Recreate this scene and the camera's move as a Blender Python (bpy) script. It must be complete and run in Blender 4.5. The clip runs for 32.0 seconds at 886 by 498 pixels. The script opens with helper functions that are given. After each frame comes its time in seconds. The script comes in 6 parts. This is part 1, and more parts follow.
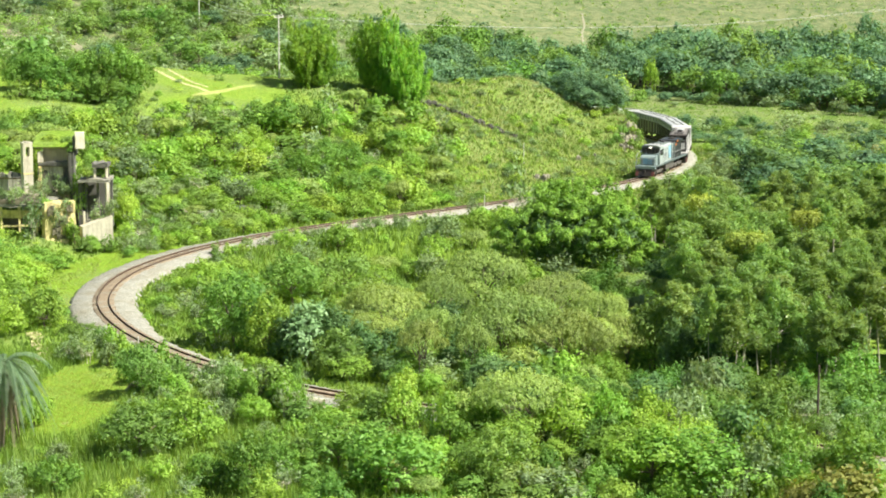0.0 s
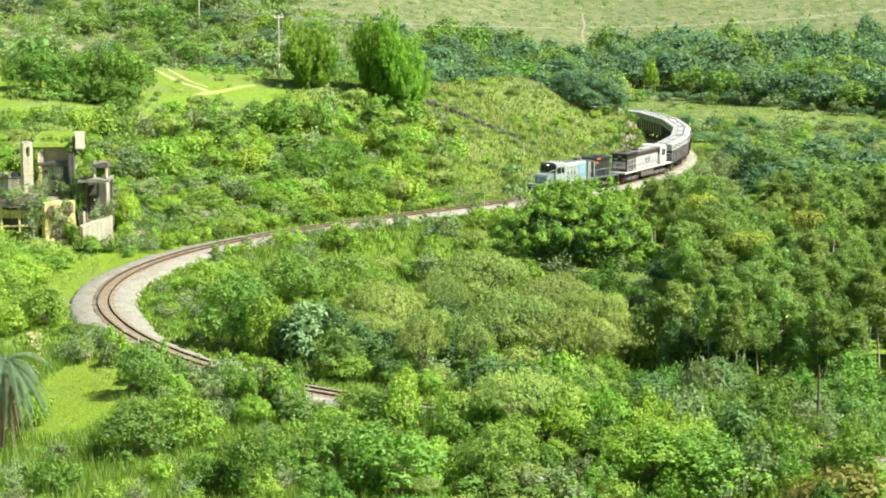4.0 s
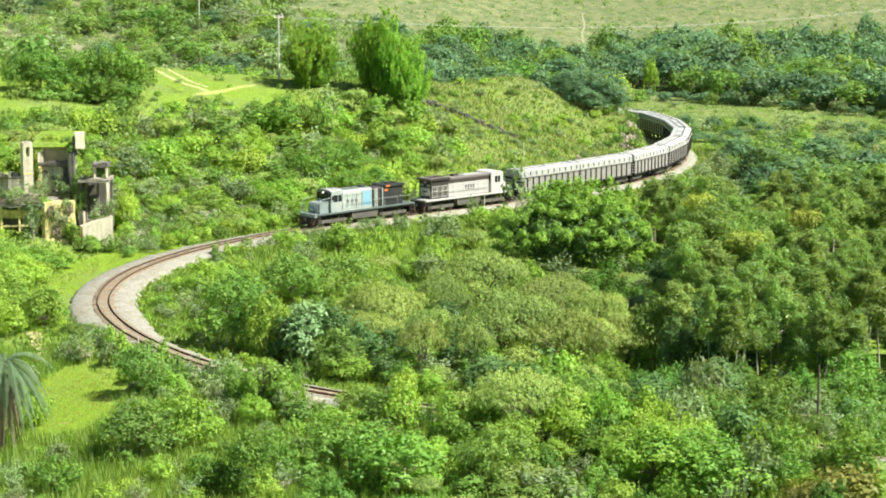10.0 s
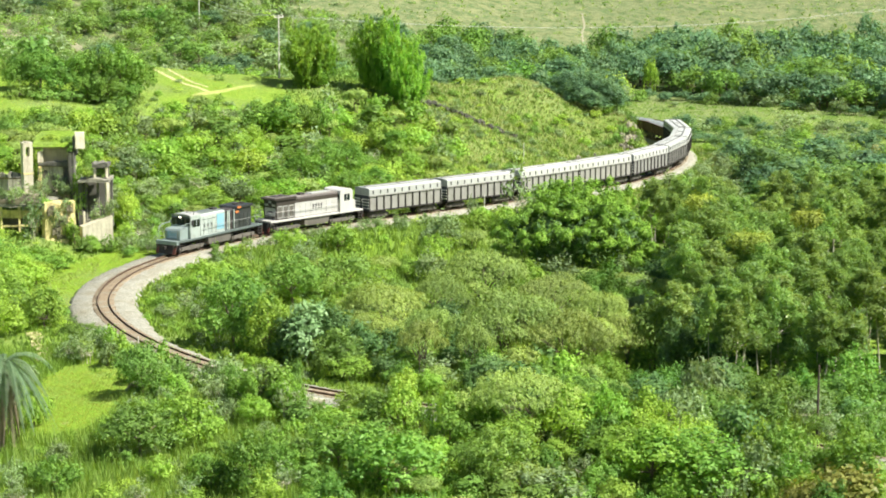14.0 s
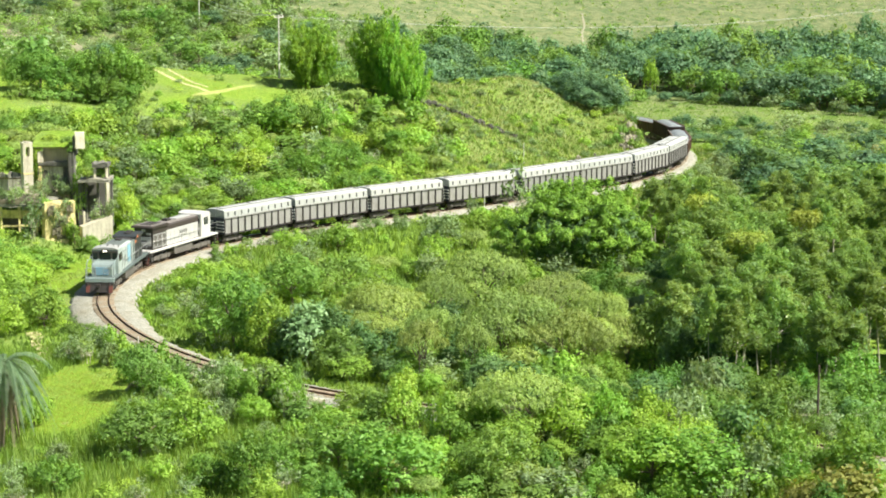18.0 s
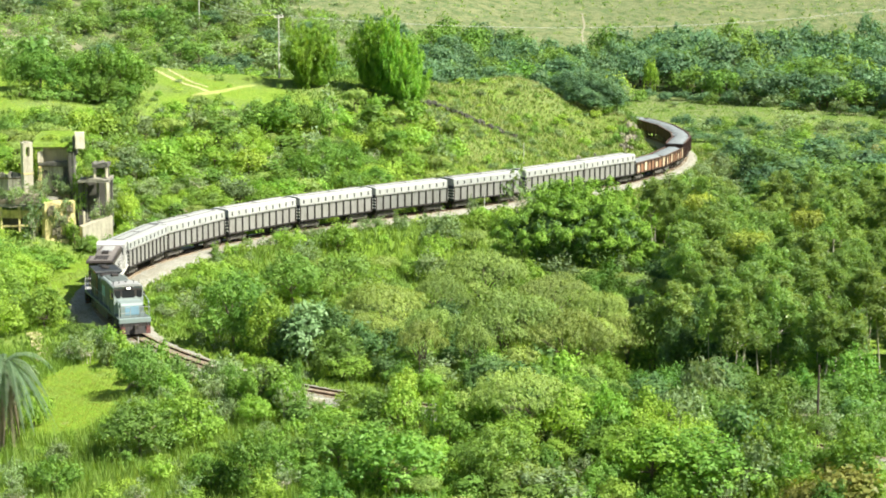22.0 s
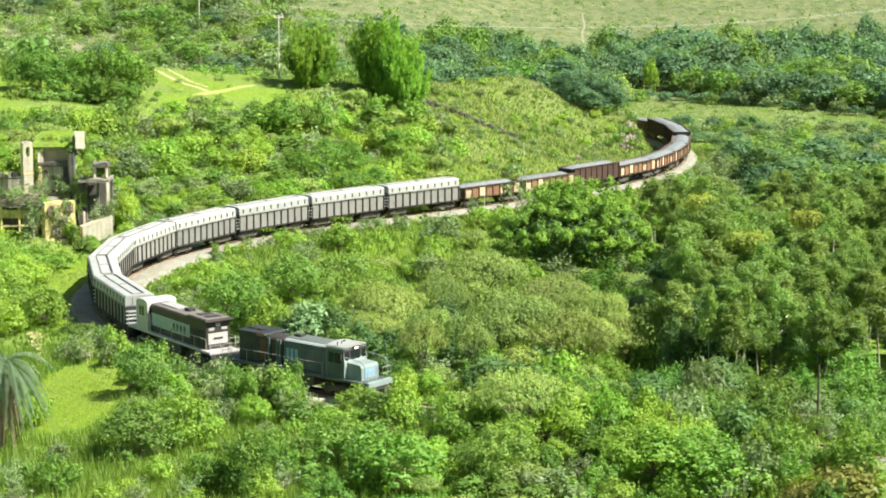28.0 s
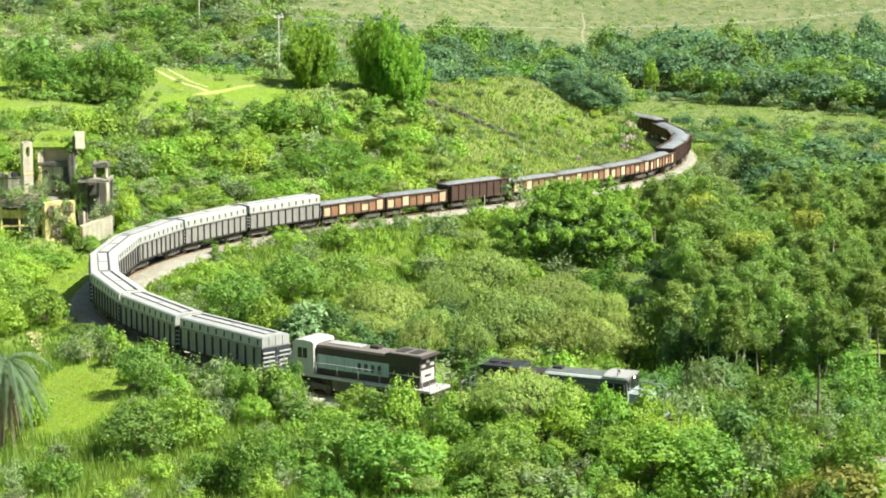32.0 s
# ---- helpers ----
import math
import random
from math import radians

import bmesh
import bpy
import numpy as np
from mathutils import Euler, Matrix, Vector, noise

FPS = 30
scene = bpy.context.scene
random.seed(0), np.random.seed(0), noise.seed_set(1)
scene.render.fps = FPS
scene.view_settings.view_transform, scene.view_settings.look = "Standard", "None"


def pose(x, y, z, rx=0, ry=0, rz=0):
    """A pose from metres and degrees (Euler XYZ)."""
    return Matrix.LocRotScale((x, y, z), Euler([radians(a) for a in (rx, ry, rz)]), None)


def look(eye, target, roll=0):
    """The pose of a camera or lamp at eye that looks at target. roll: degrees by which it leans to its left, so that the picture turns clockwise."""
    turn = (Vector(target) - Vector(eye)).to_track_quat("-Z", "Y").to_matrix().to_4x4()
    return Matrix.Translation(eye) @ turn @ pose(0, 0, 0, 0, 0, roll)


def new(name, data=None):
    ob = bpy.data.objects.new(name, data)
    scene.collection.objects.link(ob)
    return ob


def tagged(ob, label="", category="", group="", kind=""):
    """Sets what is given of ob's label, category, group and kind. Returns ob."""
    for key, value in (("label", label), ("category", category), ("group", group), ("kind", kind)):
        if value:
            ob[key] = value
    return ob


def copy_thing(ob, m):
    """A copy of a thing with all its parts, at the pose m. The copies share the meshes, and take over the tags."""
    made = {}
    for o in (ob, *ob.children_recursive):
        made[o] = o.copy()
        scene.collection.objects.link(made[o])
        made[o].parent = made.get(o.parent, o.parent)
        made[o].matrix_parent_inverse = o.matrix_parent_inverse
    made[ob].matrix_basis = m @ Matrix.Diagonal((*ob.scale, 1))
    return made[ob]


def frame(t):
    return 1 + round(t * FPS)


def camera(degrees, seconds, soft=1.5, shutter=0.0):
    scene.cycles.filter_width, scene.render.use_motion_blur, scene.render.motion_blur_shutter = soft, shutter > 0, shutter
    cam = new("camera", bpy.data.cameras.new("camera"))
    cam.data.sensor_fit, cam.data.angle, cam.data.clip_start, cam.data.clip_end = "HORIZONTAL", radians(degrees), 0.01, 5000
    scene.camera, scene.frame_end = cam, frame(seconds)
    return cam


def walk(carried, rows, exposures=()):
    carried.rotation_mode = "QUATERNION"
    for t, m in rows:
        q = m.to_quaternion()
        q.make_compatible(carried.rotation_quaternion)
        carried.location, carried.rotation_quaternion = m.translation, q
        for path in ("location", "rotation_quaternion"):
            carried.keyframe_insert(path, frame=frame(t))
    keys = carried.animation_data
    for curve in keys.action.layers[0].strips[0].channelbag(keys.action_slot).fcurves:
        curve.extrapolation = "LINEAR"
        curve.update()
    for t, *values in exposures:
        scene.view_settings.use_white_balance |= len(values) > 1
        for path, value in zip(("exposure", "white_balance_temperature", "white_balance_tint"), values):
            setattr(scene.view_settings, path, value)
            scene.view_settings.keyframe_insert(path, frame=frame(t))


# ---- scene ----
# Plan in metres: x to the east, y to the north; rail tops lie at z = 0.
cam = camera(23.45, 32.0, soft=1.85)
EYE = (0.0, 0.0, 35.2)
SIGHT = (0.0, 100.0, 35.2 - 16.794)
walk(cam, [(0.0, look(EYE, SIGHT)), (32.0, look(EYE, SIGHT))])

# ---- light: morning sun from the south-east, clear sky ----
SUN_AZ, SUN_EL = radians(110), radians(51)      # azimuth from north, clockwise
world = bpy.data.worlds.new("sky")
scene.world = world
world.use_nodes = True
wn = world.node_tree
sky = wn.nodes.new("ShaderNodeTexSky")
sky.sky_type, sky.sun_disc = "NISHITA", False
sky.sun_elevation, sky.sun_rotation = SUN_EL, SUN_AZ
sky.air_density, sky.dust_density = 1.0, 1.5
wn.links.new(sky.outputs[0], wn.nodes["Background"].inputs[0])
wn.nodes["Background"].inputs[1].default_value = 0.052
sun = new("sun", bpy.data.lights.new("sun", "SUN"))
sun.data.energy, sun.data.angle, sun.data.color = 5.0, radians(0.53), (0.99, 0.96, 0.865)
toward = Vector((math.sin(SUN_AZ) * math.cos(SUN_EL), math.cos(SUN_AZ) * math.cos(SUN_EL), math.sin(SUN_EL)))
sun.matrix_world = look(toward * 300, (0, 0, 0))
scene.view_settings.exposure = 1.07


# ---- materials ----
def nodes_of(name):
    m = bpy.data.materials.new(name)
    m.use_nodes = True
    n, l = m.node_tree.nodes, m.node_tree.links
    return m, n, l, n["Principled BSDF"]


def ramp(n, stops):
    r = n.new("ShaderNodeValToRGB")
    while len(r.color_ramp.elements) < len(stops):
        r.color_ramp.elements.new(0.5)
    for e, (p, c) in zip(r.color_ramp.elements, stops):
        e.position, e.color = p, (*c, 1)
    return r


def mixed(n, l, kind, fac, a, b):
    x = n.new("ShaderNodeMix")
    x.data_type, x.blend_type = "RGBA", kind
    for sock, v in ((x.inputs["Factor"], fac), (x.inputs["A"], a), (x.inputs["B"], b)):
        if isinstance(v, (int, float)):
            sock.default_value = v
        elif isinstance(v, tuple):
            sock.default_value = (*v, 1)
        else:
            l.new(v, sock)
    return x.outputs["Result"]


def noise_tex(n, l, scale, detail=4, rough=0.6, space="Object", stretch=None):
    t = n.new("ShaderNodeTexCoord")
    x = n.new("ShaderNodeTexNoise")
    x.inputs["Scale"].default_value, x.inputs["Detail"].default_value, x.inputs["Roughness"].default_value = scale, detail, rough
    out = t.outputs[space]
    if stretch:
        mp = n.new("ShaderNodeMapping")
        mp.inputs["Scale"].default_value = stretch
        l.new(out, mp.inputs[0])
        out = mp.outputs[0]
    l.new(out, x.inputs["Vector"])
    return x.outputs["Fac"]


def bumped(n, l, bsdf, height, strength, distance):
    b = n.new("ShaderNodeBump")
    b.inputs["Strength"].default_value, b.inputs["Distance"].default_value = strength, distance
    l.new(height, b.inputs["Height"])
    l.new(b.outputs[0], bsdf.inputs["Normal"])


def painted(name, colour, dirt=(0.10, 0.08, 0.06), wear=0.5, rough=0.55, metal=0.0, scale=0.8, streak=True, bump=0.02):
    """Weathered paint, metal, render or timber: blotches, grain and streaks running down."""
    m, n, l, b = nodes_of(name)
    blot = noise_tex(n, l, scale, 6, 0.7)
    run = noise_tex(n, l, 3.0, 4, 0.6, stretch=(1.6, 1.6, 0.18) if streak else None)
    r1 = ramp(n, [(0.42, (0, 0, 0)), (0.72, (1, 1, 1))])
    l.new(blot, r1.inputs[0])
    r2 = ramp(n, [(0.45, (0, 0, 0)), (0.75, (1, 1, 1))])
    l.new(run, r2.inputs[0])
    k = n.new("ShaderNodeMath")
    k.operation, k.use_clamp = "MULTIPLY_ADD", True
    l.new(r1.outputs[0], k.inputs[0])
    k.inputs[1].default_value = 0.6 * wear
    s = n.new("ShaderNodeMath")
    s.operation = "MULTIPLY"
    l.new(r2.outputs[0], s.inputs[0])
    s.inputs[1].default_value = 0.6 * wear
    l.new(s.outputs[0], k.inputs[2])
    base = mixed(n, l, "MIX", k.outputs[0], colour, dirt)
    info = n.new("ShaderNodeObjectInfo")
    tint = ramp(n, [(0.0, (0.86, 0.86, 0.86)), (1.0, (1.08, 1.06, 1.04))])
    l.new(info.outputs["Random"], tint.inputs[0])
    l.new(mixed(n, l, "MULTIPLY", 1.0, base, tint.outputs[0]), b.inputs["Base Color"])
    b.inputs["Roughness"].default_value, b.inputs["Metallic"].default_value = rough, metal
    bumped(n, l, b, noise_tex(n, l, 14, 3), 0.4, bump)
    return m


def foliage(name, dark, mid, light, gloss=0.5, through_light=0.38, patch=0.35):
    """Leaves: each leaf, each plant and each part of the crown differs a little."""
    m, n, l, b = nodes_of(name)
    geo, info = n.new("ShaderNodeNewGeometry"), n.new("ShaderNodeObjectInfo")
    r = ramp(n, [(0.0, dark), (0.5, mid), (1.0, light)])
    big = noise_tex(n, l, patch, 3, 0.5, space="Object")
    a = n.new("ShaderNodeMath")
    a.operation = "MULTIPLY_ADD"
    l.new(geo.outputs["Random Per Island"], a.inputs[0])
    a.inputs[1].default_value = 0.42
    c = n.new("ShaderNodeMath")
    c.operation = "MULTIPLY_ADD"
    l.new(big, c.inputs[0])
    c.inputs[1].default_value, c.inputs[2].default_value = 0.95, -0.21
    l.new(c.outputs[0], a.inputs[2])
    l.new(a.outputs[0], r.inputs[0])
    hue = n.new("ShaderNodeHueSaturation")
    hr = n.new("ShaderNodeMapRange")
    hr.inputs["To Min"].default_value, hr.inputs["To Max"].default_value = 0.482, 0.506
    l.new(info.outputs["Random"], hr.inputs[0])
    l.new(hr.outputs[0], hue.inputs["Hue"])
    hue.inputs["Saturation"].default_value = 0.93
    vr = n.new("ShaderNodeMapRange")
    vr.inputs["To Min"].default_value, vr.inputs["To Max"].default_value = 0.8, 1.2
    w = n.new("ShaderNodeMath")
    w.operation = "FRACT"
    w2 = n.new("ShaderNodeMath")
    w2.operation = "MULTIPLY"
    w2.inputs[1].default_value = 7.31
    l.new(info.outputs["Random"], w2.inputs[0])
    l.new(w2.outputs[0], w.inputs[0])
    l.new(w.outputs[0], vr.inputs[0])
    l.new(vr.outputs[0], hue.inputs["Value"])
    l.new(r.outputs[0], hue.inputs["Color"])
    l.new(hue.outputs[0], b.inputs["Base Color"])
    b.inputs["Roughness"].default_value = gloss
    b.inputs["Specular IOR Level"].default_value = 0.25
    tr = n.new("ShaderNodeBsdfTranslucent")
    yellow = mixed(n, l, "MULTIPLY", 1.0, hue.outputs[0], (1.25, 1.15, 0.45))
    l.new(yellow, tr.inputs[0])
    mx = n.new("ShaderNodeMixShader")
    mx.inputs[0].default_value = through_light
    l.new(b.outputs[0], mx.inputs[1])
    l.new(tr.outputs[0], mx.inputs[2])
    l.new(mx.outputs[0], n["Material Output"].inputs[0])
    return m


LEAF = {
    "mid": foliage("leaves_mid_green", (0.076, 0.174, 0.032), (0.190, 0.355, 0.054), (0.350, 0.525, 0.084)),
    "bright": foliage("leaves_bright_green", (0.120, 0.265, 0.032), (0.270, 0.480, 0.048), (0.440, 0.630, 0.072)),
    "yellow": foliage("leaves_yellow_green", (0.145, 0.280, 0.028), (0.310, 0.515, 0.042), (0.475, 0.660, 0.066)),
    "olive": foliage("leaves_olive_feathery", (0.125, 0.225, 0.058), (0.315, 0.455, 0.100), (0.535, 0.665, 0.175)),
    "vivid": foliage("leaves_vivid_green", (0.088, 0.220, 0.020), (0.225, 0.430, 0.032), (0.430, 0.630, 0.052)),
    "deep": foliage("leaves_deep_green", (0.044, 0.135, 0.020), (0.118, 0.280, 0.033), (0.255, 0.450, 0.055)),
    "emerald": foliage("leaves_emerald_green", (0.058, 0.162, 0.024), (0.160, 0.340, 0.038), (0.340, 0.530, 0.064)),
    "mustard": foliage("leaves_mustard_green", (0.15, 0.22, 0.03), (0.32, 0.43, 0.05), (0.50, 0.60, 0.085)),
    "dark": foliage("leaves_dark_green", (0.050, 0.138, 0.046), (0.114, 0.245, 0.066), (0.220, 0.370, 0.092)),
    "euca": foliage("leaves_gum_tree", (0.072, 0.165, 0.046), (0.205, 0.355, 0.078), (0.440, 0.580, 0.130), gloss=0.4, through_light=0.5),
    "bamboo": foliage("leaves_bamboo", (0.046, 0.125, 0.016), (0.205, 0.395, 0.027), (0.415, 0.610, 0.050), through_light=0.30, patch=0.8),
    "cane": foliage("leaves_upright_bamboo", (0.085, 0.225, 0.028), (0.225, 0.465, 0.042), (0.450, 0.690, 0.082), through_light=0.5, patch=0.7),
    "silver": foliage("leaves_silver_green", (0.095, 0.195, 0.085), (0.215, 0.370, 0.150), (0.36, 0.49, 0.27)),
    "grey": foliage("leaves_grey_green", (0.110, 0.185, 0.078), (0.250, 0.370, 0.155), (0.430, 0.565, 0.275)),
    "rust": foliage("leaves_rusty", (0.100, 0.135, 0.030), (0.225, 0.235, 0.042), (0.350, 0.370, 0.075)),
    "palm": foliage("palm_fronds", (0.060, 0.125, 0.062), (0.130, 0.225, 0.105), (0.270, 0.375, 0.190)),
    "straw": foliage("dead_fronds", (0.12, 0.10, 0.065), (0.23, 0.19, 0.125), (0.39, 0.32, 0.21), through_light=0.15),
    "grass": foliage("grass_blades", (0.111, 0.234, 0.040), (0.204, 0.369, 0.055), (0.340, 0.468, 0.110), through_light=0.45, patch=0.08),
    "lime": foliage("rank_grass_blades", (0.145, 0.285, 0.040), (0.270, 0.455, 0.055), (0.420, 0.560, 0.110), through_light=0.45, patch=0.08),
    "turf": foliage("short_turf_blades", (0.27, 0.36, 0.06), (0.40, 0.50, 0.085), (0.53, 0.58, 0.15), through_light=0.4, patch=0.06),
    "dry": foliage("dry_grass_blades", (0.25, 0.30, 0.11), (0.41, 0.46, 0.20), (0.57, 0.60, 0.32), through_light=0.4, patch=0.08),
    # Bluer leaves for far trees: distance haze put into their colour.
    "blue": foliage("leaves_hazed_blue_green", (0.054, 0.142, 0.082), (0.132, 0.272, 0.124), (0.27, 0.44, 0.168)),
    "pasture": foliage("pasture_blades", (0.165, 0.210, 0.105), (0.245, 0.297, 0.150), (0.335, 0.372, 0.215), through_light=0.35, patch=0.05),
}
BARK = painted("bark", (0.20, 0.16, 0.11), (0.07, 0.055, 0.04), 0.8, 0.9, scale=2)
PALE_BARK = painted("pale_bark", (0.62, 0.57, 0.46), (0.2, 0.16, 0.11), 0.6, 0.85, scale=2)
WHITE_PAINT = painted("white_cover_paint", (0.46, 0.48, 0.45), (0.25, 0.24, 0.20), 0.6, 0.5)
WAGON_GREY = painted("wagon_grey_paint", (0.285, 0.285, 0.262), (0.10, 0.085, 0.07), 0.55, 0.6)
WAGON_END = painted("wagon_end_paint", (0.035, 0.045, 0.055), (0.02, 0.018, 0.016), 0.5, 0.6)
BLACK_STEEL = painted("black_running_gear", (0.028, 0.027, 0.026), (0.09, 0.065, 0.045), 0.6, 0.65)
DUSTY = painted("dusty_running_gear", (0.135, 0.125, 0.105), (0.04, 0.036, 0.03), 0.7, 0.8)
DARK_RUST = painted("dark_rusty_wagon_steel", (0.085, 0.045, 0.032), (0.035, 0.026, 0.022), 0.9, 0.8)
RUST = painted("rusty_wagon_steel", (0.125, 0.076, 0.048), (0.055, 0.035, 0.025), 0.9, 0.8)
RUST_MID = painted("orange_rust_steel", (0.30, 0.155, 0.08), (0.13, 0.07, 0.04), 0.9, 0.8)
RUST_LIGHT = painted("pale_ore_stained_steel", (0.62, 0.50, 0.33), (0.28, 0.16, 0.09), 0.9, 0.8)
ORE = painted("grey_ore_load", (0.215, 0.245, 0.245), (0.11, 0.125, 0.13), 0.8, 0.85, scale=1.4, streak=False, bump=0.06)
TEAL = painted("pale_teal_paint", (0.41, 0.475, 0.44), (0.17, 0.17, 0.14), 0.6, 0.5)
FRAME_TEAL = painted("dirty_teal_frame_paint", (0.115, 0.15, 0.14), (0.05, 0.05, 0.045), 0.8, 0.6)
GREY_TEAL = painted("dark_teal_roof", (0.13, 0.155, 0.14), (0.055, 0.06, 0.052), 0.8, 0.65)
# Darker copy of TEAL: the shade on the right side put into colour.
SHADE_TEAL = painted("shade_side_teal", (0.098, 0.138, 0.130), (0.042, 0.05, 0.046), 0.7, 0.55)
# White band paint with the sky's blue in the shade put into it.
SKY_SHADE_WHITE = painted("sky_lit_white_paint", (0.42, 0.54, 0.54), (0.18, 0.2, 0.19), 0.6, 0.5)
SEAM = painted("dark_panel_seam", (0.13, 0.15, 0.14), (0.06, 0.06, 0.05), 0.6, 0.6)
# Below TEAL in tone: the shaded front's dimness is put into this colour.
FRONT_TEAL = painted("dimmed_nose_paint", (0.27, 0.345, 0.33), (0.18, 0.17, 0.14), 0.5, 0.45)
TEAL_DARK = painted("grey_teal_paint", (0.028, 0.034, 0.034), (0.06, 0.055, 0.045), 0.6, 0.5)
BLUE = painted("sky_blue_paint", (0.22, 0.46, 0.58), (0.34, 0.42, 0.42), 0.5, 0.45)
PALE_BLUE = painted("pale_blue_paint", (0.23, 0.42, 0.54), (0.24, 0.28, 0.29), 0.5, 0.45)
DUSTY_ROOF = painted("dusty_brown_roof", (0.19, 0.175, 0.155), (0.09, 0.075, 0.06), 0.7, 0.75)
BROWN = painted("brown_hood_paint", (0.050, 0.040, 0.033), (0.024, 0.021, 0.018), 0.7, 0.55)
LOCO_WHITE = painted("white_loco_paint", (0.53, 0.53, 0.505), (0.34, 0.29, 0.24), 0.5, 0.45)
ORANGE = painted("orange_stripe_paint", (0.52, 0.17, 0.05), (0.26, 0.11, 0.05), 0.5, 0.5)
ORANGE_DULL = painted("rusty_panel_paint", (0.16, 0.06, 0.03), (0.06, 0.035, 0.025), 0.8, 0.6)
RED = painted("red_pilot_paint", (0.19, 0.052, 0.036), (0.05, 0.032, 0.028), 1.4, 0.6)
ROOF_GREY = painted("grey_roof_paint", (0.36, 0.37, 0.35), (0.17, 0.16, 0.14), 0.5, 0.6)
GLASS = painted("dark_window_glass", (0.015, 0.02, 0.022), (0.03, 0.035, 0.035), 0.3, 0.08, streak=False, bump=0.0)
MARK = painted("dark_lettering_paint", (0.03, 0.03, 0.035), (0.15, 0.12, 0.1), 0.3, 0.5)
LAMP_GLOW = bpy.data.materials.new("headlight_lens")
LAMP_GLOW.use_nodes = True
LAMP_GLOW.node_tree.nodes["Principled BSDF"].inputs["Emission Color"].default_value = (1.0, 0.93, 0.7, 1)
LAMP_GLOW.node_tree.nodes["Principled BSDF"].inputs["Emission Strength"].default_value = 1.6
RAIL = painted("worn_rail_steel", (0.10, 0.062, 0.038), (0.045, 0.028, 0.02), 0.6, 0.6, 0.1)
SLEEPER = painted("weathered_sleepers", (0.24, 0.185, 0.115), (0.13, 0.10, 0.065), 0.8, 0.9, scale=3)
CONCRETE = painted("stained_concrete", (0.60, 0.57, 0.44), (0.12, 0.12, 0.09), 1.1, 0.9, scale=0.9)
DARK_CONCRETE = painted("stain_and_shade_concrete", (0.26, 0.25, 0.20), (0.085, 0.085, 0.07), 1.0, 0.9, scale=0.5)
LIMEWASH = painted("limewashed_masonry", (0.72, 0.68, 0.50), (0.30, 0.26, 0.16), 0.5, 0.85)
OCHRE = painted("ochre_masonry", (0.88, 0.74, 0.34), (0.22, 0.19, 0.07), 1.0, 0.85, scale=2.4)
BROWN_PANEL = painted("brown_sheet_panel", (0.20, 0.178, 0.11), (0.06, 0.05, 0.04), 0.7, 0.8)
# Dark render for wall stains, and for shade put into colour on shaded faces.
STAIN_SHADE = painted("stain_and_shade_render", (0.15, 0.145, 0.12), (0.06, 0.06, 0.052), 0.9, 0.9, scale=0.6)
TAN_PANEL = painted("weathered_tan_cladding", (0.36, 0.31, 0.22), (0.15, 0.13, 0.09), 0.7, 0.8)
POLE_PAINT = painted("pale_concrete_pole", (0.62, 0.60, 0.54), (0.3, 0.28, 0.25), 0.4, 0.8)
WOOD_POLE = painted("dark_timber_pole", (0.10, 0.08, 0.06), (0.04, 0.035, 0.03), 0.6, 0.85)
ROCK = painted("weathered_rock", (0.29, 0.265, 0.19), (0.12, 0.125, 0.07), 0.9, 0.95, scale=0.9, streak=False, bump=0.12)
DARK_ROCK = painted("dark_lichened_stone", (0.085, 0.08, 0.062), (0.05, 0.06, 0.035), 0.9, 0.95, scale=0.9, streak=False, bump=0.12)
CABLE = painted("overhead_wire", (0.55, 0.55, 0.53), (0.3, 0.3, 0.3), 0.3, 0.5)


def gravel_material():
    m, n, l, b = nodes_of("ballast_gravel")
    t = n.new("ShaderNodeTexCoord")
    v = n.new("ShaderNodeTexVoronoi")
    v.inputs["Scale"].default_value = 9
    l.new(t.outputs["Object"], v.inputs["Vector"])
    r = ramp(n, [(0.0, (0.18, 0.175, 0.135)), (0.5, (0.28, 0.275, 0.22)), (1.0, (0.40, 0.39, 0.325))])
    l.new(v.outputs["Color"], r.inputs[0])
    r2 = ramp(n, [(0.45, (1, 1, 1)), (0.75, (0.78, 0.72, 0.60))])
    l.new(noise_tex(n, l, 0.5, 5), r2.inputs[0])
    l.new(mixed(n, l, "MULTIPLY", 1.0, r.outputs[0], r2.outputs[0]), b.inputs["Base Color"])
    b.inputs["Roughness"].default_value = 0.95
    bumped(n, l, b, v.outputs["Distance"], 0.8, 0.06)
    return m


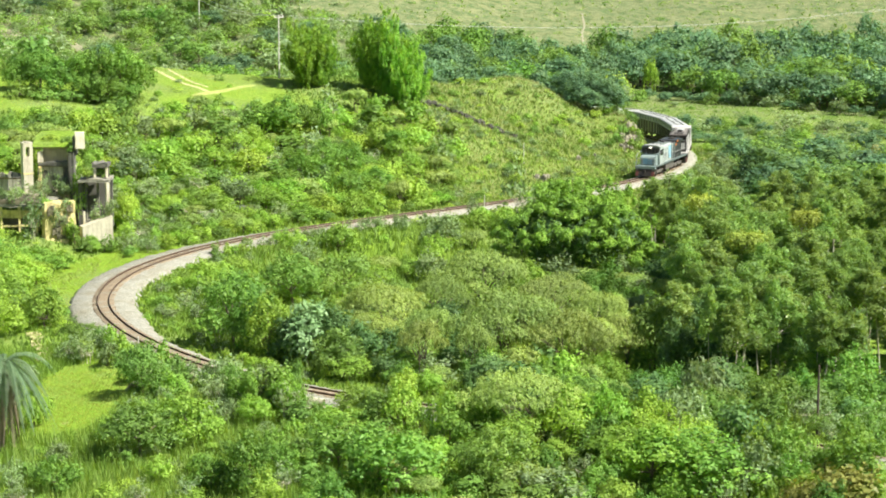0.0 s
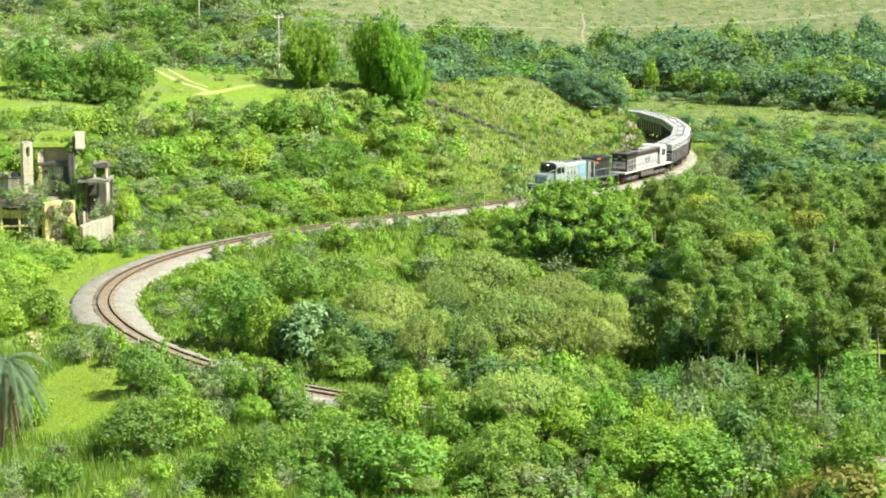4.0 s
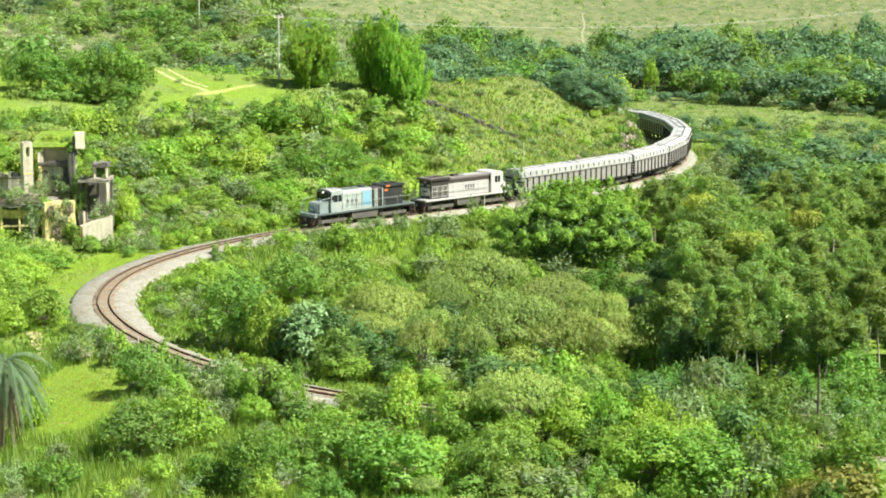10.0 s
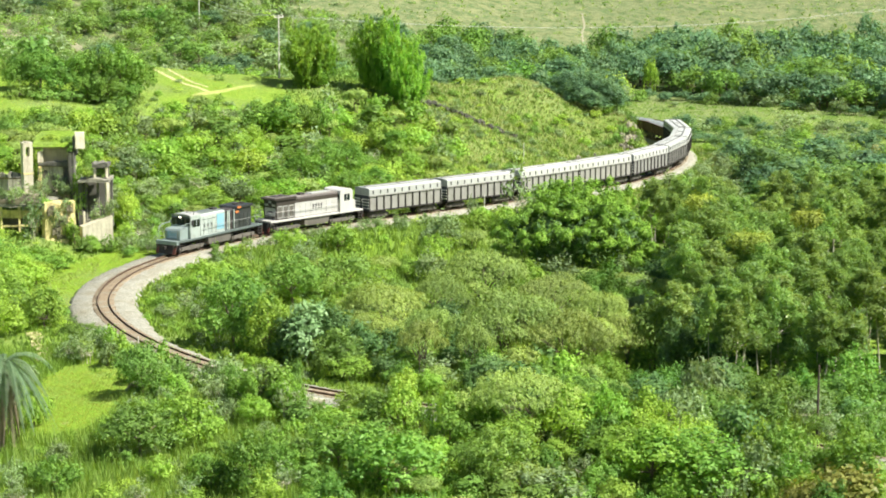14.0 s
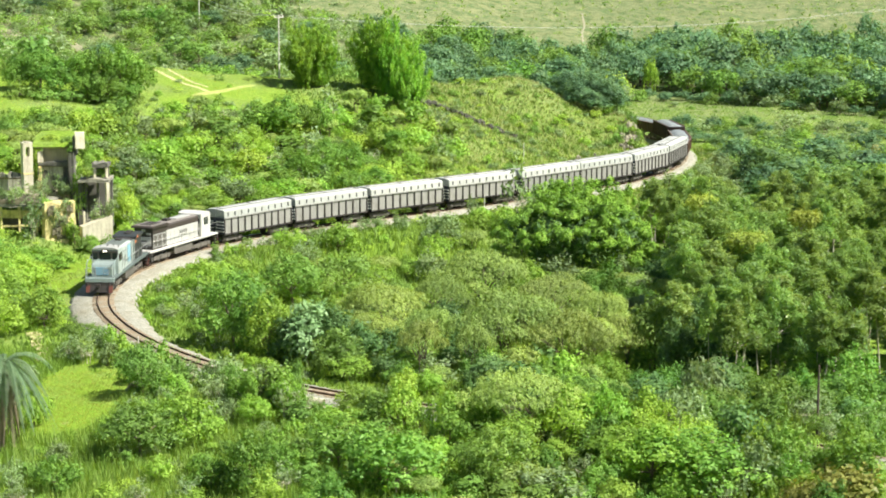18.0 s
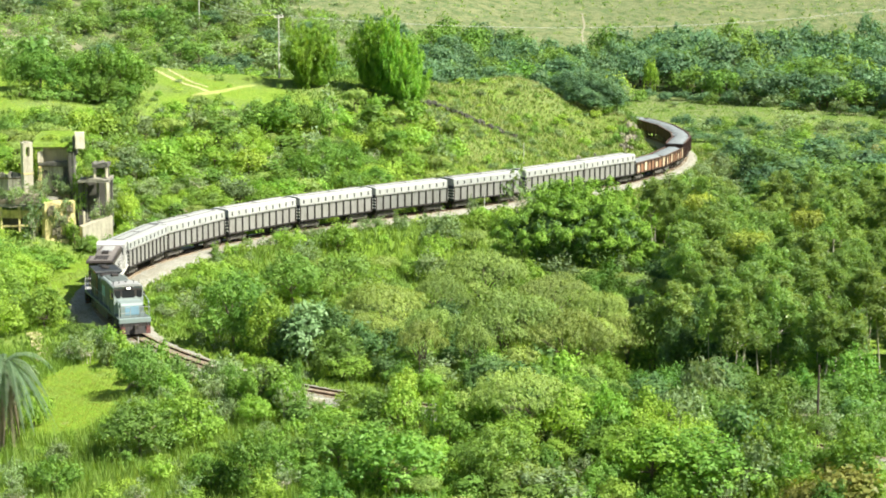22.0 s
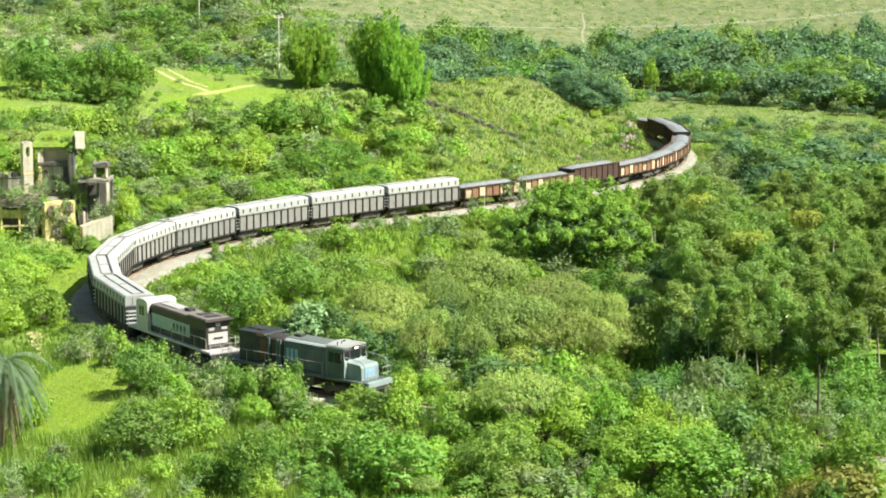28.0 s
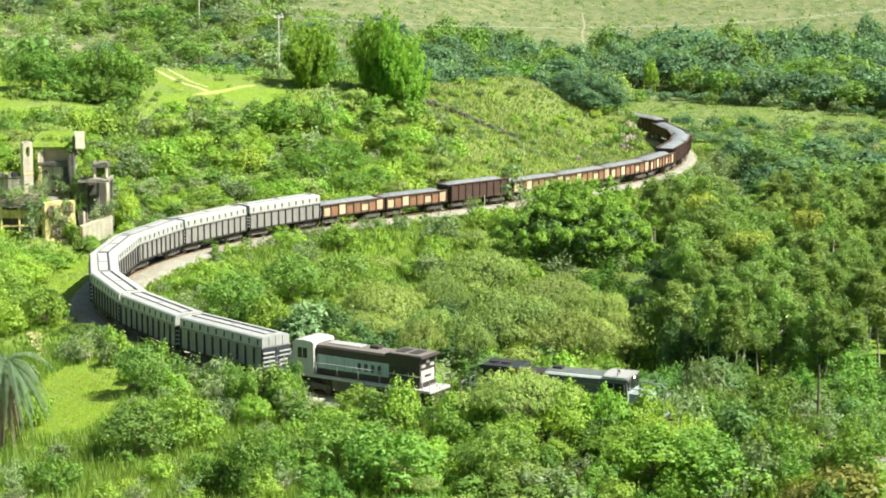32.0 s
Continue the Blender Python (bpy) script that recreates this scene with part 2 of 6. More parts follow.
def ground_material():
    """Grass, weeds and bare earth; drier pasture on the far slopes."""
    m, n, l, b = nodes_of("grassy_ground")
    fine = noise_tex(n, l, 2.2, 8, 0.75)
    wide = noise_tex(n, l, 0.09, 5, 0.6)
    spots = noise_tex(n, l, 0.45, 6, 0.7)
    g = ramp(n, [(0.25, (0.072, 0.135, 0.016)), (0.5, (0.178, 0.290, 0.026)), (0.8, (0.29, 0.39, 0.055))])
    l.new(fine, g.inputs[0])
    d = ramp(n, [(0.25, (0.120, 0.150, 0.068)), (0.5, (0.186, 0.216, 0.105)), (0.8, (0.270, 0.284, 0.155))])
    l.new(fine, d.inputs[0])
    w = ramp(n, [(0.45, (0, 0, 0)), (0.65, (1, 1, 1))])
    l.new(wide, w.inputs[0])
    near = mixed(n, l, "MIX", w.outputs[0], g.outputs[0], mixed(n, l, "MIX", 0.5, g.outputs[0], d.outputs[0]))
    pos, sep = n.new("ShaderNodeNewGeometry"), n.new("ShaderNodeSeparateXYZ")
    l.new(pos.outputs["Position"], sep.inputs[0])
    mr = n.new("ShaderNodeMapRange")
    mr.inputs["From Min"].default_value, mr.inputs["From Max"].default_value = 245, 400
    l.new(sep.outputs["Y"], mr.inputs[0])
    bands = noise_tex(n, l, 0.45, 6, 0.75, stretch=(0.8, 0.35, 1.0))
    far_scrub = ramp(n, [(0.49, (1.06, 1.04, 1.0)), (0.66, (0.48, 0.60, 0.42))])
    l.new(spots, far_scrub.inputs[0])
    worn = ramp(n, [(0.36, (0.46, 0.66, 0.46)), (0.5, (0.86, 0.88, 0.86)), (0.64, (1.25, 1.14, 1.15))])
    l.new(bands, worn.inputs[0])
    far = mixed(n, l, "MULTIPLY", 1.0, mixed(n, l, "MULTIPLY", 1.0, d.outputs[0], far_scrub.outputs[0]), worn.outputs[0])
    both = mixed(n, l, "MIX", mr.outputs[0], near, far)
    soil = ramp(n, [(0.66, (0, 0, 0)), (0.74, (1, 1, 1))])
    l.new(spots, soil.inputs[0])
    half = n.new("ShaderNodeMath")
    half.operation = "MULTIPLY"
    half.inputs[1].default_value = 0.6
    l.new(soil.outputs[0], half.inputs[0])
    l.new(mixed(n, l, "MIX", half.outputs[0], both, (0.42, 0.34, 0.2)), b.inputs["Base Color"])
    b.inputs["Roughness"].default_value = 0.95
    b.inputs["Specular IOR Level"].default_value = 0.1
    bumped(n, l, b, fine, 0.7, 0.25)
    return m


BALLAST, GROUND = gravel_material(), ground_material()
BED = painted("fouled_track_bed", (0.35, 0.29, 0.20), (0.20, 0.15, 0.095), 1.0, 0.95, scale=1.6, streak=False, bump=0.06)
WORN = painted("worn_turf", (0.33, 0.35, 0.12), (0.23, 0.31, 0.045), 1.6, 0.95, scale=0.7, streak=False, bump=0.05)
GULLY = painted("eroded_soil", (0.33, 0.305, 0.20), (0.22, 0.22, 0.12), 1.2, 0.95, scale=0.5, streak=False, bump=0.05)
EARTH = painted("bare_earth_track", (0.43, 0.38, 0.21), (0.27, 0.32, 0.09), 1.5, 0.95, scale=0.9, streak=False, bump=0.05)


# ---- the line of the track ----
TRACK = [(-200.2, 345.0), (-162.3, 342.0), (-124.5, 338.4), (-86.7, 334.7), (-48.8, 331.0), (-3.1, 326.4), (9.1, 323.7), (20.7, 319.1),
         (29.2, 310.3), (32.2, 298.2), (32.1, 285.7), (29.3, 273.5), (24.1, 262.2), (16.2, 252.5), (7.5, 243.5), (-1.8, 235.2), (-11.1, 226.9),
         (-19.6, 217.7), (-26.1, 207.1), (-29.7, 195.1), (-29.6, 182.6), (-25.9, 170.8), (-19.8, 160.3), (-11.5, 151.0), (-1.4, 144.2),
         (9.8, 138.9), (20.6, 134.6), (31.3, 130.2), (42.0, 125.2), (60.0, 116.0)]


def line_of(points, n=24):
    """A smooth line through points, and the length along it."""
    c, out = np.array(points, float), []
    for i in range(len(c) - 1):
        p0, p1, p2, p3 = c[max(i - 1, 0)], c[i], c[i + 1], c[min(i + 2, len(c) - 1)]
        for u in np.arange(n) / n:
            out.append(0.5 * (2 * p1 + (p2 - p0) * u + (2 * p0 - 5 * p1 + 4 * p2 - p3) * u * u + (3 * p1 - p0 - 3 * p2 + p3) * u ** 3))
    out.append(c[-1])
    out = np.array(out)
    return out, np.r_[0, np.cumsum(np.linalg.norm(np.diff(out, axis=0), axis=1))]


LINE, ALONG = line_of(TRACK)
WAY = np.gradient(LINE, axis=0)
WAY /= np.linalg.norm(WAY, axis=1)[:, None]


SPARSE, SPARSE_WAY = LINE[::3], WAY[::3]


def on_line(s):
    return np.array([np.interp(s, ALONG, LINE[:, 0]), np.interp(s, ALONG, LINE[:, 1])])


def step(a, b, v):
    u = np.clip((v - a) / (b - a), 0, 1)
    return u * u * (3 - 2 * u)


def to_track(x, y):
    """Distance from the track, and the side: 1 on the right of a train coming in, the hill's side."""
    x, y = np.atleast_1d(np.asarray(x, float)), np.atleast_1d(np.asarray(y, float))
    d, side = np.full(x.shape, 1e9), np.ones(x.shape)
    if x.size == 1:
        k = np.argmin((SPARSE[:, 0] - x[0]) ** 2 + (SPARSE[:, 1] - y[0]) ** 2)
        p, w = SPARSE[k], SPARSE_WAY[k]
        return np.hypot(x - p[0], y - p[1]), np.sign(w[1] * (x - p[0]) - w[0] * (y - p[1]))
    for (px, py), (wx, wy) in zip(SPARSE, SPARSE_WAY):
        e = np.hypot(x - px, y - py)
        near = e < d
        d = np.where(near, e, d)
        side = np.where(near, np.sign(wy * (x - px) - wx * (y - py)), side)
    return d, side


def relief(x, y, k, seed):
    r = np.random.RandomState(seed)
    z = 0
    for _ in range(7):
        a, f = r.uniform(0, 6.28), k * r.uniform(0.5, 2.0)
        z = z + np.sin((x * np.cos(a) + y * np.sin(a)) * f + r.uniform(0, 6.28)) / 7
    return z


def height(x, y):
    """The lie of the land."""
    x, y = np.atleast_1d(np.asarray(x, float)), np.atleast_1d(np.asarray(y, float))
    d, side = to_track(x, y)
    right, left = side > 0, side <= 0
    z = np.full(x.shape, -0.62)
    hill = 10.6 * step(4, 44, d) * step(188, 226, y)                                   # spur between the two arms of the track
    hill = hill + 5.0 * step(30, 75, d) * step(10, -45, x) * step(225, 275, y)
    hill = hill - 0.5 * step(4, 20, d) * step(215, 190, y)
    hill = hill + 4.4 * step(2.7, 6.0, d) * step(290, 303, y) * step(-10, 12, x)         # rocky cutting inside the far bend
    hill = hill + step(3, 10, d) * (1.9 * np.exp(-((x - 12) / 6.5) ** 2 - ((y - 300) / 10) ** 2) + 0.9 * np.exp(-((x - 1.5) / 6) ** 2 - ((y - 293) / 10) ** 2))   # crest of the spur
    valley = -2.6 * step(4.5, 24, d) * (1 - step(290, 335, y))
    beyond = 13.0 * step(8, 95, d) * step(45, -45, x) * step(322, 345, y)              # scrubby slope behind the spur
    z = z + np.where(right, hill, valley + beyond)
    z = z + 0.062 * np.maximum(y - 430, 0) + 0.07 * np.maximum(y - 700, 0) * step(700, 1300, y)
    z = np.where(y > 1800, np.minimum(z, 150 + 0.01 * y), z)
    rough = step(3.5, 14, d)
    z = z + rough * (0.55 * relief(x, y, 0.16, 3) + 0.22 * relief(x, y, 0.5, 4)) + step(420, 800, y) * 6 * relief(x, y, 0.013, 5)
    knoll = 33.6 * (1 - step(-25, 112, y)) ** 0.9                                      # the viewpoint's own hill
    return z + knoll * step(60, 20, d * 0 + np.abs(x) * 0.2)


def mesh_from(name, verts, faces, material=None, smooth=False):
    me = bpy.data.meshes.new(name)
    v, f = np.asarray(verts, np.float32), np.asarray(faces, np.int32)
    me.vertices.add(len(v))
    me.vertices.foreach_set("co", v.ravel())
    k = f.shape[1]
    me.loops.add(f.size)
    me.loops.foreach_set("vertex_index", f.ravel())
    me.polygons.add(len(f))
    me.polygons.foreach_set("loop_start", np.arange(0, f.size, k, dtype=np.int32))
    me.polygons.foreach_set("loop_total", np.full(len(f), k, np.int32))
    if smooth:
        me.polygons.foreach_set("use_smooth", np.ones(len(f), bool))
    me.update(calc_edges=True)
    if material:
        me.materials.append(material)
    return me


def sheet(name, xs, ys, zf, material):
    gx, gy = np.meshgrid(xs, ys)
    z = zf(gx.ravel(), gy.ravel())
    v = np.c_[gx.ravel(), gy.ravel(), z]
    w = len(xs)
    i = np.arange(len(ys) - 1)[:, None] * w + np.arange(w - 1)[None, :]
    f = np.stack([i, i + 1, i + w + 1, i + w], -1).reshape(-1, 4)
    return mesh_from(name, v, f, material, True)


def part(name, bm, material, parent, label=""):
    """Links a bmesh as one mesh object under a thing or a part."""
    me = bpy.data.meshes.new(name)
    bm.to_mesh(me)
    bm.free()
    me.materials.append(material)
    ob = new(name, me)
    ob.parent = parent
    return tagged(ob, label)


def part_mesh(name, me, parent, label=""):
    ob = new(name, me)
    ob.parent = parent
    return tagged(ob, label)


def thing(name, m, label, category, group="", kind=""):
    ob = new(name)
    ob.matrix_basis = m
    ob.empty_display_size = 0.2
    return tagged(ob, label, category, group, kind)


def box(bm, x0, x1, y0, y1, z0, z1, bevel=0.0, m=None):
    r = bmesh.ops.create_cube(bm, size=1, matrix=Matrix.Translation(((x0 + x1) / 2, (y0 + y1) / 2, (z0 + z1) / 2)) @ Matrix.Diagonal((x1 - x0, y1 - y0, z1 - z0, 1)))
    if m:
        bmesh.ops.transform(bm, matrix=m, verts=r["verts"])
    if bevel:
        es = list({e for v in r["verts"] for e in v.link_edges})
        bmesh.ops.bevel(bm, geom=es, offset=bevel, segments=2, affect="EDGES", profile=0.5)
    return bm


def rod(bm, a, b, r0, r1=None, n=8):
    a, b = Vector(a), Vector(b)
    m = Matrix.Translation((a + b) / 2) @ (b - a).to_track_quat("Z", "Y").to_matrix().to_4x4()
    bmesh.ops.create_cone(bm, cap_ends=True, segments=n, radius1=r0, radius2=r0 if r1 is None else r1, depth=(b - a).length, matrix=m)
    return bm


def tube(bm, pts, r, n=6):
    """A round bar bent along points, in one piece."""
    pts = [Vector(p) for p in pts]
    rings = []
    for i, p in enumerate(pts):
        t = (pts[min(i + 1, len(pts) - 1)] - pts[max(i - 1, 0)]).normalized()
        q = t.to_track_quat("Z", "Y")
        rings.append([bm.verts.new(p + q @ Vector((math.cos(6.2832 * k / n) * r, math.sin(6.2832 * k / n) * r, 0))) for k in range(n)])
    for a, b in zip(rings, rings[1:]):
        for k in range(n):
            bm.faces.new((a[k], a[(k + 1) % n], b[(k + 1) % n], b[k]))
    bm.faces.new(rings[0][::-1])
    bm.faces.new(rings[-1])
    return bm


def prism(bm, outline, y0, y1):
    """A solid with an outline in x and z, from y0 to y1."""
    a = [bm.verts.new((x, y0, z)) for x, z in outline]
    b = [bm.verts.new((x, y1, z)) for x, z in outline]
    n = len(a)
    bm.faces.new(a)
    bm.faces.new(b[::-1])
    for i in range(n):
        bm.faces.new((a[i], b[i], b[(i + 1) % n], a[(i + 1) % n]))
    bmesh.ops.recalc_face_normals(bm, faces=bm.faces)
    return bm


def extrude_x(bm, section, x0, x1):
    """A solid with a section in y and z, from x0 to x1."""
    a = [bm.verts.new((x0, y, z)) for y, z in section]
    b = [bm.verts.new((x1, y, z)) for y, z in section]
    n = len(a)
    bm.faces.new(a)
    bm.faces.new(b[::-1])
    for i in range(n):
        bm.faces.new((a[i], b[i], b[(i + 1) % n], a[(i + 1) % n]))
    bmesh.ops.recalc_face_normals(bm, faces=bm.faces)
    return bm


# ---- ground ----
XS = np.r_[-2600, -1700, -1100, -750, -500, -350, -250, -190, np.arange(-150, -70, 4), np.arange(-70, 71, 1.0), np.arange(74, 151, 4), 190, 250, 350, 500, 750, 1100, 1700, 2600]
YS = np.r_[-900, -500, -250, -120, np.arange(-60, 100, 8), np.arange(100, 350, 1.0), np.arange(350, 640, 4), np.arange(640, 1000, 20), np.arange(1000, 1800, 50), 2000, 2400, 3000, 4000]
tagged(new("ground", sheet("ground", XS, YS, height, GROUND)), "bright green grassy hillside with weeds and bare patches", "ground", kind="structure")


# ---- railway ----
def ribbon(section, s0, s1, pitch, lift=None, wobble=0.0, seed=1):
    """A bar with a section (across to the right, up) swept along the track."""
    rng = np.random.RandomState(seed)
    ss = np.arange(s0, s1, pitch)
    v = []
    for s in ss:
        p = on_line(s)
        w = on_line(s + 0.4) - on_line(s - 0.4)
        w /= np.linalg.norm(w)
        r = np.array([w[1], -w[0]])
        for a, h in section:
            q = p + r * (a + (rng.uniform(-1, 1) * wobble if abs(a) > 1.2 else 0))
            v.append((q[0], q[1], h + (rng.uniform(-0.3, 0.3) * wobble if wobble else 0)))
    k, n = len(section), len(ss)
    f = [(i * k + j, i * k + (j + 1) % k, (i + 1) * k + (j + 1) % k, (i + 1) * k + j) for i in range(n - 1) for j in range(k)]
    return v, f


railway = thing("railway_track", pose(0, 0, 0), "single narrow-gauge railway track curving on pale stone ballast", "railway track", kind="structure")
v, f = ribbon([(-2.4, -0.85), (-1.8, -0.36), (-1.15, -0.17), (1.15, -0.17), (1.8, -0.36), (2.4, -0.85)], 100, ALONG[-1] - 15, 0.5, wobble=0.16)
for i in range(0, len(v), 6):                    # wider shoulder inside the near bend
    k = float(step(330, 362, 100 + i / 12) * step(404, 392, 100 + i / 12))
    for j, reach in ((0, 0.9), (1, 0.85), (4, 0.75), (5, 0.9)):
        p, q = np.array(v[i + j]), np.array(v[i + (2 if j < 3 else 3)])
        u = (p - q)[:2] / np.linalg.norm((p - q)[:2])
        v[i + j] = (p[0] + u[0] * reach * k, p[1] + u[1] * reach * k, p[2] + (0.1 * k if j in (1, 4) else 0))
part_mesh("ballast", mesh_from("ballast", v, f, BALLAST), railway, "pale crushed-stone ballast")
v, f = ribbon([(-1.0, -0.3), (-0.96, -0.155), (0.96, -0.155), (1.0, -0.3)], 196, ALONG[-1] - 15, 0.5, wobble=0.02)
part_mesh("track_bed", mesh_from("track_bed", v, f, BED), railway, "rust-stained brown stone between the rails")
for off in (-0.5, 0.5):
    v, f = ribbon([(off - 0.035, -0.14), (off - 0.035, 0.0), (off + 0.035, 0.0), (off + 0.035, -0.14)], 100, ALONG[-1] - 15, 0.5)
    part_mesh("rail", mesh_from("rail", v, f, RAIL), railway, "rust-brown worn steel rail")
bm = bmesh.new()
for s in np.arange(196, ALONG[-1] - 20, 0.62):
    p, w = on_line(s), on_line(s + 0.4) - on_line(s - 0.4)
    box(bm, -0.1, 0.1, -0.95, 0.95, -0.28, -0.125, m=Matrix.Translation((*p, 0)) @ Matrix.Rotation(math.atan2(w[1], w[0]), 4, "Z"))
tagged(part("sleepers", bm, SLEEPER, railway, "weathered brown timber sleepers"), kind="stuff")


# ---- the train ----
def bogie(parent, x, axles=2, base=1.8, heavy=False):
    """A truck with side frames, wheels on axles and springs."""
    b = bmesh.new()
    half = base / 2 * (axles - 1)
    for y in (-0.82, 0.82):
        prism(b, [(x - half - 0.5, 0.62), (x - half - 0.35, 0.36), (x - 0.5, 0.30), (x + 0.5, 0.30), (x + half + 0.35, 0.36), (x + half + 0.5, 0.62), (x + 0.5, 0.72), (x - 0.5, 0.72)],
              y - 0.06, y + 0.06)
    box(b, x - 0.25, x + 0.25, -0.85, 0.85, 0.45, 0.78)
    for i in range(axles):
        ax = x - half + i * base
        for y in (-0.82, 0.82):
            box(b, ax - 0.16, ax + 0.16, y - 0.12, y + 0.12, 0.30, 0.58)
    truck = part("truck_frame", b, DUSTY, parent, "dusty black bogie frame")
    for i in range(axles):
        ax = x - half + i * base
        for y in (-0.56, 0.56):
            b = bmesh.new()
            rod(b, (ax, y - 0.06, 0.43), (ax, y + 0.06, 0.43), 0.43, n=20)
            rod(b, (ax, y - 0.11, 0.43), (ax, y + 0.11, 0.43), 0.13, n=10)
            part("wheel", b, DUSTY, truck, "steel wheel")
    return truck


def coupler(parent, x, way):
    b = bmesh.new()
    box(b, min(x, x + way * 0.45), max(x, x + way * 0.45), -0.1, 0.1, 0.72, 0.92, 0.02)
    box(b, min(x + way * 0.3, x + way * 0.5), max(x + way * 0.3, x + way * 0.5), -0.17, 0.17, 0.66, 0.98, 0.03)
    part("coupler", b, BLACK_STEEL, parent, "dark steel coupler")


def rail_bar(b, pts, r=0.022):
    for p, q in zip(pts, pts[1:]):
        rod(b, p, q, r, n=6)


def covered_wagon():
    """Origin on the rails at mid length; x points the way it travels."""
    w = thing("covered_wagon", pose(0, 0, 0), "grey ribbed steel ore wagon with a white fibre cover", "wagon", "covered wagons in the train")
    L, W = 5.0, 1.24
    b = bmesh.new()
    box(b, -L, L, -W + 0.06, W - 0.06, 0.98, 2.66)
    part("tub", b, WAGON_GREY, w, "light grey weathered steel side plates")
    b = bmesh.new()
    box(b, -L + 0.1, L - 0.1, -0.35, 0.35, 0.72, 0.99, 0.02)
    for x in (-3.4, 3.4):
        box(b, x - 0.2, x + 0.2, -W + 0.1, W - 0.1, 0.76, 0.985, 0.02)
    part("underframe", b, BLACK_STEEL, w, "black steel underframe")
    for side in (-1, 1):
        b = bmesh.new()
        box(b, -L - 0.02, L + 0.02, min(side * (W - 0.06), side * (W + 0.06)), max(side * (W - 0.06), side * (W + 0.06)), 2.56, 2.68, 0.015)
        part("top_rail", b, WAGON_GREY, w, "grey top rail")
        b = bmesh.new()
        box(b, -L, L, min(side * (W - 0.06), side * (W + 0.02)), max(side * (W - 0.06), side * (W + 0.02)), 0.92, 1.06, 0.01)
        part("sill", b, BLACK_STEEL, w, "dark sill")
        for i in range(11):
            x = -L + 0.06 + i * (2 * L - 0.12) / 10
            b = bmesh.new()
            prism(b, [(x - 0.07, 0.98), (x + 0.07, 0.98), (x + 0.055, 2.56), (x - 0.055, 2.56)], *sorted((side * (W - 0.055), side * (W + 0.05))))
            part("side_rib", b, BLACK_STEEL, w, "dark pressed side rib")
    for end in (-1, 1):
        b = bmesh.new()
        x0, x1 = sorted((end * (L - 0.02), end * (L + 0.05)))
        box(b, x0, x1, -W + 0.02, W - 0.02, 0.98, 2.64)
        box(b, *sorted((end * (L + 0.04), end * (L + 0.11))), -0.09, 0.09, 0.98, 2.6)
        part("end_wall", b, WAGON_END, w, "dark end wall with stiffeners")
        for side in (-1, 1):
            for z in (1.3, 1.62, 1.94, 2.26):
                b = bmesh.new()
                e0, e1 = sorted((end * (L + 0.04), end * (L + 0.13)))
                s0, s1 = sorted((side * 0.22, side * (W + 0.02)))
                box(b, e0, e1, s0, s1, z - 0.055, z + 0.055, 0.01)
                part("end_bar", b, WHITE_PAINT, w, "white end ladder bar")
    b = bmesh.new()
    Lc, Wc = L - 0.03, W + 0.01
    extrude_x(b, [(-Wc, 2.69), (Wc, 2.69), (Wc - 0.03, 3.33), (Wc - 0.12, 3.43), (0.45, 3.50), (-0.45, 3.50), (-Wc + 0.12, 3.43), (-Wc + 0.03, 3.33)], -Lc, Lc)
    cover = part("cover", b, WHITE_PAINT, w, "white moulded cover")
    b = bmesh.new()
    for y in (-0.48, 0.48):
        box(b, -Lc + 0.5, Lc - 0.5, y - 0.035, y + 0.035, 3.50, 3.56)
    for x in (-Lc + 0.5, 0, Lc - 0.5):
        box(b, x - 0.035, x + 0.035, -0.445, 0.445, 3.50, 3.555)
    part("hatch_coaming", b, WAGON_GREY, cover, "dirty grey hatch coaming")
    # Dark strip laid beside the coaming as its shadow.
    b = bmesh.new()
    box(b, -Lc + 0.55, Lc - 0.55, 0.30, 0.43, 3.503, 3.52)
    part("hatch_gap", b, WAGON_END, cover, "dark strip standing for the coaming's shadow")
    for side in (-1, 1):
        for i in range(10):
            x = -L + 0.06 + (i + 0.5) * (2 * L - 0.12) / 10
            b = bmesh.new()
            box(b, x - 0.07, x + 0.07, *sorted((side * (Wc - 0.06), side * (Wc + 0.025))), 2.80, 3.20, 0.01)
            part("clip", b, MARK, cover, "small dark cover clip")
    for end in (-1, 1):
        for y in (-0.62, 0.0, 0.62):
            b = bmesh.new()
            box(b, *sorted((end * (Lc - 0.02), end * (Lc + 0.04))), y - 0.04, y + 0.04, 2.74, 3.38)
            part("end_rib", b, ROOF_GREY, cover, "cover end rib")
        coupler(w, end * L, end)
    for x in (-3.4, 3.4):
        bogie(w, x)
    return w


def open_wagon(top, overhang, label, RUST, pale):
    """An open rusty ore wagon, heaped with grey ore."""
    w = thing("ore_wagon", pose(0, 0, 0), label, "wagon", "open ore wagons in the train")
    L, W = 4.85, 1.22
    b = bmesh.new()
    box(b, -L, L, -W + 0.06, -W + 0.12, 0.98, top)
    box(b, -L, L, W - 0.12, W - 0.06, 0.98, top)
    box(b, -L, L, -W + 0.12, W - 0.12, 0.96, 1.06)
    part("tub", b, RUST, w, "rust-brown side plates")
    for end in (-1, 1):
        b = bmesh.new()
        box(b, *sorted((end * (L - 0.06), end * (L + 0.02))), -W + 0.121, W - 0.121, 1.06, top)
        box(b, *sorted((end * (L + 0.02), end * (L + 0.08))), -W + 0.1, W - 0.1, top - 0.25, top - 0.12)
        part("end_wall", b, RUST, w, "rusty end wall")
        coupler(w, end * L, end)
    for side in (-1, 1):
        b = bmesh.new()
        box(b, -L - 0.02, L + 0.02, *sorted((side * (W - 0.14), side * (W + 0.05))), top, top + 0.1, 0.015)
